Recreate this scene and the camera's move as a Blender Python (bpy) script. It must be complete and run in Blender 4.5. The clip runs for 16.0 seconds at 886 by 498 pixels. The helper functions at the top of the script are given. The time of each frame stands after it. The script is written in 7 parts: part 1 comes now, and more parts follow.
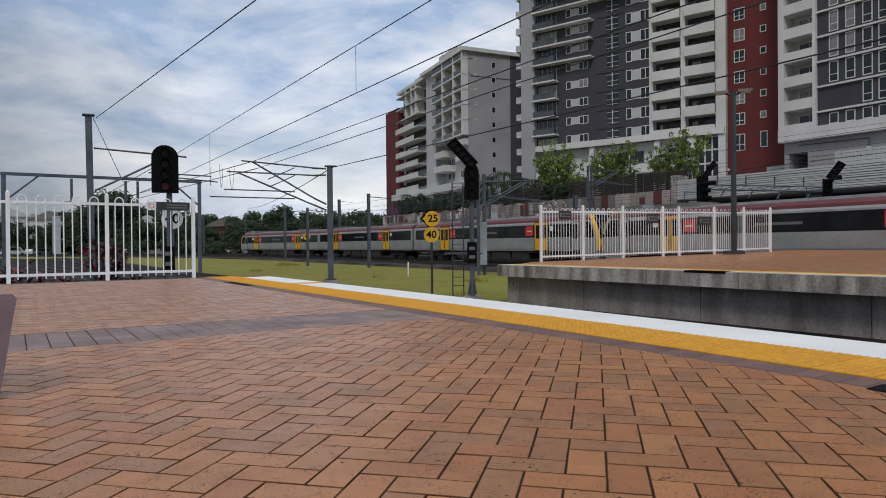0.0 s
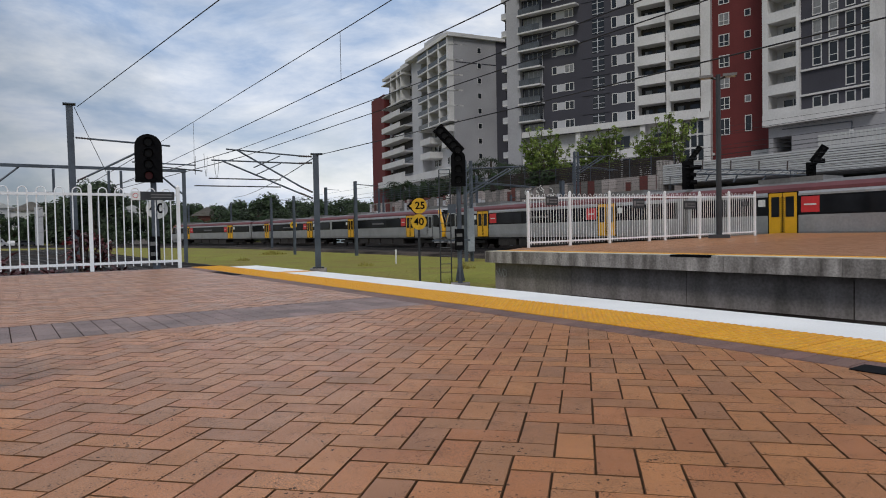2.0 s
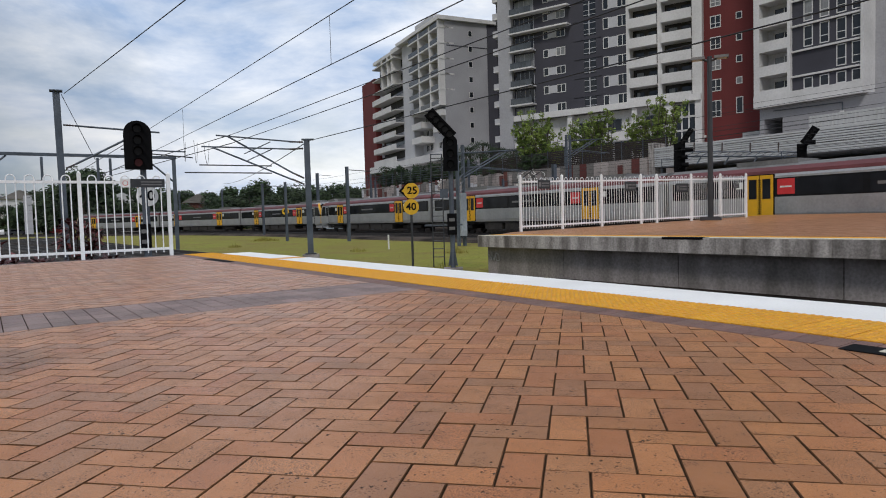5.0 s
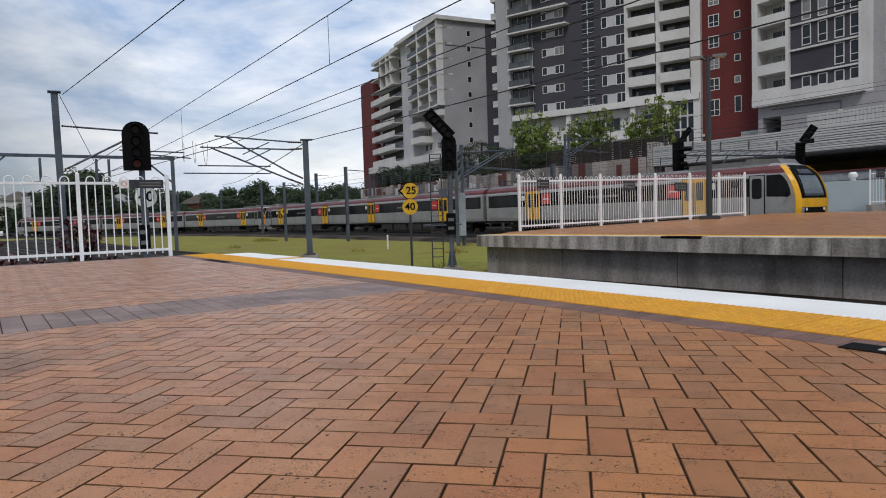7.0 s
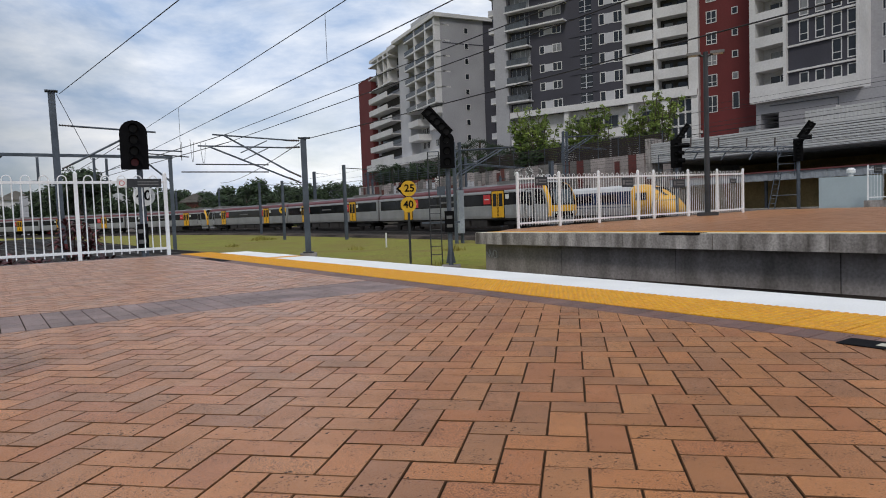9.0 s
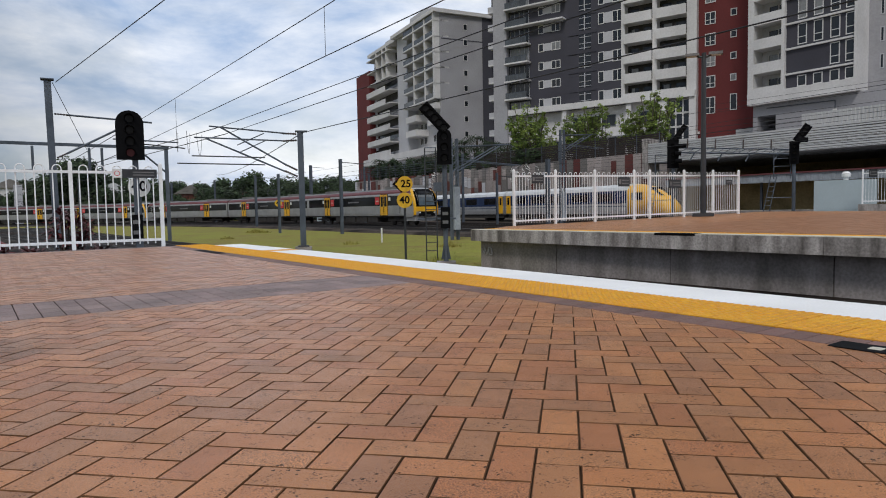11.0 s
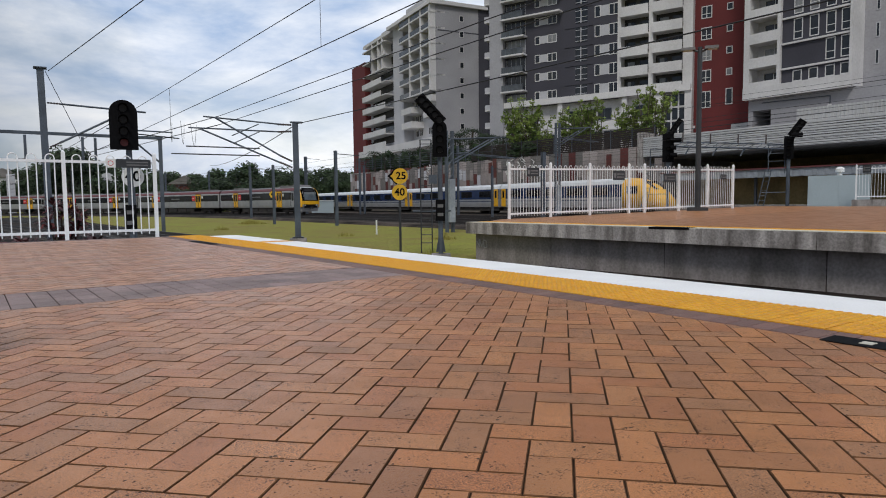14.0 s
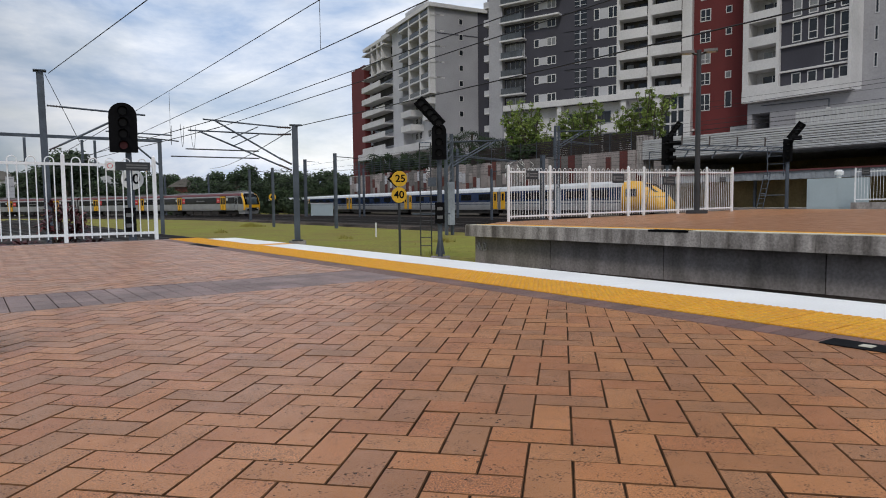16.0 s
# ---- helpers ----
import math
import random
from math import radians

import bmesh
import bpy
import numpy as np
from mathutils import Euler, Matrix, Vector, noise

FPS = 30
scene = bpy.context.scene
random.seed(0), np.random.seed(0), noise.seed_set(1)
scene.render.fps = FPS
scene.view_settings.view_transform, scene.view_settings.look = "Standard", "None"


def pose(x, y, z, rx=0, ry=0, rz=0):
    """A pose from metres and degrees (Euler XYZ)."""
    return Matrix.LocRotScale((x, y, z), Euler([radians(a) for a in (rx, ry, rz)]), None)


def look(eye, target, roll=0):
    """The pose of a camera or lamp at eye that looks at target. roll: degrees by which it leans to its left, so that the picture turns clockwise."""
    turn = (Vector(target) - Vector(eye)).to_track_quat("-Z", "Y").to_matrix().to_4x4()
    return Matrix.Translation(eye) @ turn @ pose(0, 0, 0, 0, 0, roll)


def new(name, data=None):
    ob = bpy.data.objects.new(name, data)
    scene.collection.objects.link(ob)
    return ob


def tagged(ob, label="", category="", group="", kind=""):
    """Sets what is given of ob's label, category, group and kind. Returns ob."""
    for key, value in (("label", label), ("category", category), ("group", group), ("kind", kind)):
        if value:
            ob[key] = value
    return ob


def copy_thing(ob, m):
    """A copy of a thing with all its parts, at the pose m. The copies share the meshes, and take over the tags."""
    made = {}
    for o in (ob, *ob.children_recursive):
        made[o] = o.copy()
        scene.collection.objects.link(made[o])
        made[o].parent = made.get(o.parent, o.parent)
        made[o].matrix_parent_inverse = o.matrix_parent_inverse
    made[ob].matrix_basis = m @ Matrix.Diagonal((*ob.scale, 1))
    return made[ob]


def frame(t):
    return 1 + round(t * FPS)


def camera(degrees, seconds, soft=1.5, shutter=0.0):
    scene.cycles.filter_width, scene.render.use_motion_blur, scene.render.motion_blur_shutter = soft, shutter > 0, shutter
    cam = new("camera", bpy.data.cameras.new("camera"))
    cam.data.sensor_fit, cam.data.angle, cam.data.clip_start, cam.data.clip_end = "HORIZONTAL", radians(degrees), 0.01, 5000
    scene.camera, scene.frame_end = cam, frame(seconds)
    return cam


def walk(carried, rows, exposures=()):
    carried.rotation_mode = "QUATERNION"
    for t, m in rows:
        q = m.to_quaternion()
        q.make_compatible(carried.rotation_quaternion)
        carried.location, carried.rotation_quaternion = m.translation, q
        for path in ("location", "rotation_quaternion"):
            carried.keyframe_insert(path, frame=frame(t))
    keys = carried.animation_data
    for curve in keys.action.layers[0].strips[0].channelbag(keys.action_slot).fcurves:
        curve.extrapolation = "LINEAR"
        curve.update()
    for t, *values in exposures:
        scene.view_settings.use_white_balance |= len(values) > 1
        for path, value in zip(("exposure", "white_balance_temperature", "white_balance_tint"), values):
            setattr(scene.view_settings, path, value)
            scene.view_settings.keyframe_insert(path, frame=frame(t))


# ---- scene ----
EYE = Vector((0.0, 0.0, 0.653))
# seconds, compass heading from +y towards +x, pitch, roll
AIM = [
    (0, 33.238, -0.400, -0.480), (0.5, 33.741, -0.858, -1.040), (1, 34.046, -1.094, -1.190), (1.5, 34.203, -1.373, -0.913),
    (2, 34.307, -1.548, -1.097), (2.5, 34.422, -1.899, -1.257), (3, 34.701, -2.458, -0.867), (3.5, 34.866, -2.797, -1.003),
    (4, 34.891, -2.734, -1.268), (6.5, 34.972, -3.037, -1.912), (7, 34.986, -2.902, -1.837), (7.5, 35.036, -2.858, -1.863),
    (8, 35.061, -2.932, -1.989), (8.5, 35.074, -3.101, -2.113), (9, 35.105, -3.108, -2.100), (11.5, 35.548, -3.714, -0.884),
    (12, 35.663, -4.043, -0.957), (12.5, 35.725, -4.199, -0.853), (13, 35.813, -4.422, -0.683), (13.5, 35.892, -4.371, -0.697),
    (14, 35.947, -4.116, -0.657), (14.5, 35.927, -3.858, -0.644), (15, 35.939, -3.653, -0.593), (15.5, 35.958, -3.628, -0.615),
    (16, 36.001, -3.880, -0.649)]


def aimed(head, pitch, roll):
    a, b = radians(head), radians(pitch)
    return look(EYE, EYE + Vector((math.sin(a) * math.cos(b), math.cos(a) * math.cos(b), math.sin(b))), roll)


cam = camera(67.87, 16.0, soft=1.0)
walk(cam, [(t, aimed(a, b, c)) for t, a, b, c in AIM], [(0, -0.15), (3.2, -0.14), (4.0, 0.0), (16, 0.0)])

# ---- sky and sun: bright broken overcast ----
world = bpy.data.worlds.new("sky")
scene.world = world
world.use_nodes = True
wt = world.node_tree
wt.nodes.clear()


def wnode(kind, **inputs):
    n = wt.nodes.new(kind)
    for k, v in inputs.items():
        n.inputs[k].default_value = v
    return n


sky = wt.nodes.new("ShaderNodeTexSky")
sky.sky_type, sky.sun_disc = "NISHITA", False
sky.sun_elevation, sky.sun_rotation = radians(48), radians(132)
sky.air_density, sky.dust_density = 1.0, 1.5
blue = wnode("ShaderNodeMix")
blue.data_type = "RGBA"
coord = wt.nodes.new("ShaderNodeTexCoord")
squash = wnode("ShaderNodeMapping")
squash.inputs["Scale"].default_value = (1.0, 1.0, 2.9)
squash.inputs["Location"].default_value = (0.3, 0.1, 0.0)
cloud = wnode("ShaderNodeTexNoise", Scale=2.6, Detail=7.0, Roughness=0.56, Distortion=0.35)
cover = wt.nodes.new("ShaderNodeValToRGB")
cover.color_ramp.elements[0].position, cover.color_ramp.elements[1].position = 0.36, 0.56
cover.color_ramp.elements[0].color, cover.color_ramp.elements[1].color = (0.5, 0.5, 0.5, 1), (1, 1, 1, 1)
shade = wnode("ShaderNodeTexNoise", Scale=3.4, Detail=7.0, Roughness=0.58, Distortion=0.3)
tone = wt.nodes.new("ShaderNodeValToRGB")
tone.color_ramp.elements[0].position, tone.color_ramp.elements[1].position = 0.36, 0.66
tone.color_ramp.elements[0].color, tone.color_ramp.elements[1].color = (3.6, 4.8, 6.9, 1), (9.8, 9.9, 10.1, 1)
back = wnode("ShaderNodeBackground", Strength=0.112)
out = wt.nodes.new("ShaderNodeOutputWorld")
wt.links.new(coord.outputs["Generated"], squash.inputs["Vector"])
wt.links.new(squash.outputs[0], cloud.inputs["Vector"])
wt.links.new(squash.outputs[0], shade.inputs["Vector"])
wt.links.new(cloud.outputs["Fac"], cover.inputs[0])
wt.links.new(shade.outputs["Fac"], tone.inputs[0])
wt.links.new(cover.outputs[0], blue.inputs["Factor"])
wt.links.new(sky.outputs[0], blue.inputs["A"])
wt.links.new(tone.outputs[0], blue.inputs["B"])
# heavier cloud low in the west, clearing towards the zenith and the east
split = wt.nodes.new("ShaderNodeSeparateXYZ")
wt.links.new(coord.outputs["Generated"], split.inputs[0])
rise = wnode("ShaderNodeMath")
rise.operation = "MULTIPLY_ADD"
rise.inputs[1].default_value = 0.9
wt.links.new(split.outputs["Z"], rise.inputs[0])
wt.links.new(split.outputs["X"], rise.inputs[2])
heavy = wt.nodes.new("ShaderNodeMapRange")
for _k, _v in (("From Min", 0.06), ("From Max", 0.42), ("To Min", 0.54), ("To Max", 1.0)):
    heavy.inputs[_k].default_value = _v
wt.links.new(rise.outputs[0], heavy.inputs["Value"])
dim = wt.nodes.new("ShaderNodeVectorMath")
dim.operation = "SCALE"
wt.links.new(blue.outputs["Result"], dim.inputs[0])
wt.links.new(heavy.outputs[0], dim.inputs["Scale"])
wt.links.new(dim.outputs[0], back.inputs["Color"])
wt.links.new(back.outputs[0], out.inputs[0])

sun = new("sun", bpy.data.lights.new("sun", "SUN"))
sun.data.energy, sun.data.angle, sun.data.color = 1.35, radians(14), (1.0, 0.95, 0.88)
sun.matrix_world = look((0, 0, 60), (44, 40, 60 - 66))
scene.view_settings.exposure = 0.0


# ---- materials ----
def material(name, colour, rough=0.6, metal=0.0, vary=0.25, grain=40.0, stain=1.2, bump=0.15, tint=None, random_amount=0.0, spec=0.5, placed=False, stretch=None, specks=0.0):
    """Colour broken by a coarse stain and a fine grain in metres; tint: second colour of the stains."""
    m = bpy.data.materials.new(name)
    m.use_nodes = True
    t = m.node_tree
    b = t.nodes["Principled BSDF"]
    b.inputs["Roughness"].default_value, b.inputs["Metallic"].default_value = rough, metal
    b.inputs["Specular IOR Level"].default_value = spec
    co = t.nodes.new("ShaderNodeTexCoord")
    n1, n2 = t.nodes.new("ShaderNodeTexNoise"), t.nodes.new("ShaderNodeTexNoise")
    n1.inputs["Scale"].default_value, n1.inputs["Detail"].default_value = stain, 5
    n2.inputs["Scale"].default_value, n2.inputs["Detail"].default_value = grain, 3
    source = t.nodes.new("ShaderNodeNewGeometry").outputs["Position"] if placed else co.outputs["Object"]
    wide = source
    if stretch:
        mp = t.nodes.new("ShaderNodeMapping")
        mp.inputs["Scale"].default_value = stretch
        t.links.new(source, mp.inputs["Vector"])
        wide = mp.outputs[0]
    t.links.new(wide, n1.inputs["Vector"])
    t.links.new(source, n2.inputs["Vector"])
    dark = [c * (1 - vary) for c in colour] if tint is None else tint
    lite = [min(1.0, c * (1 + 0.6 * vary)) for c in colour]
    r1 = t.nodes.new("ShaderNodeValToRGB")
    r1.color_ramp.elements[0].position, r1.color_ramp.elements[1].position = 0.32, 0.68
    r1.color_ramp.elements[0].color, r1.color_ramp.elements[1].color = (*dark, 1), (*lite, 1)
    r2 = t.nodes.new("ShaderNodeMapRange")
    r2.inputs["From Min"].default_value, r2.inputs["From Max"].default_value = 0.25, 0.75
    r2.inputs["To Min"].default_value, r2.inputs["To Max"].default_value = 1 - vary * 0.8, 1 + vary * 0.5
    mul = t.nodes.new("ShaderNodeVectorMath")
    mul.operation = "SCALE"
    t.links.new(n1.outputs["Fac"], r1.inputs[0])
    t.links.new(n2.outputs["Fac"], r2.inputs["Value"])
    t.links.new(r1.outputs[0], mul.inputs[0])
    t.links.new(r2.outputs[0], mul.inputs["Scale"])
    last = mul.outputs[0]
    if random_amount:
        info, geo = t.nodes.new("ShaderNodeObjectInfo"), t.nodes.new("ShaderNodeNewGeometry")
        add, fr = t.nodes.new("ShaderNodeMath"), t.nodes.new("ShaderNodeMath")
        fr.operation = "FRACT"
        t.links.new(info.outputs["Random"], add.inputs[0])
        t.links.new(geo.outputs["Random Per Island"], add.inputs[1])
        t.links.new(add.outputs[0], fr.inputs[0])
        rr = t.nodes.new("ShaderNodeMapRange")
        rr.inputs["To Min"].default_value, rr.inputs["To Max"].default_value = 1 - random_amount, 1 + random_amount
        t.links.new(fr.outputs[0], rr.inputs["Value"])
        m2 = t.nodes.new("ShaderNodeVectorMath")
        m2.operation = "SCALE"
        t.links.new(last, m2.inputs[0])
        t.links.new(rr.outputs[0], m2.inputs["Scale"])
        hue = t.nodes.new("ShaderNodeHueSaturation")
        r3 = t.nodes.new("ShaderNodeMapRange")
        r3.inputs["To Min"].default_value, r3.inputs["To Max"].default_value = 0.497, 0.507
        f2 = t.nodes.new("ShaderNodeMath")
        f2.operation = "MULTIPLY"
        f2.inputs[1].default_value = 7.31
        f3 = t.nodes.new("ShaderNodeMath")
        f3.operation = "FRACT"
        t.links.new(fr.outputs[0], f2.inputs[0])
        t.links.new(f2.outputs[0], f3.inputs[0])
        t.links.new(f3.outputs[0], r3.inputs["Value"])
        t.links.new(r3.outputs[0], hue.inputs["Hue"])
        t.links.new(m2.outputs[0], hue.inputs["Color"])
        last = hue.outputs[0]
    if specks:
        # small dark pits and grit of uneven size
        vor, big = t.nodes.new("ShaderNodeTexVoronoi"), t.nodes.new("ShaderNodeTexNoise")
        vor.inputs["Scale"].default_value, big.inputs["Scale"].default_value, big.inputs["Detail"].default_value = 75, 7, 4
        t.links.new(source, vor.inputs["Vector"])
        t.links.new(source, big.inputs["Vector"])
        size = t.nodes.new("ShaderNodeMapRange")
        for k, v in (("From Min", 0.37), ("From Max", 0.66), ("To Min", 0.0), ("To Max", 0.34)):
            size.inputs[k].default_value = v
        t.links.new(big.outputs["Fac"], size.inputs["Value"])
        less = t.nodes.new("ShaderNodeMath")
        less.operation = "LESS_THAN"
        t.links.new(vor.outputs["Distance"], less.inputs[0])
        t.links.new(size.outputs[0], less.inputs[1])
        amount = t.nodes.new("ShaderNodeMath")
        amount.operation = "MULTIPLY"
        amount.inputs[1].default_value = specks
        t.links.new(less.outputs[0], amount.inputs[0])
        pit = t.nodes.new("ShaderNodeMix")
        pit.data_type = "RGBA"
        pit.inputs["B"].default_value = (0.06, 0.038, 0.028, 1)
        t.links.new(amount.outputs[0], pit.inputs["Factor"])
        t.links.new(last, pit.inputs["A"])
        last = pit.outputs["Result"]
    t.links.new(last, b.inputs["Base Color"])
    if bump:
        bp = t.nodes.new("ShaderNodeBump")
        bp.inputs["Strength"].default_value, bp.inputs["Distance"].default_value = bump, 0.01
        t.links.new(n2.outputs["Fac"], bp.inputs["Height"])
        t.links.new(bp.outputs[0], b.inputs["Normal"])
    return m


def glass_dark(name, colour, rough=0.06):
    m = material(name, colour, rough, vary=0.3, stain=0.6, grain=3, bump=0)
    return m


def glowing(name, colour, strength):
    m = bpy.data.materials.new(name)
    m.use_nodes = True
    b = m.node_tree.nodes["Principled BSDF"]
    b.inputs["Base Color"].default_value = (*colour, 1)
    b.inputs["Emission Color"].default_value, b.inputs["Emission Strength"].default_value = (*colour, 1), strength
    return m


def paver_material(name, palette, rough, pits):
    """Fired clay: one colour a brick, sandy face, sparse dark pits and grime spots."""
    m = bpy.data.materials.new(name)
    m.use_nodes = True
    t = m.node_tree
    b = t.nodes["Principled BSDF"]

    def node(kind, op=None, **values):
        n = t.nodes.new("ShaderNode" + kind)
        if op:
            n.operation = op
        for k, v in values.items():
            n.inputs[k.replace("_", " ")].default_value = v
        return n

    def math_node(op, a, c):
        n = node("Math", op)
        for i, v in enumerate((a, c)):
            if isinstance(v, (int, float)):
                n.inputs[i].default_value = v
            else:
                t.links.new(v, n.inputs[i])
        return n.outputs[0]

    geo, info = t.nodes.new("ShaderNodeNewGeometry"), t.nodes.new("ShaderNodeObjectInfo")
    pos = geo.outputs["Position"]

    def noise(scale, detail=3.0, rough_=0.55):
        n = node("TexNoise", Scale=scale, Detail=detail, Roughness=rough_)
        t.links.new(pos, n.inputs["Vector"])
        return n.outputs["Fac"]

    def ranged(v, lo, hi, a, c):
        n = node("MapRange", From_Min=lo, From_Max=hi, To_Min=a, To_Max=c)
        t.links.new(v, n.inputs["Value"])
        return n.outputs[0]

    pick = math_node("FRACT", math_node("ADD", info.outputs["Random"], geo.outputs["Random Per Island"]), 0)
    other = math_node("FRACT", math_node("MULTIPLY", pick, 13.7), 0)
    ramp = t.nodes.new("ShaderNodeValToRGB")
    ramp.color_ramp.interpolation = "CONSTANT"
    els = ramp.color_ramp.elements
    while len(els) < len(palette):
        els.new(1.0)
    for i, c in enumerate(palette):
        els[i].position, els[i].color = i / len(palette), (*c, 1)
    t.links.new(pick, ramp.inputs[0])
    wear = noise(3.2, 5.0)
    fine = noise(260, 3.0, 0.7)
    sandy = ranged(other, 0.2, 1.0, 0.25, 1.2)
    grain = math_node("ADD", 1.0, math_node("MULTIPLY", ranged(fine, 0.3, 0.7, -1.0, 0.7), sandy))
    tone = math_node("MULTIPLY", math_node("MULTIPLY", ranged(wear, 0.3, 0.7, 0.84, 1.1), ranged(other, 0.0, 1.0, 0.88, 1.13)), grain)
    mul = node("VectorMath", "SCALE")
    t.links.new(ramp.outputs[0], mul.inputs[0])
    t.links.new(tone, mul.inputs["Scale"])
    last = mul.outputs[0]
    clean = 0.5
    for scale, lo, hi, most, colour, amount in ((42, 0.40, 0.68, 0.27, (0.03, 0.02, 0.016), 0.9), (110, 0.40, 0.60, 0.36, (0.07, 0.04, 0.03), 0.7)):
        vor = node("TexVoronoi", Scale=scale)
        warp = node("VectorMath", "ADD")
        jig = node("TexNoise", Scale=90.0)
        push = node("VectorMath", "SCALE", Scale=0.012)
        t.links.new(pos, jig.inputs["Vector"])
        t.links.new(jig.outputs["Color"], push.inputs[0])
        t.links.new(pos, warp.inputs[0])
        t.links.new(push.outputs[0], warp.inputs[1])
        t.links.new(warp.outputs[0], vor.inputs["Vector"])
        size = ranged(noise(9.0 if scale < 100 else 14.0, 4.0), lo, hi, -0.02, most)
        spot = math_node("MULTIPLY", math_node("LESS_THAN", vor.outputs["Distance"], size), amount * pits)
        mix = t.nodes.new("ShaderNodeMix")
        mix.data_type = "RGBA"
        mix.inputs["B"].default_value = (*colour, 1)
        t.links.new(spot, mix.inputs["Factor"])
        t.links.new(last, mix.inputs["A"])
        last = mix.outputs["Result"]
        clean = math_node("MULTIPLY", clean, math_node("SUBTRACT", 1.0, spot))
    t.links.new(last, b.inputs["Base Color"])
    t.links.new(clean, b.inputs["Specular IOR Level"])
    t.links.new(ranged(wear, 0.3, 0.7, rough + 0.08, rough - 0.06), b.inputs["Roughness"])
    bump = node("Bump", Strength=0.45, Distance=0.004)
    t.links.new(fine, bump.inputs["Height"])
    t.links.new(bump.outputs[0], b.inputs["Normal"])
    return m


# darker brown on paver chamfers and sides, so joint lines stand out
PAVER_EDGE = material("dark_paver_edge", (0.15, 0.072, 0.035), 0.9, vary=0.5, grain=80, stain=5, bump=0.2, placed=True, spec=0.1)
PAVER = paver_material("terracotta_paver", ((0.485, 0.188, 0.060), (0.41, 0.167, 0.058), (0.46, 0.194, 0.069), (0.37, 0.159, 0.064), (0.525, 0.213, 0.071), (0.43, 0.161, 0.054), (0.47, 0.192, 0.062), (0.385, 0.171, 0.068)), 0.34, 1.0)
PAVER_GREY = material("blue_grey_paver", (0.26, 0.18, 0.162), 0.6, vary=0.3, grain=200, stain=2.5, bump=0.6, random_amount=0.16, placed=True, specks=0.6)
PAVER_BORDER = material("maroon_brown_paver", (0.2, 0.105, 0.082), 0.6, vary=0.3, grain=200, stain=2.5, bump=0.6, random_amount=0.16, placed=True, specks=0.6)
JOINT = material("dark_joint_sand", (0.036, 0.023, 0.015), 0.95, vary=0.5, grain=60, stain=4, bump=0.4, spec=0.05)
TACTILE = material("yellow_tactile", (0.73, 0.335, 0.008), 0.6, vary=0.16, grain=90, stain=2.0, bump=0.2, random_amount=0.07)
WHITE_LINE = material("white_painted_edge", (0.87, 0.86, 0.83), 0.6, vary=0.08, grain=60, stain=1.1, bump=0.12)
CREAM_LINE = material("worn_cream_edge", (0.62, 0.58, 0.47), 0.7, vary=0.3, grain=30, stain=1.5, bump=0.2)
CONCRETE = material("weathered_concrete", (0.41, 0.38, 0.36), 0.88, vary=0.45, grain=22, stain=1.0, bump=0.5, tint=(0.13, 0.115, 0.105), placed=True, stretch=(3.2, 3.2, 0.7), spec=0.3)
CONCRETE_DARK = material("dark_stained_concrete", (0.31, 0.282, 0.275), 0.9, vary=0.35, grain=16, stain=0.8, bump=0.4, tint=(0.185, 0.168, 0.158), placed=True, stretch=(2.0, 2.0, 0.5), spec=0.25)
ASPHALT = material("asphalt", (0.055, 0.055, 0.055), 0.9, vary=0.3, grain=60, stain=0.4, bump=0.3)
OILY = material("oily_siding_ballast", (0.045, 0.037, 0.032), 0.95, vary=0.7, grain=9, stain=0.45, bump=1.0, placed=True, spec=0.08)
GRASS = material("mown_grass", (0.195, 0.205, 0.038), 0.95, vary=0.42, grain=11, stain=0.42, bump=0.4, tint=(0.225, 0.18, 0.055), placed=True, spec=0.1)
BLADE = material("grass_blade", (0.22, 0.225, 0.048), 0.85, vary=0.2, grain=5, stain=0.3, bump=0, tint=(0.33, 0.26, 0.08), random_amount=0.15, placed=True, spec=0.1)
BALLAST = material("brown_ballast", (0.072, 0.057, 0.047), 0.95, vary=0.7, grain=9, stain=0.45, bump=1.0, placed=True, spec=0.1)
RAIL = material("rusty_rail", (0.022, 0.016, 0.013), 0.6, 0.3, vary=0.3, grain=30, stain=2)
SLEEPER = material("concrete_sleeper", (0.085, 0.078, 0.07), 0.9, vary=0.4, grain=20, stain=2)
WHITE_STEEL = material("white_powder_coat", (0.86, 0.87, 0.88), 0.4, vary=0.08, grain=20, stain=1.5, bump=0.03)
GALV = material("galvanised_steel", (0.11, 0.128, 0.155), 0.55, 0.3, vary=0.3, grain=24, stain=1.3, bump=0.08, spec=0.3)
DARK_STEEL = material("dark_grey_steel", (0.05, 0.053, 0.058), 0.5, 0.3, vary=0.25, grain=20, stain=1.5, bump=0.06)
BLACK = material("matt_black", (0.006, 0.006, 0.007), 0.85, vary=0.3, grain=20, stain=2, bump=0.05, spec=0.1)
WIRE = material("weathered_copper_wire", (0.03, 0.03, 0.033), 0.6, 0.3, vary=0.2, bump=0)
INSULATOR = material("brown_insulator", (0.07, 0.05, 0.045), 0.3, vary=0.2)
SIGN_YELLOW = material("sign_yellow", (0.72, 0.42, 0.02), 0.45, vary=0.15, grain=12, stain=3, bump=0.02)
SIGN_WHITE = material("sign_white", (0.75, 0.75, 0.73), 0.45, vary=0.12, grain=12, stain=3, bump=0.02)
SIGN_DARK = material("sign_charcoal", (0.03, 0.032, 0.036), 0.5, vary=0.2, grain=12, stain=3, bump=0.02)
RED_LAMP = glowing("red_signal_lens", (0.06, 0.005, 0.006), 0.12)
LENS = material("dark_signal_lens", (0.01, 0.009, 0.009), 0.35, vary=0.1, bump=0, spec=0.2)
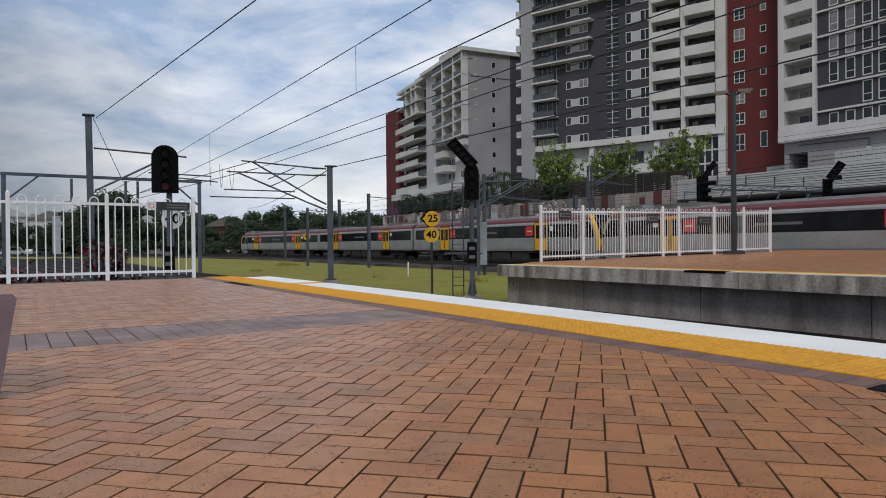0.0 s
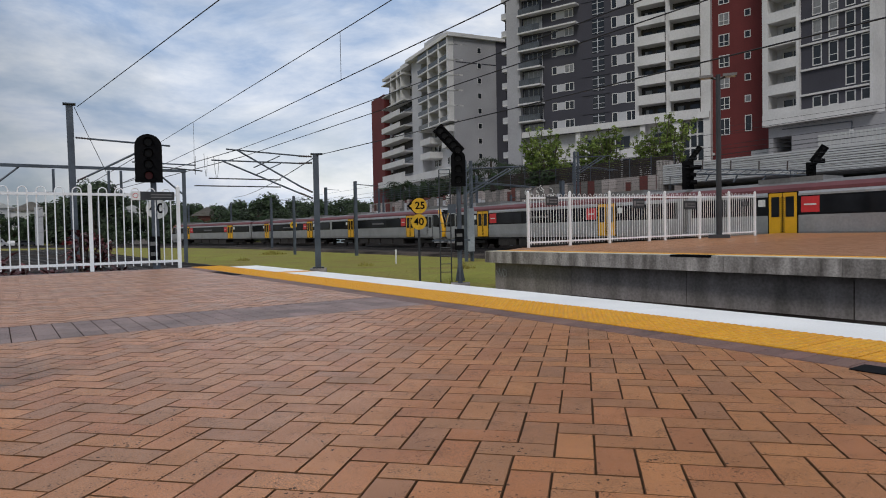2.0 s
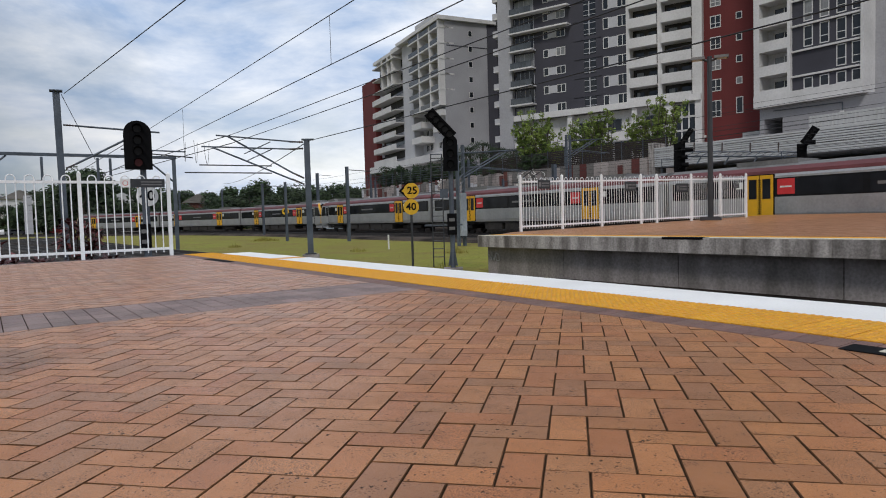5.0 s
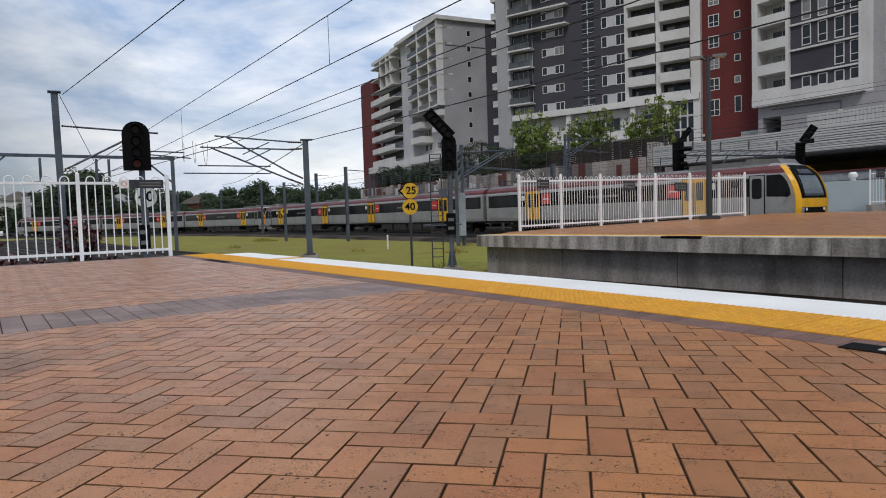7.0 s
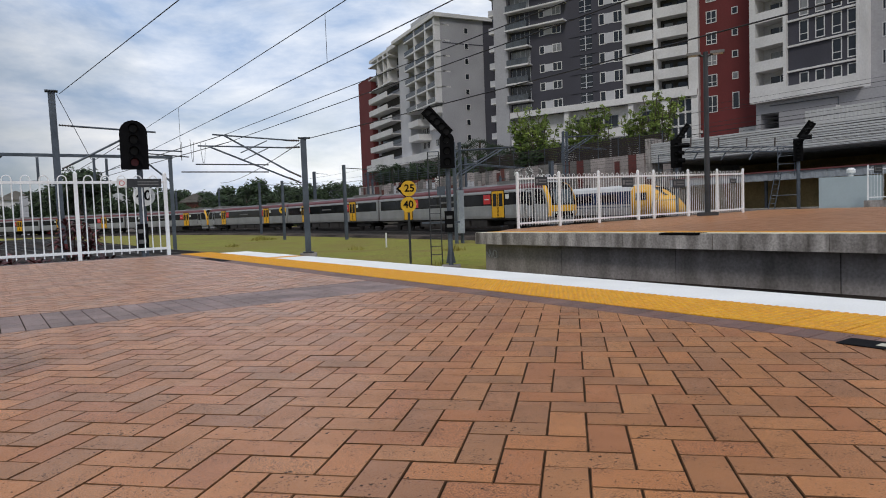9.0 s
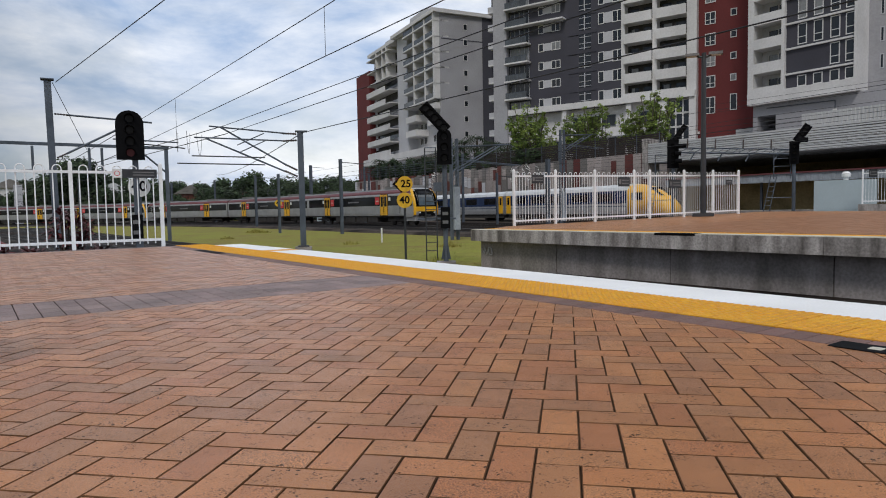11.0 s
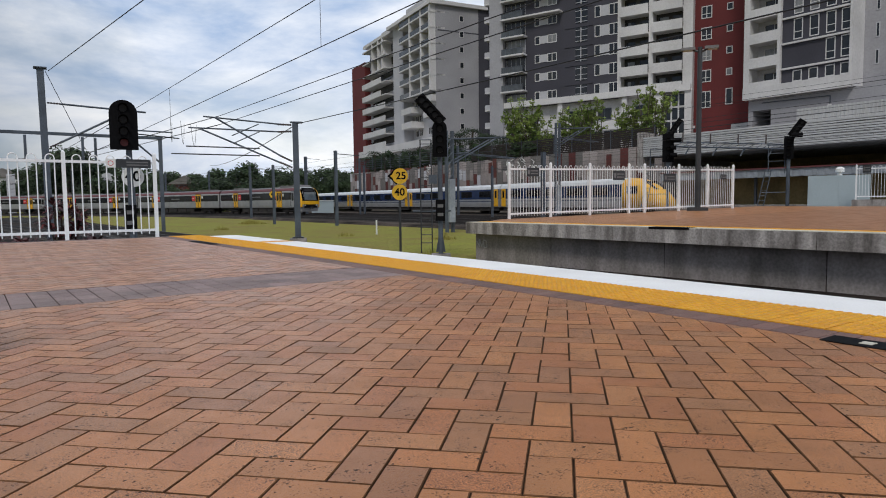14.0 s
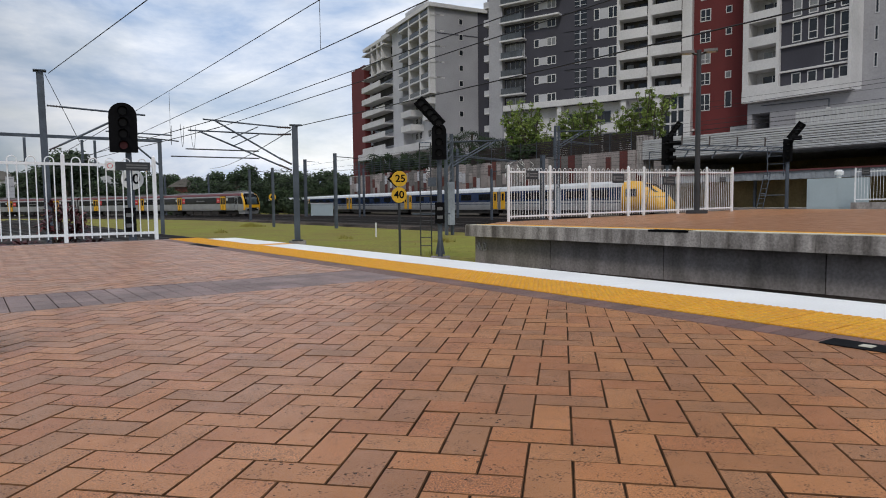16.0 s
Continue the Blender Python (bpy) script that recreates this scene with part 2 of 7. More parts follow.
PURPLE_GREY = material("mauve_grey_paint", (0.22, 0.17, 0.19), 0.35, vary=0.15, grain=20, stain=4, bump=0.03)
# train
TR_STEEL = material("ribbed_stainless", (0.43, 0.43, 0.435), 0.42, 0.5, vary=0.16, grain=9, stain=0.7, bump=0.06)
TR_GREY = material("light_grey_train_paint", (0.42, 0.42, 0.43), 0.38, vary=0.14, grain=9, stain=0.8, bump=0.02)
TR_BAND = material("dark_window_band", (0.010, 0.010, 0.012), 0.2, vary=0.3, grain=6, stain=1.0, bump=0, spec=0.2)
TR_PANE = material("tinted_window_pane", (0.014, 0.015, 0.018), 0.08, vary=0.4, grain=1.5, stain=0.8, bump=0, spec=0.17)
TR_MAROON = material("maroon_roof_edge", (0.15, 0.038, 0.042), 0.5, vary=0.22, grain=12, stain=0.8, bump=0.03)
TR_YELLOW = material("yellow_train_paint", (0.80, 0.42, 0.012), 0.35, vary=0.10, grain=10, stain=1.5, bump=0.02)
TR_RED = material("red_notice_panel", (0.62, 0.035, 0.04), 0.4, vary=0.10, grain=10, stain=2, bump=0.02)
TR_ROOF = material("grey_train_roof", (0.17, 0.168, 0.168), 0.7, vary=0.3, grain=8, stain=0.7, bump=0.1)
TR_UNDER = material("dirty_underframe", (0.035, 0.031, 0.028), 0.85, vary=0.4, grain=12, stain=1.5, bump=0.2)
TR_BLUE = material("deep_blue_train_paint", (0.018, 0.036, 0.10), 0.25, vary=0.15, grain=8, stain=0.8, bump=0.02)
TR_WHITE = material("white_train_roof", (0.72, 0.74, 0.76), 0.35, vary=0.12, grain=8, stain=0.8, bump=0.02)
TR_SCREEN = material("windscreen_glass", (0.06, 0.085, 0.1), 0.06, vary=0.4, grain=1.2, stain=0.9, bump=0)
# buildings
B_DARK = material("charcoal_render", (0.056, 0.055, 0.072), 0.8, vary=0.18, grain=6, stain=0.18, bump=0.05)
B_GREY = material("mid_grey_render", (0.375, 0.373, 0.398), 0.8, vary=0.15, grain=5, stain=0.15, bump=0.05)
B_LIGHT = material("pale_grey_render", (0.52, 0.52, 0.55), 0.8, vary=0.14, grain=5, stain=0.2, bump=0.05)
B_WHITE = material("off_white_render", (0.67, 0.66, 0.66), 0.75, vary=0.13, grain=4, stain=0.22, bump=0.05)
B_RED = material("oxide_red_render", (0.14, 0.022, 0.022), 0.8, vary=0.16, grain=5, stain=0.2, bump=0.05)
# balcony shade is put into this near-black wall colour
B_RECESS_SHADE = material("recess_wall_painted_shade", (0.055, 0.052, 0.05), 0.85, vary=0.3, grain=3, stain=0.5, bump=0.05)
B_GLASS = glass_dark("apartment_glass", (0.022, 0.026, 0.032), 0.08)
B_GLASS_PALE = glass_dark("curtained_glass", (0.24, 0.245, 0.25), 0.15)
B_RAIL = glass_dark("balustrade_glass", (0.085, 0.095, 0.105), 0.1)
LOUVRE = material("pale_grey_cladding", (0.55, 0.555, 0.56), 0.6, vary=0.12, grain=5, stain=0.3, bump=0.05)
BROWN_FENCE = material("dark_brown_louvre", (0.030, 0.021, 0.017), 0.8, vary=0.3, grain=8, stain=0.6)
PANEL_RED = material("rust_red_panel", (0.125, 0.035, 0.03), 0.85, vary=0.3, grain=6, stain=0.5, random_amount=0.15)
PANEL_PALE = material("pale_pink_panel", (0.36, 0.315, 0.30), 0.85, vary=0.25, grain=6, stain=0.5, random_amount=0.2)
PANEL_GREY = material("grey_brown_panel", (0.20, 0.185, 0.175), 0.85, vary=0.3, grain=6, stain=0.5, random_amount=0.2)
CABINET = material("blue_grey_cabinet_paint", (0.36, 0.43, 0.46), 0.5, vary=0.06, grain=12, stain=0.8, bump=0.02)
OCHRE = material("ochre_wall", (0.27, 0.20, 0.09), 0.85, vary=0.3, grain=5, stain=0.5)
CANOPY = material("canopy_steel", (0.32, 0.35, 0.39), 0.5, vary=0.25, grain=7, stain=0.8)
# plants
LEAF_DARK = material("dark_foliage", (0.036, 0.064, 0.022), 0.75, vary=0.5, grain=3, stain=0.4, bump=0, tint=(0.018, 0.034, 0.013), random_amount=0.35)
LEAF_FAR = material("far_foliage", (0.048, 0.072, 0.029), 0.8, vary=0.5, grain=1.5, stain=0.2, bump=0, tint=(0.02, 0.036, 0.017), random_amount=0.35)
LEAF_RED = material("maroon_foliage", (0.15, 0.03, 0.032), 0.6, vary=0.5, grain=6, stain=1.5, bump=0, tint=(0.05, 0.016, 0.018), random_amount=0.3)
LEAF_BRIGHT = material("bamboo_foliage", (0.23, 0.29, 0.055), 0.7, vary=0.35, grain=3, stain=0.6, bump=0, tint=(0.09, 0.15, 0.025), random_amount=0.45)
BARK = material("grey_bark", (0.10, 0.08, 0.06), 0.9, vary=0.4, grain=14, stain=2, bump=0.5)


# ---- mesh helpers ----
def box(bm, x0, x1, y0, y1, z0, z1):
    v = [bm.verts.new(p) for p in ((x0, y0, z0), (x1, y0, z0), (x1, y1, z0), (x0, y1, z0), (x0, y0, z1), (x1, y0, z1), (x1, y1, z1), (x0, y1, z1))]
    for f in ((3, 2, 1, 0), (4, 5, 6, 7), (0, 1, 5, 4), (1, 2, 6, 5), (2, 3, 7, 6), (3, 0, 4, 7)):
        bm.faces.new([v[i] for i in f])
    return bm


def rod(bm, a, b, r0, r1=None, n=8):
    """A tapered round bar from a to b."""
    a, b = Vector(a), Vector(b)
    r1 = r0 if r1 is None else r1
    w = (b - a).normalized()
    s = w.cross(Vector((0, 0, 1)) if abs(w.z) < 0.95 else Vector((1, 0, 0))).normalized()
    t = w.cross(s)
    ends = [[bm.verts.new(p + r * (math.cos(2 * math.pi * i / n) * s + math.sin(2 * math.pi * i / n) * t)) for i in range(n)] for p, r in ((a, r0), (b, r1))]
    for i in range(n):
        j = (i + 1) % n
        bm.faces.new((ends[0][j], ends[0][i], ends[1][i], ends[1][j]))
    bm.faces.new(ends[0])
    bm.faces.new(ends[1][::-1])
    return bm


def bent(bm, points, r, n=8):
    for a, b in zip(points, points[1:]):
        rod(bm, a, b, r, n=n)
    return bm


def prism(bm, outline, axis, lo, hi):
    """A closed outline of pairs swept from lo to hi along x, y or z."""
    def at(p, w):
        return {"x": (w, p[0], p[1]), "y": (p[0], w, p[1]), "z": (p[0], p[1], w)}[axis]
    a = [bm.verts.new(at(p, lo)) for p in outline]
    b = [bm.verts.new(at(p, hi)) for p in outline]
    k = len(outline)
    for i in range(k):
        bm.faces.new((a[i], a[(i + 1) % k], b[(i + 1) % k], b[i]))
    bm.faces.new(a[::-1])
    bm.faces.new(b)
    return bm


def soften(bm, w=0.01, segments=1):
    bmesh.ops.bevel(bm, geom=[e for e in bm.edges if len(e.link_faces) == 2 and e.calc_face_angle(0) > 0.6], offset=w, segments=segments, affect="EDGES", clamp_overlap=True)
    return bm


def mesh_of(name, bm, mat, smooth=False):
    bmesh.ops.recalc_face_normals(bm, faces=bm.faces[:])
    me = bpy.data.meshes.new(name)
    bm.to_mesh(me)
    bm.free()
    me.materials.append(mat)
    if smooth:
        me.polygons.foreach_set("use_smooth", [True] * len(me.polygons))
    return me


def part(name, bm, mat, parent, label="", m=None, smooth=False):
    """One mesh object under a thing or a part; bm may be a finished mesh."""
    me = bm if isinstance(bm, bpy.types.Mesh) else mesh_of(name, bm, mat, smooth)
    ob = new(name, me)
    ob.parent = parent
    if m is not None:
        ob.matrix_basis = m
    if label:
        ob["label"] = label
    return ob


def solid(name, bm, mat, label, category, kind="structure", group="", smooth=False):
    return tagged(new(name, mesh_of(name, bm, mat, smooth)), label, category, group, kind)


def thing(name, label, category, m=None, group="", kind=""):
    ob = new(name)
    ob.empty_display_size = 0.2
    if m is not None:
        ob.matrix_basis = m
    return tagged(ob, label, category, group, kind)


B = bmesh.new


def cube(*a):
    return box(B(), *a)


# ---- the running line ----
def line_x(y):
    """Near rail side of the curved running line."""
    if y < 8:
        return line_x(8.0) + 0.1 * (y - 8)
    u = min(y, 70.0) / 100
    x = 30.719 + 13.171 * u - 20.851 * u * u + 13.245 * u ** 3
    if y > 70:
        q = (min(y, 195.0) - 70) / 100
        x += 3.449 * q - 21.516 * q * q - 25.511 * q ** 3 + 12.115 * q ** 4 - 0.753 * max(0.0, y - 195.0)
    return x


LINE = []
_s, _y = 0.0, 0.0
for _i in range(0, 2701):
    LINE.append((_s, line_x(_y), _y))
    _s += math.hypot(line_x(_y + 0.1) - line_x(_y), 0.1)
    _y += 0.1


def on_line(s, off=1.42):
    """Point on the line at arc length s from y = 0, off metres beyond the near face, and the heading."""
    if s < 0:
        x, y = line_x(s / 1.005), s / 1.005
    else:
        lo = min(int(s / LINE[-1][0] * 2700), 2699)
        while lo > 0 and LINE[lo][0] > s:
            lo -= 1
        while lo < 2699 and LINE[lo + 1][0] < s:
            lo += 1
        x, y = LINE[lo][1], LINE[lo][2] + (s - LINE[lo][0])
        x = line_x(y)
    g = (line_x(y + 0.5) - line_x(y - 0.5))
    n = math.hypot(g, 1)
    return Vector((x + off / n, y - off * g / n)), math.atan2(g, 1)


RAIL_Z = -0.86


# ---- ground, tracks and platforms ----
def build_ground():
    bm = B()
    grid = []
    ticks = sorted({round(s * (abs(i) / 20) ** 3 * 2600 * 1.0, 3) for i in range(0, 21) for s in (-1, 1)})
    for y in ticks:
        row = []
        for x in ticks:
            z = -1.22
            d = math.hypot(x, y)
            if d > 260:
                z += min(9.0, (d - 260) * 0.012)
            row.append(bm.verts.new((x + 20, y + 40, z)))
        grid.append(row)
    for a, b in zip(grid, grid[1:]):
        for i in range(len(a) - 1):
            bm.faces.new((a[i], a[i + 1], b[i + 1], b[i]))
    solid("ground", bm, GRASS, "yellowish green mown grass beside the tracks", "ground")

    def strip(name, off0, off1, y0, y1, mat, label, z, category="ballast"):
        s = B()
        edge = []
        y = y0
        while y <= y1:
            e = line_x(y)
            edge.append((s.verts.new((e + off0 - 0.5, y, -1.24)), s.verts.new((e + off0, y, z)), s.verts.new((e + off1, y, z)), s.verts.new((e + off1 + 0.5, y, -1.24))))
            y += 4
        for a, b in zip(edge, edge[1:]):
            for i in range(3):
                s.faces.new((a[i], a[i + 1], b[i + 1], b[i]))
        return solid(name, s, mat, label, category)

    strip("ballast_bed", -6.2, 30.0, -60, 262, BALLAST, "brown crushed stone ballast under the running lines", -1.04)
    side = cube(4.66, 8.4, -30, 15, -1.3, -1.045)
    box(side, -16.5, 10.2, 19.0, 120, -1.3, -1.045)
    box(side, 4.66, 8.4, 15, 19.0, -1.3, -1.045)
    box(side, 8.4, 14.6, -30, 13.5, -1.3, -1.205)
    solid("ballast_siding", side, OILY, "dark ballast under the platform track", "ballast")


def rails_along(name, points, label):
    """Two rails and their sleepers along a list of plan points."""
    root = thing(name, label, "railway track", kind="structure")
    for off in (-0.56, 0.56):
        bm = B()
        prev = None
        for i, p in enumerate(points):
            q = points[min(i + 1, len(points) - 1)]
            o = points[max(i - 1, 0)]
            d = (Vector(q) - Vector(o)).normalized()
            nx, ny = d.y, -d.x
            ring = []
            for w, z in ((-0.065, RAIL_Z - 0.15), (0.065, RAIL_Z - 0.15), (0.035, RAIL_Z), (-0.035, RAIL_Z)):
                ring.append(bm.verts.new((p[0] + nx * (off + w), p[1] + ny * (off + w), z)))
            if prev:
                for k in range(4):
                    bm.faces.new((prev[k], prev[(k + 1) % 4], ring[(k + 1) % 4], ring[k]))
            prev = ring
        part("rail", bm, RAIL, root, "rusty steel rail")
    bm = B()
    run = 0.0
    for a, b in zip(points, points[1:]):
        a, b = Vector(a), Vector(b)
        seg = (b - a).length
        d = (b - a) / seg
        nrm = Vector((d.y, -d.x))
        while run < seg:
            c = a + d * run
            vs = []
            for z in (-1.12, RAIL_Z - 0.14):
                for su, sv in ((-1, -1), (1, -1), (1, 1), (-1, 1)):
                    q = c + nrm * 1.1 * su + d * 0.12 * sv
                    vs.append(bm.verts.new((q.x, q.y, z)))
            bm.faces.new(vs[4:])
            for i in range(4):
                bm.faces.new((vs[i], vs[(i + 1) % 4], vs[4 + (i + 1) % 4], vs[4 + i]))
            run += 0.68
        run -= seg
    tagged(part("sleepers", bm, SLEEPER, root, "grey concrete sleepers"), kind="stuff")


def build_tracks():
    for off in (-3.2, 1.42, 6.2, 10.4):
        pts = [on_line(s, off)[0] for s in range(-50 if off == 1.42 else 6, 258, 3)]
        rails_along("main_track", pts, "running line of rusty rails on concrete sleepers in ballast")
    rails_along("platform_track", [(6.15, y) for y in range(-30, 121, 3)], "platform track of rusty rails on concrete sleepers")
    rails_along("platform_track", [(0.3 - 0.0005 * (y - 19) ** 2, y) for y in range(19, 121, 3)], "siding of rusty rails on concrete sleepers")
    rails_along("platform_track", [(8.9 - 0.0011 * (y - 22) ** 2, y) for y in range(22, 121, 3)], "siding of rusty rails curving away behind the end fence")
    rails_along("platform_track", [(4.4 - 0.0011 * (y - 22) ** 2, y) for y in range(22, 121, 3)], "siding of rusty rails curving away behind the end fence")
    rails_along("far_track", [(47.0 + 0.125 * y, y) for y in range(0, 200, 3)], "far track under the parked express train")


P2_X = lambda y: 12.86 + (16.5 - y) * 0.034     # front edge of the opposite platform


def build_platforms():
    # near platform: concrete body with a bedding layer, and its end ramp
    bm = cube(-14, 4.56, -22, 14.35, -1.3, -0.075)
    solid("platform_near", bm, CONCRETE, "concrete body of the near station platform", "platform")
    solid("platform_near_bed", cube(-13.9, 3.42, -21.9, 14.3, -0.075, -0.0038), JOINT, "dark jointing sand between the pavers", "platform")
    ramp = prism(B(), [(14.35, -0.06), (17.6, -0.15), (17.6, -1.3), (14.35, -1.3)], "x", -14, 4.2)
    solid("platform_ramp", ramp, CONCRETE, "concrete ramp at the end of the near platform", "platform")
    # opposite island platform: slab with overhang over a set-back wall, slightly rising to its back edge
    root = thing("platform_far", "weathered concrete island platform with a brick top", "platform", kind="structure")

    def back(y):
        return line_x(y) - 0.55 if y > 10 else line_x(10) - 0.55 - 0.03 * (10 - y)

    def sheet(name, cells, z_off, mat, label, thick):
        s = B()
        for poly in cells:
            lo = [s.verts.new((x, y, max(0, (x - 13.5) * 0.0135) + z_off - thick)) for x, y in poly]
            up = [s.verts.new((x, y, max(0, (x - 13.5) * 0.0135) + z_off)) for x, y in poly]
            s.faces.new(up)
            s.faces.new(lo[::-1])
            for i in range(len(poly)):
                j = (i + 1) % len(poly)
                s.faces.new((lo[i], lo[j], up[j], up[i]))
        return part(name, s, mat, root, label)

    y1 = 16.5
    ys = [-30, -20, -10, 0, 4, 8, 12, y1]
    cells = [[(P2_X(a) + 0.95, a), (back(a), a), (back(b), b), (P2_X(b) + 0.95, b)] for a, b in zip(ys, ys[1:])]
    cells.append([(P2_X(y1) + 0.95, y1), (back(y1), y1), (back(17.35), 17.35), (15.05, 17.35)])
    sheet("deck", cells, -0.004, PAVER, "red brick paving", 0.14)
    segs = [-30 + 2.4 * i for i in range(20)]
    segs = [s for s in segs if s < y1 - 1] + [y1]
    for a, b in zip(segs, segs[1:]):
        s = B()
        for x0, x1, z0, z1 in ((0.0, 1.5, -0.36, -0.012),):
            v = []
            for z in (z0, z1):
                for xx, yy in ((x0, a + 0.006), (x1, a + 0.006), (x1, b - 0.006), (x0, b - 0.006)):
                    v.append(s.verts.new((P2_X(yy) + xx, yy, z)))
            for f in ((3, 2, 1, 0), (4, 5, 6, 7), (0, 1, 5, 4), (1, 2, 6, 5), (2, 3, 7, 6), (3, 0, 4, 7)):
                s.faces.new([v[i] for i in f])
        part("edge_slab", soften(s, 0.012), CONCRETE, root, "stained concrete edge slab")
    for x0, x1, mat, name, label in ((0.02, 0.42, CREAM_LINE, "edge_line", "worn pale edge line"), (0.42, 0.95, TACTILE, "tactile_strip", "faded yellow tactile strip")):
        s = prism(B(), [(P2_X(-30) + x0, -30), (P2_X(-30) + x1, -30), (P2_X(y1) + x1, y1 - 0.02), (P2_X(y1) + x0, y1 - 0.02)], "z", -0.03, 0.0)
        part(name, s, mat, root, label)
    walls = [-30 + 3.6 * i for i in range(13)] + [y1 - 0.1]
    # wall panels in a darker streaked concrete than the edge slabs
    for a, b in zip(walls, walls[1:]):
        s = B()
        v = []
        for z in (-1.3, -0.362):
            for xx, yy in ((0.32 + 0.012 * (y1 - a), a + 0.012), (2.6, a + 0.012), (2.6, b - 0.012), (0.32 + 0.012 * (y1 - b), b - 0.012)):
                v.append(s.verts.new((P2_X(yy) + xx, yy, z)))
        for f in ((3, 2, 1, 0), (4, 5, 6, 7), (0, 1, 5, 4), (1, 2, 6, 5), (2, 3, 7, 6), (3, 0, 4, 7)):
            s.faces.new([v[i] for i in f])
        part("wall_panel", s, CONCRETE_DARK, root, "dark stained concrete wall panel")
    s = B()
    v = [s.verts.new((x, y, z)) for z in (-1.3, -0.16) for x, y in ((P2_X(-30) + 2.6, -30), (back(-30) - 0.2, -30), (back(10) - 0.2, 10), (back(17.3) - 0.2, 17.25), (15.1, 17.25))]
    s.faces.new(v[:5][::-1])
    s.faces.new(v[5:])
    for i in range(5):
        j = (i + 1) % 5
        s.faces.new((v[i], v[j], v[5 + j], v[5 + i]))
    part("core", s, CONCRETE_DARK, root)


build_ground()
build_tracks()
build_platforms()


# ---- buildings ----
def facade_frame(x, y, ux, uy):
    """Local x along the facade to the viewer's side, y into the building, z up."""
    return pose(x, y, 0, 0, 0, math.degrees(math.atan2(uy, ux)))


_shared = {}


def shared(key, build, mat):
    if key not in _shared:
        _shared[key] = mesh_of(key[0], build(), mat)
    return _shared[key]


def bars(xs, zs, y0, y1):
    """One welded frame: every even strip of xs or zs is solid."""
    bm = B()
    corner = {}

    def vert(i, j, y):
        if (i, j, y) not in corner:
            corner[i, j, y] = bm.verts.new((xs[i], y, zs[j]))
        return corner[i, j, y]

    def solid_at(i, j):
        return 0 <= i < len(xs) - 1 and 0 <= j < len(zs) - 1 and (i % 2 == 0 or j % 2 == 0)

    for i in range(len(xs) - 1):
        for j in range(len(zs) - 1):
            if not solid_at(i, j):
                continue
            ring = ((i, j), (i + 1, j), (i + 1, j + 1), (i, j + 1))
            bm.faces.new([vert(a, b, y0) for a, b in ring])
            bm.faces.new([vert(a, b, y1) for a, b in ring[::-1]])
            for k, (di, dj) in enumerate(((0, -1), (1, 0), (0, 1), (-1, 0))):
                if not solid_at(i + di, j + dj):
                    (a, b), (c, d) = ring[k], ring[(k + 1) % 4]
                    bm.faces.new((vert(c, d, y0), vert(a, b, y0), vert(a, b, y1), vert(c, d, y1)))
    return bm


def window(parent, u, z, w, hgt, panes=2, y=0.0, transom=False, pale=False, frame_mat=None):
    """A framed window standing 5 cm proud of the wall face at y."""
    fm = frame_mat or B_WHITE
    key = ("window", round(w, 2), round(hgt, 2), panes, transom, fm.name)

    def build():
        t = 0.11
        xs, zs = [0, t], [0, t]
        for i in range(1, panes):
            xs += [w * i / panes - 0.05, w * i / panes + 0.05]
        if transom:
            zs += [hgt * 0.36 - 0.04, hgt * 0.36 + 0.04]
        return bars(xs + [w - t, w], zs + [hgt - t, hgt], -0.06, 0.1)

    f = part("window", shared(key, build, fm), fm, parent, m=pose(u, y, z))
    gm = B_GLASS_PALE if pale else B_GLASS
    gkey = ("pane", round(w, 2), round(hgt, 2), pale)
    part("pane", shared(gkey, lambda: cube(0.05, w - 0.05, -0.02, 0.05, 0.05, hgt - 0.05), gm), gm, f)
    return f


rng = random.Random(11)


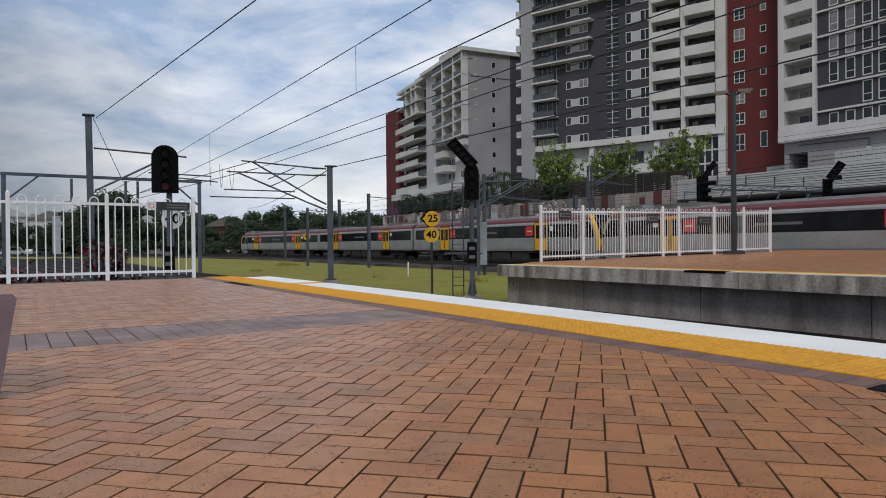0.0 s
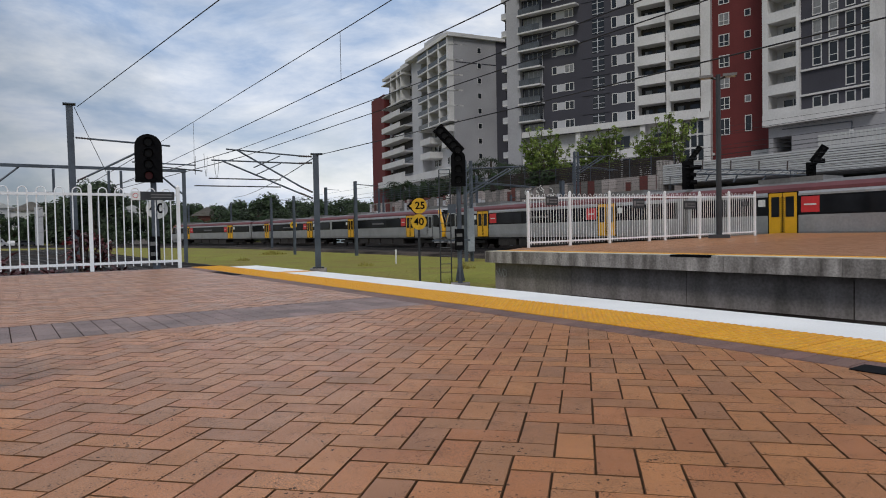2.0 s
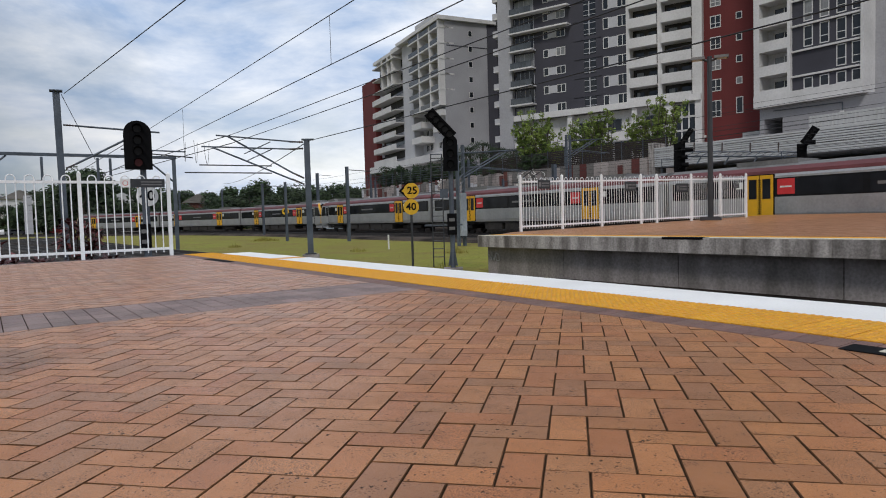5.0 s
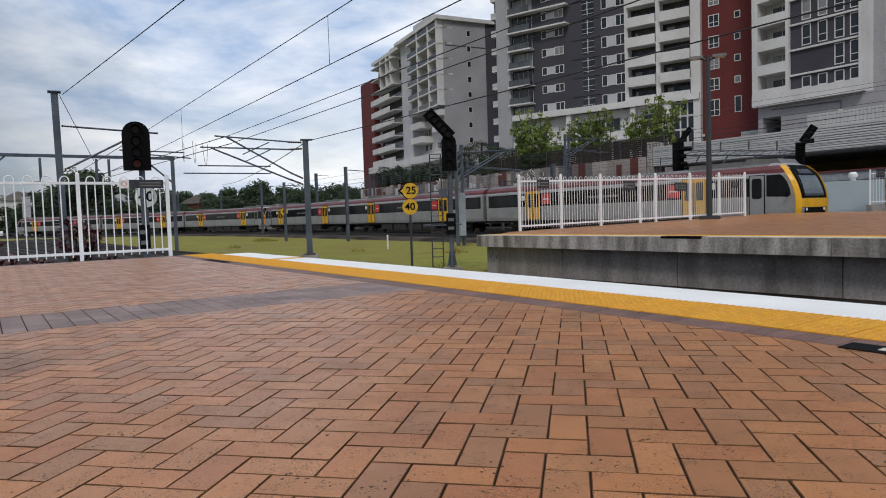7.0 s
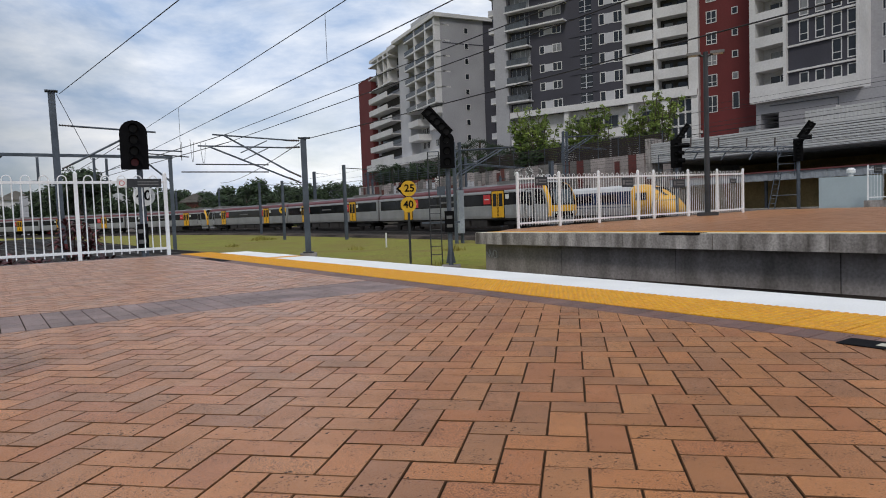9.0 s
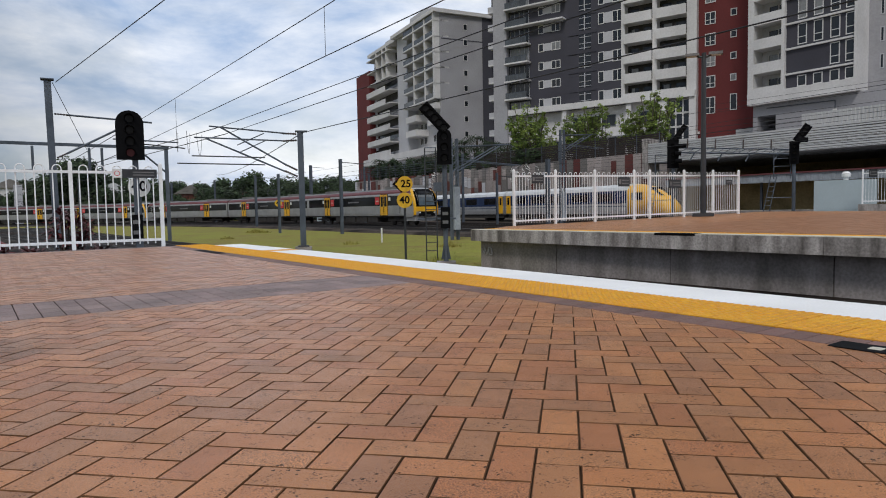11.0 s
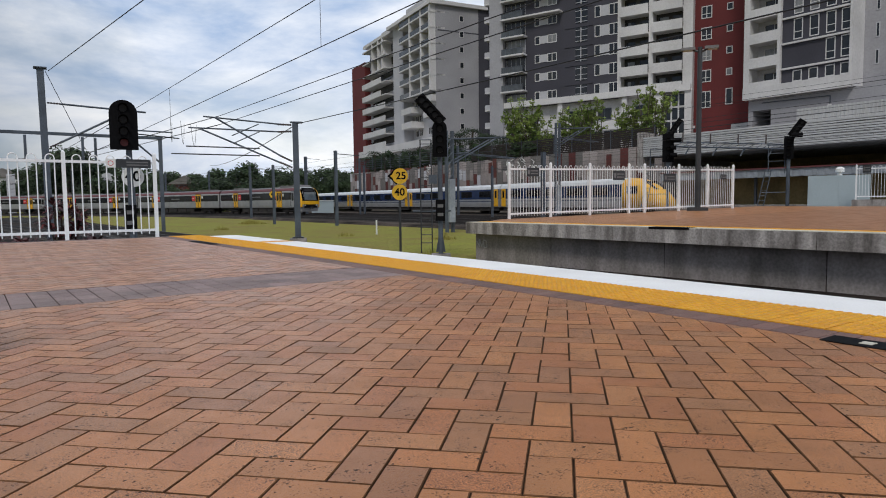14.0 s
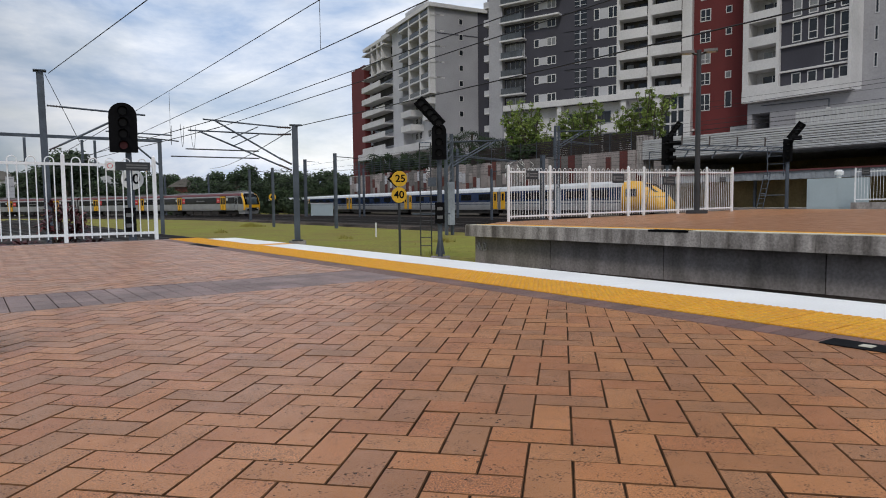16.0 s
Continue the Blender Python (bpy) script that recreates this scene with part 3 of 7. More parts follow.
def build_dark_tower():
    root = thing("apartment_tower", "charcoal and white apartment tower with stacked balconies above the railway", "apartment building", facade_frame(76, 87, 10, -28))
    top, st = 52.5, 3.0
    part("wall", cube(0.7, 20.9, 0, 18, 16.4, top), B_DARK, root, "charcoal rendered wall")
    part("wall", cube(-1.9, 0.7, -0.9, 16, 7, top), B_GREY, root, "mid-grey rendered fin wall")
    part("wall", cube(-3.0, -1.9, 0.6, 16, 7, top), B_DARK, root)
    part("roof", cube(-3.2, 31.7, -1.0, 18.3, top, top + 0.5), B_GREY, root)
    for k in range(12):
        z = 13.2 + st * k
        part("side_slab", shared(("side_slab",), lambda: cube(-3.0, -1.9, -0.7, 0.6, 0, 0.25), B_WHITE), B_WHITE, root, m=pose(0, 0, z))
        part("side_parapet", shared(("side_parapet",), lambda: cube(-3.0, -1.9, -0.7, -0.55, 0.25, 1.05), B_LIGHT), B_LIGHT, root, m=pose(0, 0, z))
    for k in range(11):
        z = 16.0 + st * k          # floor of the storey
        # corner balconies with glass balustrades
        wide = 11.3 if k >= 4 else 4.9
        wide = 20.9 if k >= 7 else wide
        slab = part("balcony", soften(cube(0.5, wide, -1.5, 0, z + 2.85, z + 3.1), 0.03), B_WHITE, root, "thin white balcony slab")
        part("balustrade", cube(0.75, 4.7, -1.42, -1.37, z + 3.1, z + 4.05), B_RAIL, slab, "glass balustrade")
        rail = B()
        box(rail, 0.7, 4.75, -1.44, -1.35, z + 4.05, z + 4.1)
        for i in range(6):
            box(rail, 0.72 + i * 0.78, 0.76 + i * 0.78, -1.44, -1.36, z + 3.1, z + 4.05)
        part("handrail", rail, GALV, slab)
        door = part("glazed_door", cube(1.0, 4.6, -0.05, 0.05, z + 0.15, z + 2.55), B_GLASS if k % 3 else B_GLASS_PALE, root, "sliding glass balcony doors")
        mull = B()
        for i in range(5):
            box(mull, 1.0 + i * 0.88, 1.07 + i * 0.88, -0.09, -0.05, z + 0.15, z + 2.55)
        part("mullion", mull, B_LIGHT, door)
        # window pairs joined by a pale infill panel
        for u, h0 in ((6.3, 1.35), (16.7, 1.75)):
            zz = z + (2.72 - h0 if u < 10 else 2.9 - h0)
            window(root, u, zz, 0.95, h0, 1)
            part("infill_panel", shared(("infill_panel", h0), lambda: cube(0, 1.35, -0.045, 0.05, 0.06, h0 - 0.06), B_LIGHT), B_LIGHT, root, m=pose(u + 0.95, 0, zz))
            window(root, u + 2.3, zz, 1.65, h0, 2, pale=rng.random() < 0.3)
        # stair glazing
        part("stair_window", cube(13.5, 15.5, -0.04, 0.05, z + 0.7, z + 3.1), B_GLASS, root)
        glazing = B()
        for zz in (0.9, 1.6, 2.6):
            box(glazing, 13.5, 15.5, -0.09, -0.04, z + zz, z + zz + 0.07)
        box(glazing, 14.35, 14.5, -0.08, -0.04, z + 0.7, z + 3.0)
        part("glazing_bar", glazing, B_LIGHT, root)
        part("string_course", cube(11.7, 16.4, -0.1, 0, z + 3.1, z + 3.22), B_DARK, root)
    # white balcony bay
    # back wall takes the shade colour, so the balconies look deep
    part("bay_back_wall", cube(20.9, 31.5, 1.6, 18, 7, top), B_RECESS_SHADE, root)
    for u0, u1 in ((20.4, 20.95), (25.2, 25.85), (30.2, 31.6)):
        part("pier", cube(u0, u1, -0.05, 1.7, 16.4, top), B_WHITE, root)
    for k in range(12):
        z = 16.4 + st * k
        for u0, u1 in ((20.95, 25.2), (25.85, 30.2)):
            part("parapet", soften(cube(u0, u1, -0.55, -0.35, z, z + 1.45), 0.02), B_WHITE, root, "white balcony parapet")
            part("balcony_floor", cube(u0, u1, -0.35, 1.6, z, z + 0.25), B_WHITE, root)
            for j in range(2):
                part("glazed_door", cube(u0 + 0.35 + j * 2.1, u0 + 1.7 + j * 2.1, 1.52, 1.6, z + 0.25, z + 2.5), B_GLASS, root)
            if rng.random() < 0.6:
                part("curtain", cube(u0 + 0.6, u0 + 1.0 + rng.random(), 1.47, 1.51, z + 0.3, z + 2.45), B_GLASS_PALE, root)
            if rng.random() < 0.5:
                uu = u0 + 0.5 + rng.random() * 2.5
                part("balcony_table", cube(uu, uu + 0.9, 0.2, 0.9, z + 0.9, z + 0.96), B_LIGHT, root)
    part("podium_band", soften(cube(0.6, 31.5, -0.62, 0, 16.4, 17.35), 0.03), B_WHITE, root, "off-white podium band")
    # podium below
    part("podium_wall", cube(-1, 31.5, 0.9, 18, 6, 16.4), B_WHITE, root)
    for u0, u1 in ((-1.5, 0.6), (10.5, 11.3), (21.2, 22.0), (26.2, 27.4), (30.6, 31.6)):
        part("column", cube(u0, u1, -0.3, 0.95, 6, 16.4), B_WHITE, root)
    part("podium_parapet", cube(0.6, 26.2, -0.35, 0, 11.6, 12.9), B_WHITE, root)
    for u in (4.0, 12.0, 14.5, 17.0, 23.0):
        window(root, u, 13.3, 2.2, 1.8, 2, y=0.85, frame_mat=GALV)
    for u in (1.5, 5, 8, 12, 15, 18, 22.5):
        window(root, u, 8.2, 2.7, 3.3, 2, y=0.85, frame_mat=GALV)
    for j in range(3):
        for zz in (10.3, 12.3, 14.3):
            window(root, 27.5 + j * 1.03, zz, 1.03, 1.95, 1, y=0.5)
    return root


def build_red_tower():
    root = thing("red_apartment_block", "oxide-red rendered stair tower with white framed windows", "apartment building", facade_frame(87.5, 58, 3, -12))
    part("wall", cube(-0.6, 9.5, 0, 14, 6, 50), B_RED, root)
    part("roof", cube(-0.6, 9.5, 0, 14, 50, 50.4), B_GREY, root)
    for k in range(10):
        z = 17.5 + 3.02 * k
        window(root, 1.35, z, 1.5, 1.75, 2, transom=True, pale=k in (1, 4))
        window(root, 4.9, z + 0.62, 0.85, 1.0, 1, pale=k in (0, 5))
    window(root, 1.35, 13.8, 1.5, 2.4, 2, transom=True)
    window(root, 4.9, 14.0, 0.95, 2.3, 1)
    part("wall_lamp", cube(0.4, 0.7, -0.25, 0, 11.0, 11.35), B_WHITE, root)
    part("plinth", cube(5.8, 9.5, -0.3, 0, 9.8, 11.2), LOUVRE, root)


def build_right_block():
    root = thing("balcony_apartment_block", "white framed apartment block with dark panels and balconies", "apartment building", facade_frame(84, 50, 0, -1))
    top, st = 50.0, 3.08
    part("wall", cube(7.0, 15.1, 0, 16, 13.5, top), B_DARK, root, "charcoal panel wall")
    part("bay_back_wall", cube(2.6, 7.0, 1.7, 16, 13.5, top), B_LIGHT, root)
    part("pier", cube(2.3, 3.05, -0.5, 1.75, 13.5, top), B_WHITE, root)
    part("pier", cube(6.65, 7.05, -0.5, 1.75, 13.5, top), B_WHITE, root)
    part("pier", cube(15.05, 15.4, -0.5, 12, 13.5, top), B_WHITE, root)
    part("roof", cube(2.3, 15.4, -0.5, 16, top, top + 0.4), B_GREY, root)
    part("base_band", soften(cube(2.3, 15.35, -0.6, 0.2, 13.4, 14.9), 0.03), B_WHITE, root, "deep white base band")
    for k in range(11):
        z = 14.9 + st * (k - 1) + 1.75 - 0.1
        if k:
            part("slab_line", cube(7.05, 15.05, -0.3, 0, z + 0.0, z + 0.22), B_WHITE, root, "white slab edge")
        p0 = 17.35 + st * (k - 1)
        part("parapet", soften(cube(3.05, 6.65, -0.5, -0.3, p0, p0 + 1.3), 0.02), B_WHITE, root, "white balcony parapet")
        part("balcony_floor", cube(3.05, 6.65, -0.3, 1.7, p0, p0 + 0.25), B_WHITE, root)
        d = part("glazed_door", cube(4.0, 6.5, 1.6, 1.7, p0 + 0.25, p0 + 2.5), B_GLASS if k % 3 != 1 else B_GLASS_PALE, root)
        part("door_frame", box(cube(3.92, 4.0, 1.55, 1.7, p0 + 0.25, p0 + 2.5), 5.2, 5.28, 1.55, 1.7, p0 + 0.25, p0 + 2.5), B_WHITE, d)
        for i, u in enumerate((8.45, 10.35, 12.25, 13.95)):
            if k == 0 or k == 2 and i < 2:
                continue
            if k == 1:
                window(root, u, z - 1.55, 1.1, 1.35, 1)
            else:
                window(root, u, z - 2.6, 1.1, 2.5, 1, transom=True, pale=rng.random() < 0.35)
    # grey undercroft with a garage opening and the plain block behind
    low = B()
    box(low, 2.6, 3.2, 0.4, 14, 6, 13.4)
    box(low, 5.6, 30, 0.4, 14, 6, 13.4)
    box(low, 3.2, 5.6, 0.4, 14, 12.0, 13.4)
    box(low, 3.2, 5.6, 0.4, 14, 6, 9.9)
    box(low, 3.2, 5.6, 5, 14, 9.9, 12.0)
    part("undercroft_wall", low, B_GREY, root, "grey undercroft wall")
    part("rear_wing", cube(15.35, 30, 2.5, 14, 13.4, top), B_GREY, root)
    for k in range(8):
        window(root, 16.6, 16 + st * k, 0.45, 1.7, 1, y=2.5, frame_mat=B_LIGHT)
    pipe = B()
    bent(pipe, [(4.5, 0.25, 12.9), (12.8, 0.25, 12.75), (12.8, 0.25, 11.6)], 0.06, 6)
    part("drain_pipe", pipe, GALV, root)
    for u, z in ((9.5, 11.0), (12.6, 11.4)):
        part("wall_lamp", cube(u, u + 0.35, 0.1, 0.4, z, z + 0.35), B_WHITE, root)


def build_left_block():
    root = thing("pale_apartment_block", "pale grey apartment block with white balconies and a red end wall", "apartment building", facade_frame(83, 147, -7, -40))
    st = 3.0
    part("wall", cube(-1.5, 41.0, 2.0, 16, 6, 38.5), B_LIGHT, root, "pale grey rendered wall")
    part("end_wall", cube(-11.5, -1.5, 0.5, 15, 6, 36), B_RED, root, "oxide-red end wall")
    part("side_wall", prism(B(), [(0.0, 6), (14.2, 6), (14.2, 39.3), (0.0, 38.9)], "x", 40.95, 41.4), B_GREY, root, "mid-grey side wall")
    part("side_strip", cube(41.4, 41.5, 9.5, 14.25, 6, 39.2), B_DARK, root)
    for k in range(8):
        w = part("window", cube(41.38, 41.44, 5.2, 6.1, 15.0 + st * k, 16.2 + st * k), B_WHITE, root)
        part("pane", cube(41.42, 41.46, 5.3, 6.0, 15.1 + st * k, 16.1 + st * k), B_GLASS, w)
    part("score_line", cube(41.38, 41.43, 0.4, 9.5, 33.9, 34.1), B_DARK, root)
    # roofs
    part("roof", prism(B(), [(0.5, 38.6), (19, 38.6), (19, 39.3), (0.5, 39.3)], "y", -0.5, 16), B_WHITE, root, "pale metal roof edge")
    part("roof", prism(B(), [(19, 38.8), (42, 38.8), (42, 39.5), (19, 39.5)], "y", -1.5, 16), B_WHITE, root, "pale metal roof edge")
    part("roof_plant", cube(21, 31, 2.5, 10, 39, 43.2), B_LIGHT, root, "rooftop plant room")
    part("roof_plant", cube(8, 19, 1.5, 12, 39, 41), B_LIGHT, root)
    part("wall", cube(19.6, 25.4, -0.2, 2.0, 6, 38.8), B_LIGHT, root)
    part("dark_strip", cube(15.6, 19.6, 1.5, 2.05, 12, 38.5), B_DARK, root)
    for k in range(9):
        z = 13.4 + st * k
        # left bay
        # back strip carries balcony shade in its colour; every other storey is glass
        back = part("recess", cube(0.6, 15.5, 1.85, 1.99, z + 1.3, z + 2.95), B_GLASS if k % 2 else B_RECESS_SHADE, root)
        part("parapet", soften(cube(0.3, 15.6 if k < 4 else 13.0, -0.9 if k < 6 else -0.3, -0.7 if k < 6 else -0.1, z, z + 1.3 if k < 6 else z + 0.5), 0.03), B_WHITE, root, "white balcony parapet")
        part("balcony_floor", cube(0.3, 15.6, -0.7, 2.0, z, z + 0.25), B_WHITE, root)
        for u in (-1.2, -0.4):
            part("window", cube(u, u + 0.6, 1.9, 2.0, z + 0.8, z + 2.4), B_GLASS, root)
        # right bay
        if k < 3:
            part("balcony_box", soften(cube(25.8, 31.2, -1.0, 2, z + 3.0 - 0.2, z + 4.1), 0.03), B_WHITE, root, "boxed white balcony")
            if k:
                part("balcony_box", soften(cube(37.2, 41.2, -1.0, 2, z + 1.0, z + 2.2), 0.03), B_WHITE, root)
            for u in (27, 29, 33.5, 35.5):
                window(root, u, z + 1.2, 1.5, 1.5, 2, y=2.0)
        else:
            part("balcony", soften(cube(25.4, 41.4, -1.3, 2, z - 0.1, z + 0.2), 0.03), B_WHITE, root, "white balcony slab")
            part("balustrade", cube(25.6, 41.2, -1.2, -1.15, z + 0.2, z + 1.15), B_RAIL, root)
            for u in (26.5, 30, 34.5, 38):
                part("glazed_door", cube(u, u + 2.2, 1.9, 1.99, z + 0.3, z + 2.5), B_GLASS, root)
    for u in (31.2, 36.8, 41.0):
        part("column", cube(u - 0.3, u + 0.3, -1.25, 2, 22.3, 39.5), B_WHITE, root)
    for u in (6.5, 10.5, 13.3):
        part("column", cube(u - 0.25, u + 0.25, -0.5, 2, 31.4, 38.6), B_WHITE, root)
    part("podium_band", cube(-3, 41.4, -1.0, 2, 11.8, 13.4), B_WHITE, root)


build_dark_tower()
build_red_tower()
build_right_block()
build_left_block()


def build_podium():
    """Retaining wall of mixed panels along the far tracks, louvre fence on it, and the clad deck."""
    def wall_x(y):
        return 65.6 - 0.015 * (y - 49.6)
    root = thing("retaining_wall", "retaining wall of red, pale and grey panels with graffiti", "retaining wall", kind="structure")
    bm = B()
    prism(bm, [(wall_x(46) + 0.3, 46), (wall_x(46) + 14, 46), (wall_x(121) + 14, 121), (wall_x(121) + 0.3, 121)], "z", -1.3, 5.9)
    part("backing", bm, PANEL_GREY, root)
    r = random.Random(4)
    y = 47.0
    while y < 120:
        w = 1.2 if y < 75 else 0.9
        mat = r.choice((PANEL_RED, PANEL_PALE, PANEL_PALE, PANEL_GREY, PANEL_GREY))
        hi = 6.9 - max(0, y - 84) * 0.012 + (r.random() * 0.4 - 0.3 if y > 75 else 0.0)
        lo = 1.2 + (r.random() * 1.5 if y > 75 else 0)
        part("panel", shared(("panel", mat.name, w, round(hi, 1), round(lo, 1)), lambda: cube(-0.15, 0.3, 0.03, w - 0.03, lo, hi), mat), mat, root, m=pose(wall_x(y), y, 0, 0, 0, 0.86))
        if r.random() < (0.75 if y > 68 else 0.3):
            m2 = r.choice((PANEL_RED, PANEL_PALE, PANEL_PALE, B_LIGHT))
            part("panel", shared(("small_panel", m2.name), lambda: cube(-0.22, 0.1, 0.1, w - 0.35, 0, 1.6), m2), m2, root, m=pose(wall_x(y), y, 2.2 + 3 * r.random(), 0, 0, 0.86))
        y += w
    # graffiti: loose white strokes
    g = B()
    for _ in range(34):
        yy = r.choice((66, 69, 72, 84, 92)) + r.random() * 2.2
        zz = 4.6 + r.random() * 1.9
        x = wall_x(yy) - 0.27
        bent(g, [(x, yy, zz), (x, yy + r.uniform(-0.5, 0.5), zz + r.uniform(-0.6, 0.6)), (x, yy + r.uniform(-0.8, 0.8), zz + r.uniform(-0.5, 0.5))], 0.05, 4)
    part("graffiti_stroke", g, SIGN_WHITE, root, "white graffiti strokes")
    fence = thing("louvre_fence", "dark brown horizontal louvre fence on top of the retaining wall", "fence", kind="structure")
    for i in range(9):
        bm = B()
        z = 6.95 + i * 0.24
        prism(bm, [(wall_x(48) + 0.1, 48), (wall_x(48) + 0.2, 48), (wall_x(82) + 0.2, 82), (wall_x(82) + 0.1, 82)], "z", z, z + 0.185)
        part("slat", bm, BROWN_FENCE, fence)
    for i in range(23):
        y = 48.2 + i * 3.2
        part("post", shared(("louvre_post",), lambda: cube(-0.08, 0.0, -0.04, 0.04, 6.9, 9.3), GALV), GALV, fence, m=pose(wall_x(y) + 0.08, y, 0))
    for i in range(5):
        part("cable", rod(B(), (wall_x(82) + 0.1, 82, 7.3 + 0.38 * i), (wall_x(120) + 0.1, 120, 7.3 + 0.38 * i), 0.03, n=5), GALV, fence)
    # podium ground behind the fence
    bm = B()
    prism(bm, [(wall_x(46) + 0.5, 46), (110, 46), (110, 150), (82, 150), (wall_x(121) + 0.5, 121)], "z", 5.8, 6.6)
    solid("podium_terrace", bm, CONCRETE, "concrete podium terrace between wall and towers", "terrace")
    # clad deck over the station
    deck = thing("clad_deck", "elevated deck clad in pale grey horizontal boards", "bridge deck", kind="structure")
    part("deck_slab", cube(60.2, 84, -40, 45.5, 5.2, 6.2), CONCRETE_DARK, deck)
    for i in range(10):
        z = 5.25 + i * 0.21
        part("cladding_board", shared(("cladding_board",), lambda: cube(60.0, 60.2, -40, 45.5, 0, 0.155), LOUVRE), LOUVRE, deck, m=pose(0, 0, z))
    part("deck_top", cube(60.2, 84, -40, 45.5, 6.2, 7.3), CONCRETE_DARK, deck)
    part("upper_screen", cube(60.5, 61.0, -40, 29.5, 7.3, 8.5), LOUVRE, deck)
    for i in range(90):
        part("screen_rib", shared(("screen_rib",), lambda: cube(60.44, 60.5, 0, 0.1, 7.3, 8.5), LOUVRE), LOUVRE, deck, m=pose(0, 29.3 - i * 0.3, 0))
    part("return_wall", cube(60.0, 62, 45.5, 46.3, 4.0, 7.9), CONCRETE, deck)
    part("rear_wall", cube(78, 79, -40, 46, -1.2, 5.2), OCHRE, deck, "ochre wall under the deck")
    for y in (-20, -6, 8):
        part("column", cube(64, 65, y, y + 1, -1.2, 5.2), CONCRETE_DARK, deck)


build_podium()


def build_canopy():
    root = thing("platform_canopy", "station canopy with a blue-grey fascia and red gutter line", "canopy", kind="structure")
    part("fascia", cube(56.9, 57.1, -20, 41, 2.45, 3.15), CANOPY, root, "blue-grey steel fascia")
    part("gutter", cube(56.75, 57.15, -20, 41, 3.15, 3.27), TR_MAROON, root, "dull red gutter")
    for y in range(-20, 41):
        part("fascia_rib", shared(("fascia_rib",), lambda: cube(56.86, 56.9, 0, 0.35, 2.5, 3.1), CANOPY), CANOPY, root, m=pose(0, y, 0))
    part("roof_sheet", cube(57.1, 66, -20, 41, 2.95, 3.05), CANOPY, root)
    part("back_wall", cube(60.4, 60.8, -20, 41, -0.9, 2.95), OCHRE, root, "ochre back wall")
    for y in range(-16, 41, 8):
        part("post", cube(58.6, 58.8, y, y + 0.2, 0.05, 2.95), GALV, root)
    slab = thing("rear_platform", "concrete rear platform under the canopy", "platform", kind="structure")
    part("slab", cube(55.6, 66, -20, 40, -1.2, 0.05), CONCRETE_DARK, slab)
    part("edge_line", cube(55.6, 56.1, -20, 40, 0.05, 0.065), CREAM_LINE, slab, "pale platform edge line")
    part("slab", cube(38.6, 45.5, -20, 20.5, -1.2, 0.1), CONCRETE, slab, "concrete platform end")


build_canopy()


# ---- trains ----
def side_box(bm, x0, x1, z0, z1, y0, y1):
    box(bm, x0, x1, y0, y1, z0, z1)
    box(bm, x0, x1, -y1, -y0, z0, z1)


HALF = 1.36
CAB = 1.75
NOSE = [(-0.25, 0.85), (-0.05, 1.0), (0.0, 1.25), (0.0, 1.7), (-0.04, 2.0), (-0.14, 2.35), (-0.28, 2.7), (-0.46, 3.0), (-0.56, 3.14), (-0.7, 3.3), (-0.95, 3.5), (-1.25, 3.64)]


def shell(z):
    """Half width of the car body at height z."""
    for (z0, w0), (z1, w1) in zip(((0.8, 1.34), (1.15, HALF), (3.02, HALF), (3.14, 1.31), (3.3, 1.28), (3.5, 1.1)), ((1.15, HALF), (3.02, HALF), (3.14, 1.31), (3.3, 1.28), (3.5, 1.1), (3.7, 0.7))):
        if z <= z1:
            return w0 + (w1 - w0) * (z - z0) / (z1 - z0)
    return 0.7


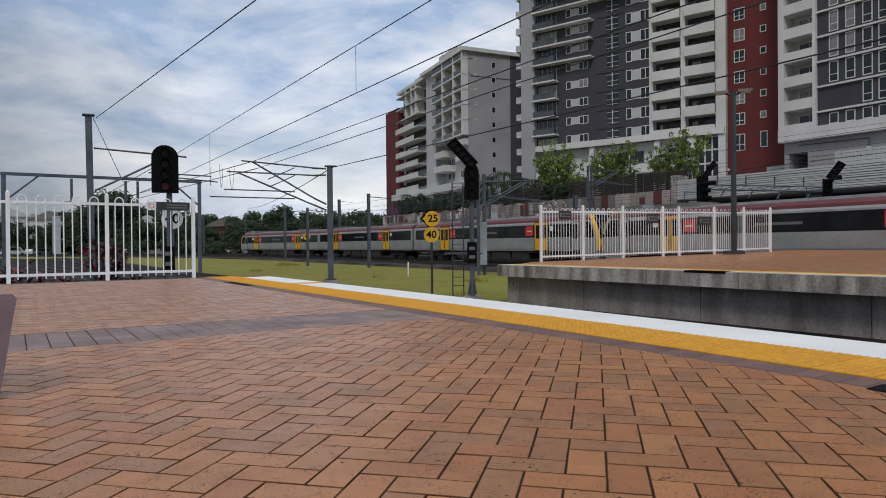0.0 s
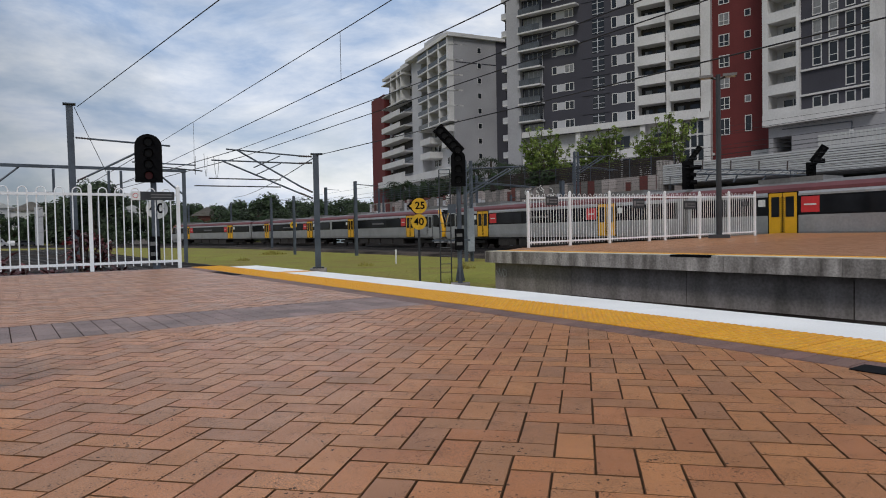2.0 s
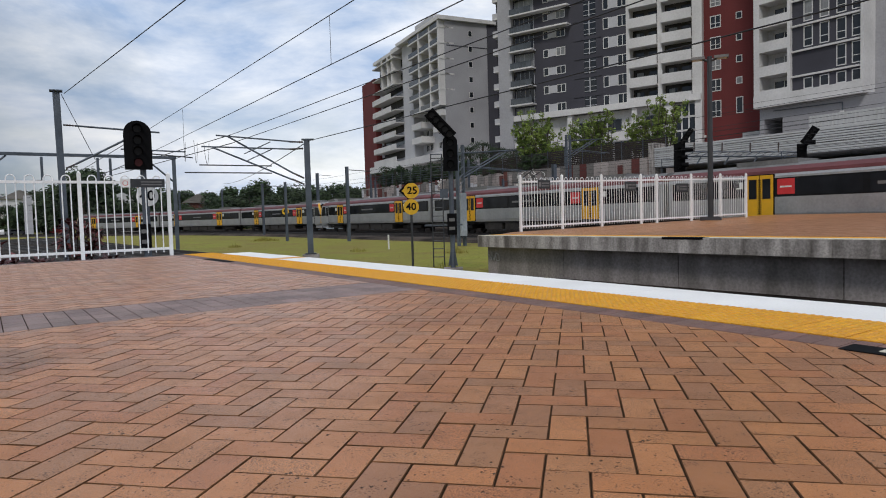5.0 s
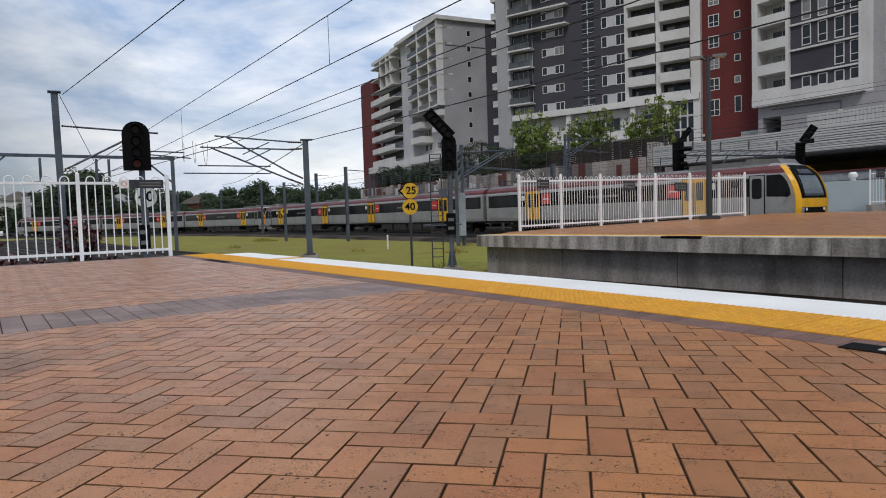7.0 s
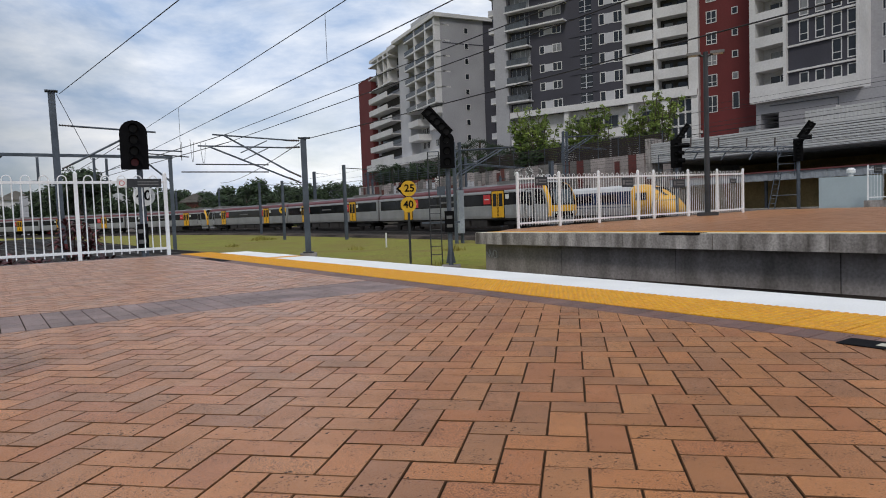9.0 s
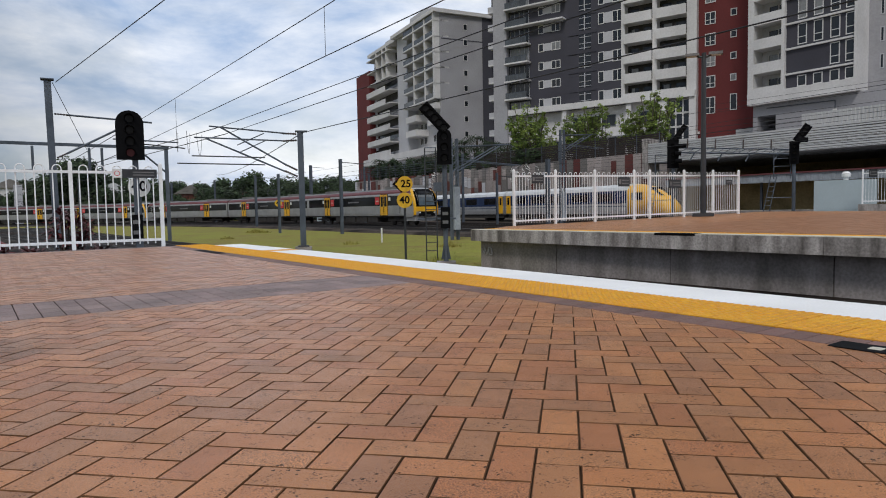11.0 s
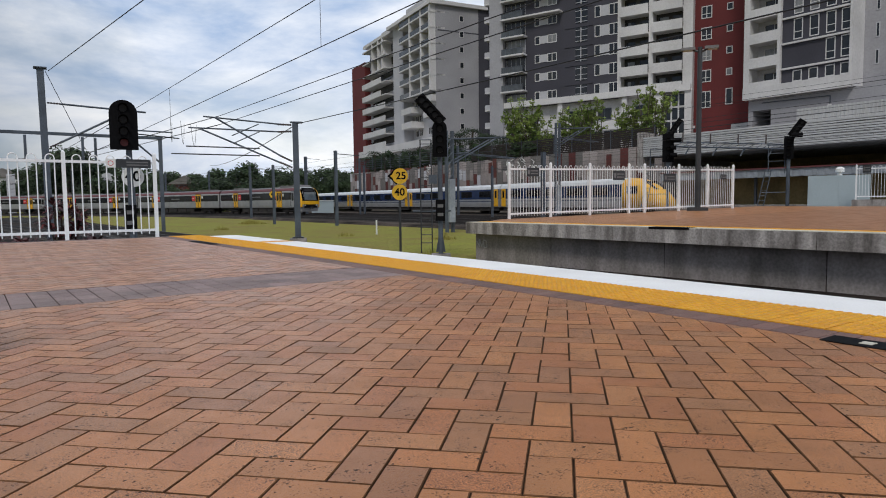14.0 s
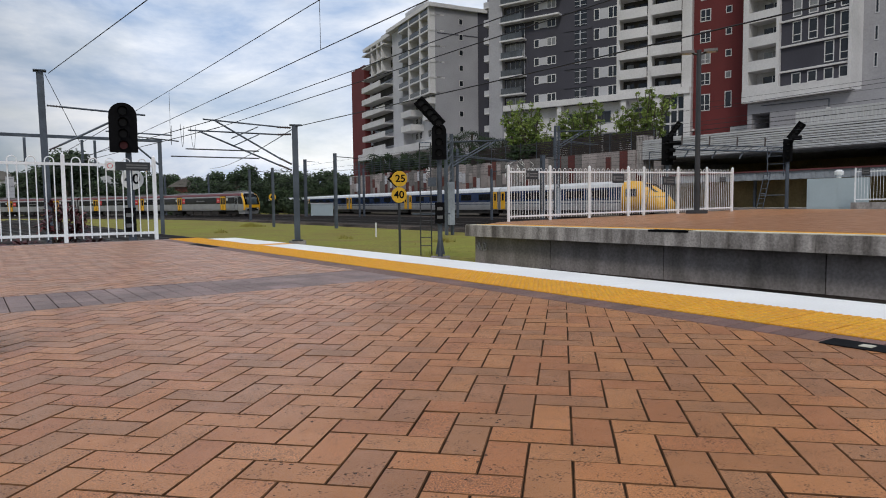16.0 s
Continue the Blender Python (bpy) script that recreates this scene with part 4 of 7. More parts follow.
def suburban_car(cab):
    """An electric suburban car, x ahead; cab: +1 cab at the front end, -1 at the rear end, 0 none."""
    root = thing("train_car", "stainless suburban train car with yellow doors and maroon roof edge" if not cab else "cab car of a suburban train with yellow nose and doors", "train car", group="coupled electric suburban train")
    half = 12.72
    a, b = -half + (CAB - 0.12 if cab < 0 else 0.0), half - (CAB - 0.12 if cab > 0 else 0.0)
    part("body", prism(B(), [(-1.33, 0.95), (1.33, 0.95), (HALF, 1.15), (HALF, 3.02), (1.3, 3.14), (-1.3, 3.14), (-HALF, 3.02), (-HALF, 1.15)], "x", a, b), TR_STEEL, root, "stainless steel body")
    part("roof_edge", prism(B(), [(-1.31, 3.14), (1.31, 3.14), (1.28, 3.3), (1.1, 3.5), (-1.1, 3.5), (-1.28, 3.3)], "x", a, b), TR_MAROON, root, "maroon cant rail")
    part("roof", prism(B(), [(-1.08, 3.5), (1.08, 3.5), (0.75, 3.66), (0, 3.72), (-0.75, 3.66)], "x", a, b), TR_ROOF, root, "grey ribbed roof")
    ribs = B()
    for i in range(9):
        side_box(ribs, a + 0.05, b - 0.05, 1.17 + i * 0.085, 1.2 + i * 0.085, HALF - 0.01, HALF + 0.012)
    tagged(part("ribbing", ribs, TR_STEEL, root), kind="stuff")
    band = B()
    side_box(band, a + 0.3, b - 0.3, 1.98, 2.92, HALF - 0.02, HALF + 0.006)
    part("window_band", band, TR_BAND, root, "dark window band")
    doors = (-6.9, 6.9)
    for x0, x1 in ((a + (1.3 if cab < 0 else 0.6), -8.6), (-5.2, -1.9), (-1.6, 1.6), (1.9, 5.2), (8.6, b - (1.3 if cab > 0 else 0.6))):
        if x1 - x0 > 1.0:
            for side in (1, -1):
                part("window", cube(x0, x1, *sorted((side * HALF, side * (HALF + 0.012))), 2.06, 2.84), TR_PANE, root)
    for d in doors:
        for side in (1, -1):
            part("door_surround", soften(cube(d - 0.8, d + 0.8, *sorted((side * (HALF - 0.02), side * (HALF + 0.02))), 0.98, 3.13), 0.01), BLACK, root, "black door surround")
        for sgn in (-1, 1):
            for side in (1, -1):
                leaf = part("door", soften(cube(d + sgn * 0.38 - 0.36, d + sgn * 0.38 + 0.36, *sorted((side * (HALF - 0.02), side * (HALF + 0.035))), 1.02, 3.09), 0.02), TR_YELLOW, root, "yellow sliding door leaf")
                part("door_window", cube(d + sgn * 0.38 - 0.22, d + sgn * 0.38 + 0.22, *sorted((side * (HALF + 0.03), side * (HALF + 0.042))), 1.9, 2.9), TR_PANE, leaf)
        for side in (1, -1):
            bm = B()
            for k in range(16):
                z = 1.1 + k * 0.112
                prism(bm, [(d - 0.11, z), (d, z + 0.07), (d + 0.11, z), (d + 0.11, z + 0.05), (d, z + 0.12), (d - 0.11, z + 0.05)], "y", *sorted((side * (HALF + 0.034), side * (HALF + 0.04))))
            tagged(part("arrow_mark", bm, BLACK, root, "black arrows on the door edges"), kind="stuff")
        s = 1 if d < 0 else -1
        for side in (1, -1):
            def flat(x0, x1, z0, z1, lift):
                return cube(*sorted((x0, x1)), *sorted((side * (HALF - 0.005), side * (HALF + lift))), z0, z1)
            panel = part("notice_panel", flat(d + s * 0.95, d + s * 1.85, 2.1, 2.86, 0.02), TR_RED, root, "red notice panel")
            part("writing_bar", flat(d + s * 1.1, d + s * 1.7, 2.43, 2.51, 0.025), SIGN_WHITE, panel)
            part("sticker", flat(d - s * 1.35, d - s * 0.95, 2.45, 2.8, 0.018), SIGN_WHITE, root, "white sticker")
    for side in (1, -1):
        part("lettering_bar", cube(-1.3, 1.3, *sorted((side * (HALF + 0.01), side * (HALF + 0.016))), 2.36, 2.5), TR_ROOF, root)
    # running gear
    under = B()
    box(under, a + 0.2, b - 0.2, -1.2, 1.2, 0.8, 0.96)
    part("underframe", under, TR_UNDER, root)
    for x0, x1 in ((-5.2, -3.1), (-2.8, -0.4), (0.0, 2.4), (2.8, 5.0)):
        part("equipment_box", soften(cube(x0, x1, -1.22, 1.22, 0.32, 0.82), 0.03), TR_UNDER, root)
    for c in (-8.8, 8.8):
        fr = B()
        side_box(fr, c - 1.7, c + 1.7, 0.45, 0.68, 0.86, 1.02)
        box(fr, c - 0.35, c + 0.35, -1.0, 1.0, 0.5, 0.85)
        bogie = part("bogie", fr, TR_UNDER, root)
        for w in (-1.2, 1.2):
            bm = B()
            for s in (-1, 1):
                rod(bm, (c + w, s * 0.5, 0.42), (c + w, s * 0.64, 0.42), 0.42, n=18)
            rod(bm, (c + w, -0.6, 0.42), (c + w, 0.6, 0.42), 0.08, n=8)
            part("wheelset", bm, RAIL, bogie)
    for x0, x1 in ((-9.5, -6.2), (5.2, 8.6)):
        part("air_conditioner", soften(cube(x0, x1, -0.85, 0.85, 3.6, 3.86), 0.05), TR_ROOF, root, "rooftop air conditioner")
    if cab == 0:
        pant = B()
        for s in (-1, 1):
            bent(pant, [(-0.5, s * 0.5, 3.75), (1.0, s * 0.45, 4.3), (-0.1, s * 0.5, 4.75)], 0.035, 6)
        box(pant, -0.25, 0.05, -0.85, 0.85, 4.74, 4.79)
        box(pant, -1.0, 1.2, -0.6, 0.6, 3.7, 3.78)
        part("pantograph", pant, DARK_STEEL, root)
    ends = [e for e in (-1, 1) if e != cab]
    for e in ends:
        part("gangway", cube(*sorted((e * half, e * (half + 0.24))), -0.75, 0.75, 1.0, 3.1), BLACK, root, "black gangway bellows")
        part("end_door", cube(*sorted((e * (half - 0.02), e * (half + 0.02))), -1.25, 1.25, 1.1, 3.0), TR_ROOF, root)
    if cab:
        f = cab
        tip = half + 0.12

        def X(x):
            return f * (tip + x)

        bm = B()
        prev = None
        for x, z in NOSE:
            w = shell(z)
            ring = [bm.verts.new(v) for v in ((X(-CAB), w, z), (X(x - 0.16), w, z), (X(x - 0.06), w - 0.12, z), (X(x), w - 0.42, z), (X(x), 0.42 - w, z), (X(x - 0.06), 0.12 - w, z), (X(x - 0.16), -w, z), (X(-CAB), -w, z))]
            if prev:
                for i in range(7):
                    bm.faces.new((prev[i], prev[i + 1], ring[i + 1], ring[i]))
            else:
                bm.faces.new(ring)
            prev = ring
        bm.faces.new(prev)
        nose = part("cab_nose", bm, TR_STEEL, root, "grey cab end")
        for s in (1, -1):
            # maroon roof edge carried forward to the yellow frame
            bm = B()
            prev = None
            for x, z in ((-0.73, 3.1), (-0.77, 3.16), (-0.9, 3.3), (-1.14, 3.49)):
                ring = [bm.verts.new((X(xx), s * (shell(z) + dy), z + 0.4 * max(dy, 0))) for xx, dy in ((-CAB, 0.012), (x, 0.012), (x, -0.06), (-CAB, -0.06))]
                if prev:
                    for i in range(4):
                        bm.faces.new((prev[i], prev[(i + 1) % 4], ring[(i + 1) % 4], ring[i]))
                prev = ring
            part("roof_edge", bm, TR_MAROON, nose, "maroon cant rail")
            # yellow frame along the raked corner of the front
            bm = B()
            prev = None
            for x, z in NOSE[1:11]:
                w = shell(z)
                ring = [bm.verts.new((X(x + dx), s * (w + dy), z + dz)) for dx, dy, dz in ((-0.205, 0.012, -0.01), (-0.155, 0.018, 0.0), (-0.02, -0.09, 0.012), (0.03, -0.16, 0.016), (-0.1, -0.17, -0.02), (-0.205, -0.05, -0.01))]
                if prev:
                    for i in range(6):
                        bm.faces.new((prev[i], prev[(i + 1) % 6], ring[(i + 1) % 6], ring[i]))
                else:
                    bm.faces.new(ring)
                prev = ring
            bm.faces.new(prev)
            part("nose_frame", bm, TR_YELLOW, nose, "yellow curved front frame")
            # dark cab side window with a curved leading edge
            bm = B()
            pts = [(-1.68, 1.95), (-0.56, 1.9), (-0.44, 2.0), (-0.48, 2.3), (-0.62, 2.65), (-0.82, 2.92), (-0.98, 3.03), (-1.68, 3.03)]
            prism(bm, [(X(x), z) for x, z in pts], "y", *sorted((s * (HALF - 0.05), s * (HALF + 0.008))))
            part("cab_side_window", bm, TR_BAND, nose)
            gap = part("door_seal", cube(*sorted((X(-2.62), X(-1.76))), *sorted((s * (HALF - 0.02), s * (HALF + 0.014))), 1.0, 3.06), BLACK, nose)
            bm = cube(*sorted((X(-2.57), X(-1.81))), *sorted((s * (HALF - 0.02), s * (HALF + 0.03))), 1.03, 3.02)
            door = part("cab_door", soften(bm, 0.02), TR_STEEL, nose, "grey cab door")
            pane = B()
            prism(pane, [(X(-2.19 + 0.27 * q), z) for q, z in ((-1, 1.95), (-0.75, 1.85), (0.75, 1.85), (1, 1.95), (1, 2.78), (0.75, 2.88), (-0.75, 2.88), (-1, 2.78))], "y", *sorted((s * HALF, s * (HALF + 0.038))))
            part("cab_door_window", pane, TR_PANE, door)
            bm = bent(B(), [(X(-2.72), s * (HALF + 0.05), 1.2), (X(-2.72), s * (HALF + 0.05), 2.3)], 0.018, 5)
            part("grab_rail", bm, DARK_STEEL, nose)
            bm = B()
            rod(bm, (X(-0.04), s * 0.8, 1.26), (X(0.05), s * 0.8, 1.26), 0.08, n=14)
            part("headlight", bm, SIGN_WHITE, nose, "round headlight")
            bm = bent(B(), [(X(0.02), s * 0.45, 1.86), (X(-0.22), s * 0.2, 2.6)], 0.02, 5)
            part("wiper", bm, BLACK, nose)
            bm = bent(B(), [(X(-0.62), s * HALF, 2.0), (X(-0.5), s * (HALF + 0.22), 1.98)], 0.02, 5)
            box(bm, *sorted((X(-0.56), X(-0.44))), *sorted((s * (HALF + 0.16), s * (HALF + 0.3))), 1.9, 2.12)
            part("mirror", bm, BLACK, nose)
        bm = B()
        plan = ((-0.2, 1.37), (-0.15, 1.375), (-0.03, 1.26), (0.05, 0.94), (0.06, 0.0))
        prism(bm, [(X(x), w) for x, w in plan] + [(X(x), -w) for x, w in plan[-2::-1]], "z", 1.36, 1.8)
        part("bumper", soften(bm, 0.03, 1), TR_YELLOW, nose, "yellow lower nose")
        part("coupler_recess", cube(*sorted((X(-0.1), X(0.03))), -0.9, 0.9, 0.92, 1.355), BLACK, nose)
        part("roof_pod", soften(prism(B(), [(X(-3.4), 3.6), (X(-1.2), 3.6), (X(-1.45), 3.86), (X(-3.1), 3.95)], "y", -0.8, 0.8), 0.05), TR_ROOF, nose, "grey roof pod above the cab")
        cp = box(B(), *sorted((X(0.0), X(0.35))), -0.18, 0.18, 0.8, 1.05)
        part("coupler", soften(cp, 0.04), DARK_STEEL, nose)
        part("skirt", prism(B(), [(X(-1.9), 0.45), (X(-0.3), 0.45), (X(-0.12), 0.9), (X(-1.9), 0.9)], "y", -1.15, 1.15), TR_GREY, nose)

        def on_front(name, za, zb, wy, lift, mat, label=""):
            def at(z):
                for (x0, z0), (x1, z1) in zip(NOSE[3:], NOSE[4:]):
                    if z0 <= z <= z1:
                        return x0 + (x1 - x0) * (z - z0) / (z1 - z0)
                return NOSE[-1][0]
            s2 = B()
            prev2 = None
            steps = 8
            for i in range(steps + 1):
                z = za + (zb - za) * i / steps
                x = at(z)
                w2 = wy * (1 - 0.10 * (i / steps))
                row = [s2.verts.new((X(x + lift), min(w2, shell(z) - 0.15) * q, z + lift * 0.6)) for q in (-1, -0.5, 0, 0.5, 1)]
                if prev2:
                    for q in range(4):
                        s2.faces.new((prev2[q], prev2[q + 1], row[q + 1], row[q]))
                prev2 = row
            part(name, s2, mat, nose, label)
        for s in (1, -1):
            bm = B()
            prev = None
            for x, z in NOSE[3:10]:
                w = shell(z)
                ring = [bm.verts.new((X(x + dx), s * (w + dy), z + 0.01)) for dx, dy in ((-0.03, -0.16), (0.015, -0.42))]
                if prev:
                    bm.faces.new((prev[0], prev[1], ring[1], ring[0]))
                prev = ring
            bmesh.ops.solidify(bm, geom=bm.faces[:], thickness=0.02)
            part("screen_quarter", bm, BLACK, nose)
        on_front("windscreen_surround", 1.8, 3.48, 0.95, 0.02, BLACK)
        on_front("windscreen", 1.9, 2.92, 0.88, 0.035, TR_SCREEN, "raked windscreen")
        on_front("destination_display", 3.02, 3.25, 0.6, 0.035, TR_PANE)
    return root


cars = []
for i in range(6):
    cab = (1, 0, -1)[i % 3]          # i = 0 leads
    if i < 3:
        cars.append(suburban_car(cab))
    else:
        cars.append(copy_thing(cars[i - 3], pose(0, 0, 0)))


def express_car(kind):
    root = thing("express_train_car", "streamlined express power car with a yellow nose" if kind == "power" else "parked express carriage with white roof and blue window band", "train car", group="parked blue express train")
    half = 12.6
    a = -half + (4.6 if kind == "power" else 0)
    part("body", prism(B(), [(-1.36, 0.75), (1.36, 0.75), (1.4, 1.2), (1.36, 3.0), (-1.36, 3.0), (-1.4, 1.2)], "x", a, half), TR_STEEL, root, "silver grey body side")
    part("roof", prism(B(), [(-1.36, 3.0), (1.36, 3.0), (1.28, 3.3), (0.95, 3.5), (0.4, 3.58), (-0.4, 3.58), (-0.95, 3.5), (-1.28, 3.3)], "x", a, half), TR_WHITE, root, "glossy white roof", smooth=False)
    bm = B()
    side_box(bm, a + 0.1, half - 0.1, 1.75, 2.95, 1.36, 1.41)
    part("window_band", bm, TR_BLUE, root, "deep blue window band")
    for i in range(5):
        x = a + 1.8 + i * (half - a - 2.5) / 5
        for side in (1, -1):
            part("window", cube(x, x + 2.7, *sorted((side * 1.4, side * 1.42)), 1.98, 2.75), TR_PANE, root)
    bm = B()
    side_box(bm, a + 0.1, half - 0.1, 1.45, 1.52, 1.385, 1.41)
    part("stripe", bm, TR_BLUE, root)
    for x in ((half - 1.1,) if kind == "power" else (a + 0.2, half - 1.1)):
        for side in (1, -1):
            d = part("door", cube(x, x + 0.9, *sorted((side * 1.37, side * 1.425)), 0.85, 2.95), TR_YELLOW, root, "yellow end door")
            part("door_window", cube(x + 0.25, x + 0.65, *sorted((side * 1.42, side * 1.432)), 1.9, 2.75), TR_PANE, d)
    part("underframe", cube(a + 0.3, half - 0.3, -1.2, 1.2, 0.3, 0.78), TR_UNDER, root)
    for c in (-8.4, 8.4):
        bm = B()
        side_box(bm, c - 1.5, c + 1.5, 0.3, 0.6, 0.95, 1.1)
        bogie = part("bogie", bm, TR_UNDER, root)
        for w in (-1.1, 1.1):
            bm = B()
            rod(bm, (c + w, -0.62, 0.42), (c + w, 0.62, 0.42), 0.42, n=16)
            part("wheelset", bm, RAIL, bogie)
    part("gangway", cube(half, half + 0.3, -0.8, 0.8, 0.9, 3.1), BLACK, root)
    if kind == "power":
        bm = B()
        rows = []
        for i in range(9):
            q = i / 8
            x = a - 4.5 * q
            topz = 3.56 - 1.9 * q ** 2.4
            wid = 1.38 * (1 - 0.36 * q ** 2.2)
            rows.append([bm.verts.new((x, wid * cy, 0.7 + (topz - 0.7) * cz)) for cy, cz in ((-1, 0), (-1, 0.45), (-0.98, 0.78), (-0.72, 0.95), (0, 1), (0.72, 0.95), (0.98, 0.78), (1, 0.45), (1, 0))])
        for r0, r1 in zip(rows, rows[1:]):
            for j in range(8):
                bm.faces.new((r0[j], r0[j + 1], r1[j + 1], r1[j]))
            bm.faces.new((r0[8], r0[0], r1[0], r1[8]))
        bm.faces.new(rows[-1])
        nose = part("nose", bm, TR_YELLOW, root, "yellow streamlined nose", smooth=True)
        bm = B()
        side_box(bm, a - 1.9, a - 0.55, 2.05, 2.75, 1.3, 1.385)
        part("cab_window", bm, TR_PANE, nose)
        bm = B()
        v = [bm.verts.new(p) for p in ((a - 2.3, -0.75, 3.22), (a - 2.3, 0.75, 3.22), (a - 3.6, 0.8, 2.42), (a - 3.6, -0.8, 2.42))]
        bm.faces.new(v)
        bmesh.ops.solidify(bm, geom=bm.faces[:], thickness=0.12)
        part("windscreen", bm, TR_PANE, nose)
    return root


_h = math.atan2(0.125, 1.0)


def express_pose(d):
    """d: metres from y = 0 along the far track."""
    return pose(47.0 + d * math.sin(_h), d * math.cos(_h), RAIL_Z, 0, 0, 90 - math.degrees(_h))


lead = express_car("power")
lead.matrix_basis = express_pose(36.4 + 12.6)
trailer = express_car("trailer")
trailer.matrix_basis = express_pose(36.4 + 12.6 + 25.6)
for i in range(2, 6):
    copy_thing(trailer, express_pose(36.4 + 12.6 + 25.6 * i))


# ---- fences ----
def hoop_fence(name, a, b, za, zb, stops, per_bay, label, height=1.95, signs=()):
    """White hooped palisade from a to b; stops: shares of the length where posts stand."""
    a, b = Vector(a), Vector(b)
    run = (b - a)
    length = run.length
    root = thing(name, label, "fence", Matrix.Translation((a.x, a.y, 0)) @ pose(0, 0, 0, 0, 0, math.degrees(math.atan2(run.y, run.x))))

    def zz(u):
        return za + (zb - za) * u / length

    for s in stops:
        u = s * length
        bm = cube(u - 0.038, u + 0.038, -0.038, 0.038, zz(u), zz(u) + height - 0.02)
        bmesh.ops.create_cone(bm, cap_ends=True, segments=4, radius1=0.056, radius2=0.01, depth=0.05, matrix=Matrix.Translation((u, 0, zz(u) + height + 0.005)) @ pose(0, 0, 0, 0, 0, 45))
        p = part("post", bm, WHITE_STEEL, root, "white square post")
    for s0, s1, k in zip(stops, stops[1:], per_bay):
        u0, u1 = s0 * length, s1 * length
        for hgt in (0.17, height - 0.22):
            bm = B()
            v = [bm.verts.new(p) for p in ((u0, -0.02, zz(u0) + hgt - 0.03), (u1, -0.02, zz(u1) + hgt - 0.03), (u1, 0.02, zz(u1) + hgt - 0.03), (u0, 0.02, zz(u0) + hgt - 0.03), (u0, -0.02, zz(u0) + hgt + 0.03), (u1, -0.02, zz(u1) + hgt + 0.03), (u1, 0.02, zz(u1) + hgt + 0.03), (u0, 0.02, zz(u0) + hgt + 0.03))]
            for f in ((3, 2, 1, 0), (4, 5, 6, 7), (0, 1, 5, 4), (1, 2, 6, 5), (2, 3, 7, 6), (3, 0, 4, 7)):
                bm.faces.new([v[i] for i in f])
            part("rail", bm, WHITE_STEEL, root)
        step = (u1 - u0) / k
        n = k - 1
        for i in range(0, n, 2):
            ua = u0 + step * (i + 1)
            pair = i + 1 < n
            key = ("picket", name, round(step, 3), pair)

            def build():
                bm = B()
                r = 0.0135 if height > 1.96 else 0.0095
                if pair:
                    rod(bm, (0, 0, 0.08), (0, 0, height - 0.15), r, n=8)
                    rod(bm, (step, 0, 0.08), (step, 0, height - 0.15), r, n=8)
                    arc = [(step / 2 - step / 2 * math.cos(q * math.pi / 6), 0, height - 0.15 + step * 0.5 * math.sin(q * math.pi / 6)) for q in range(7)]
                    bent(bm, arc, r, 6)
                else:
                    rod(bm, (0, 0, 0.08), (0, 0, height - 0.12), r, n=8)
                return bm
            part("picket", shared(key, build, WHITE_STEEL), WHITE_STEEL, root, m=pose(ua, 0, zz(ua)))
    for u, z, w, hh in signs:
        s = part("sign_plate", cube(u, u + w, -0.05, -0.035, z, z + hh), SIGN_DARK, root, "dark warning plate")
        for q in range(2):
            part("writing_bar", cube(u + w * 0.3, u + w * 0.92, -0.054, -0.05, z + hh * (0.26 + 0.32 * q), z + hh * (0.4 + 0.32 * q)), TR_ROOF, s)
        if w > 0.74:
            mark = part("symbol_plate", cube(u - 0.21, u - 0.01, -0.05, -0.035, z, z + hh), SIGN_WHITE, s, "white plate with a red ring")
            part("ring", rod(B(), (u - 0.11, -0.05, z + hh / 2), (u - 0.11, -0.054, z + hh / 2), 0.06, n=16), TR_RED, mark)
            part("pictogram", rod(B(), (u - 0.11, -0.054, z + hh / 2), (u - 0.11, -0.057, z + hh / 2), 0.047, n=16), SIGN_WHITE, mark)
        else:
            part("symbol", cube(u + 0.04, u + w * 0.24, -0.054, -0.05, z + hh * 0.25, z + hh * 0.75), TR_ROOF, s)
    return root


hoop_fence("platform_end_fence", (-3.84, 16.8), (3.72, 16.8), -0.11, -0.11, (0.0, 0.25, 0.5, 0.75, 1.0), (11, 11, 11, 11), "white hooped steel fence across the near platform end", 1.97,
           signs=((6.72, 1.52, 0.75, 0.2),))
hoop_fence("island_end_fence", (15.2, 17.05), (27.9, 16.2), 0.03, 0.20, (0.0, 0.148, 0.30, 0.465, 0.535, 0.698, 0.846, 0.986), (15, 15, 16, 7, 16, 15, 14), "white hooped steel fence across the island platform end", 1.93,
           signs=((0.75, 1.5, 0.55, 0.3), (5.0, 1.4, 0.62, 0.36), (7.9, 1.35, 0.72, 0.34), (11.6, 1.5, 0.4, 0.2)))
hoop_fence("rear_platform_fence", (41.0, 16.56), (41.6, 13.0), 0.5, 0.5, (0.0, 0.5, 1.0), (12, 12), "white hooped steel fence beside a grey cabinet", 1.95, signs=((0.3, 2.0, 0.4, 0.45),))


# ---- signals and lineside signs ----
def face(x, y, z=0.0, turn=0.0):
    """A pose whose -y looks at the platform viewpoint."""
    return pose(x, y, z, 0, 0, -math.degrees(math.atan2(x, y)) + turn)


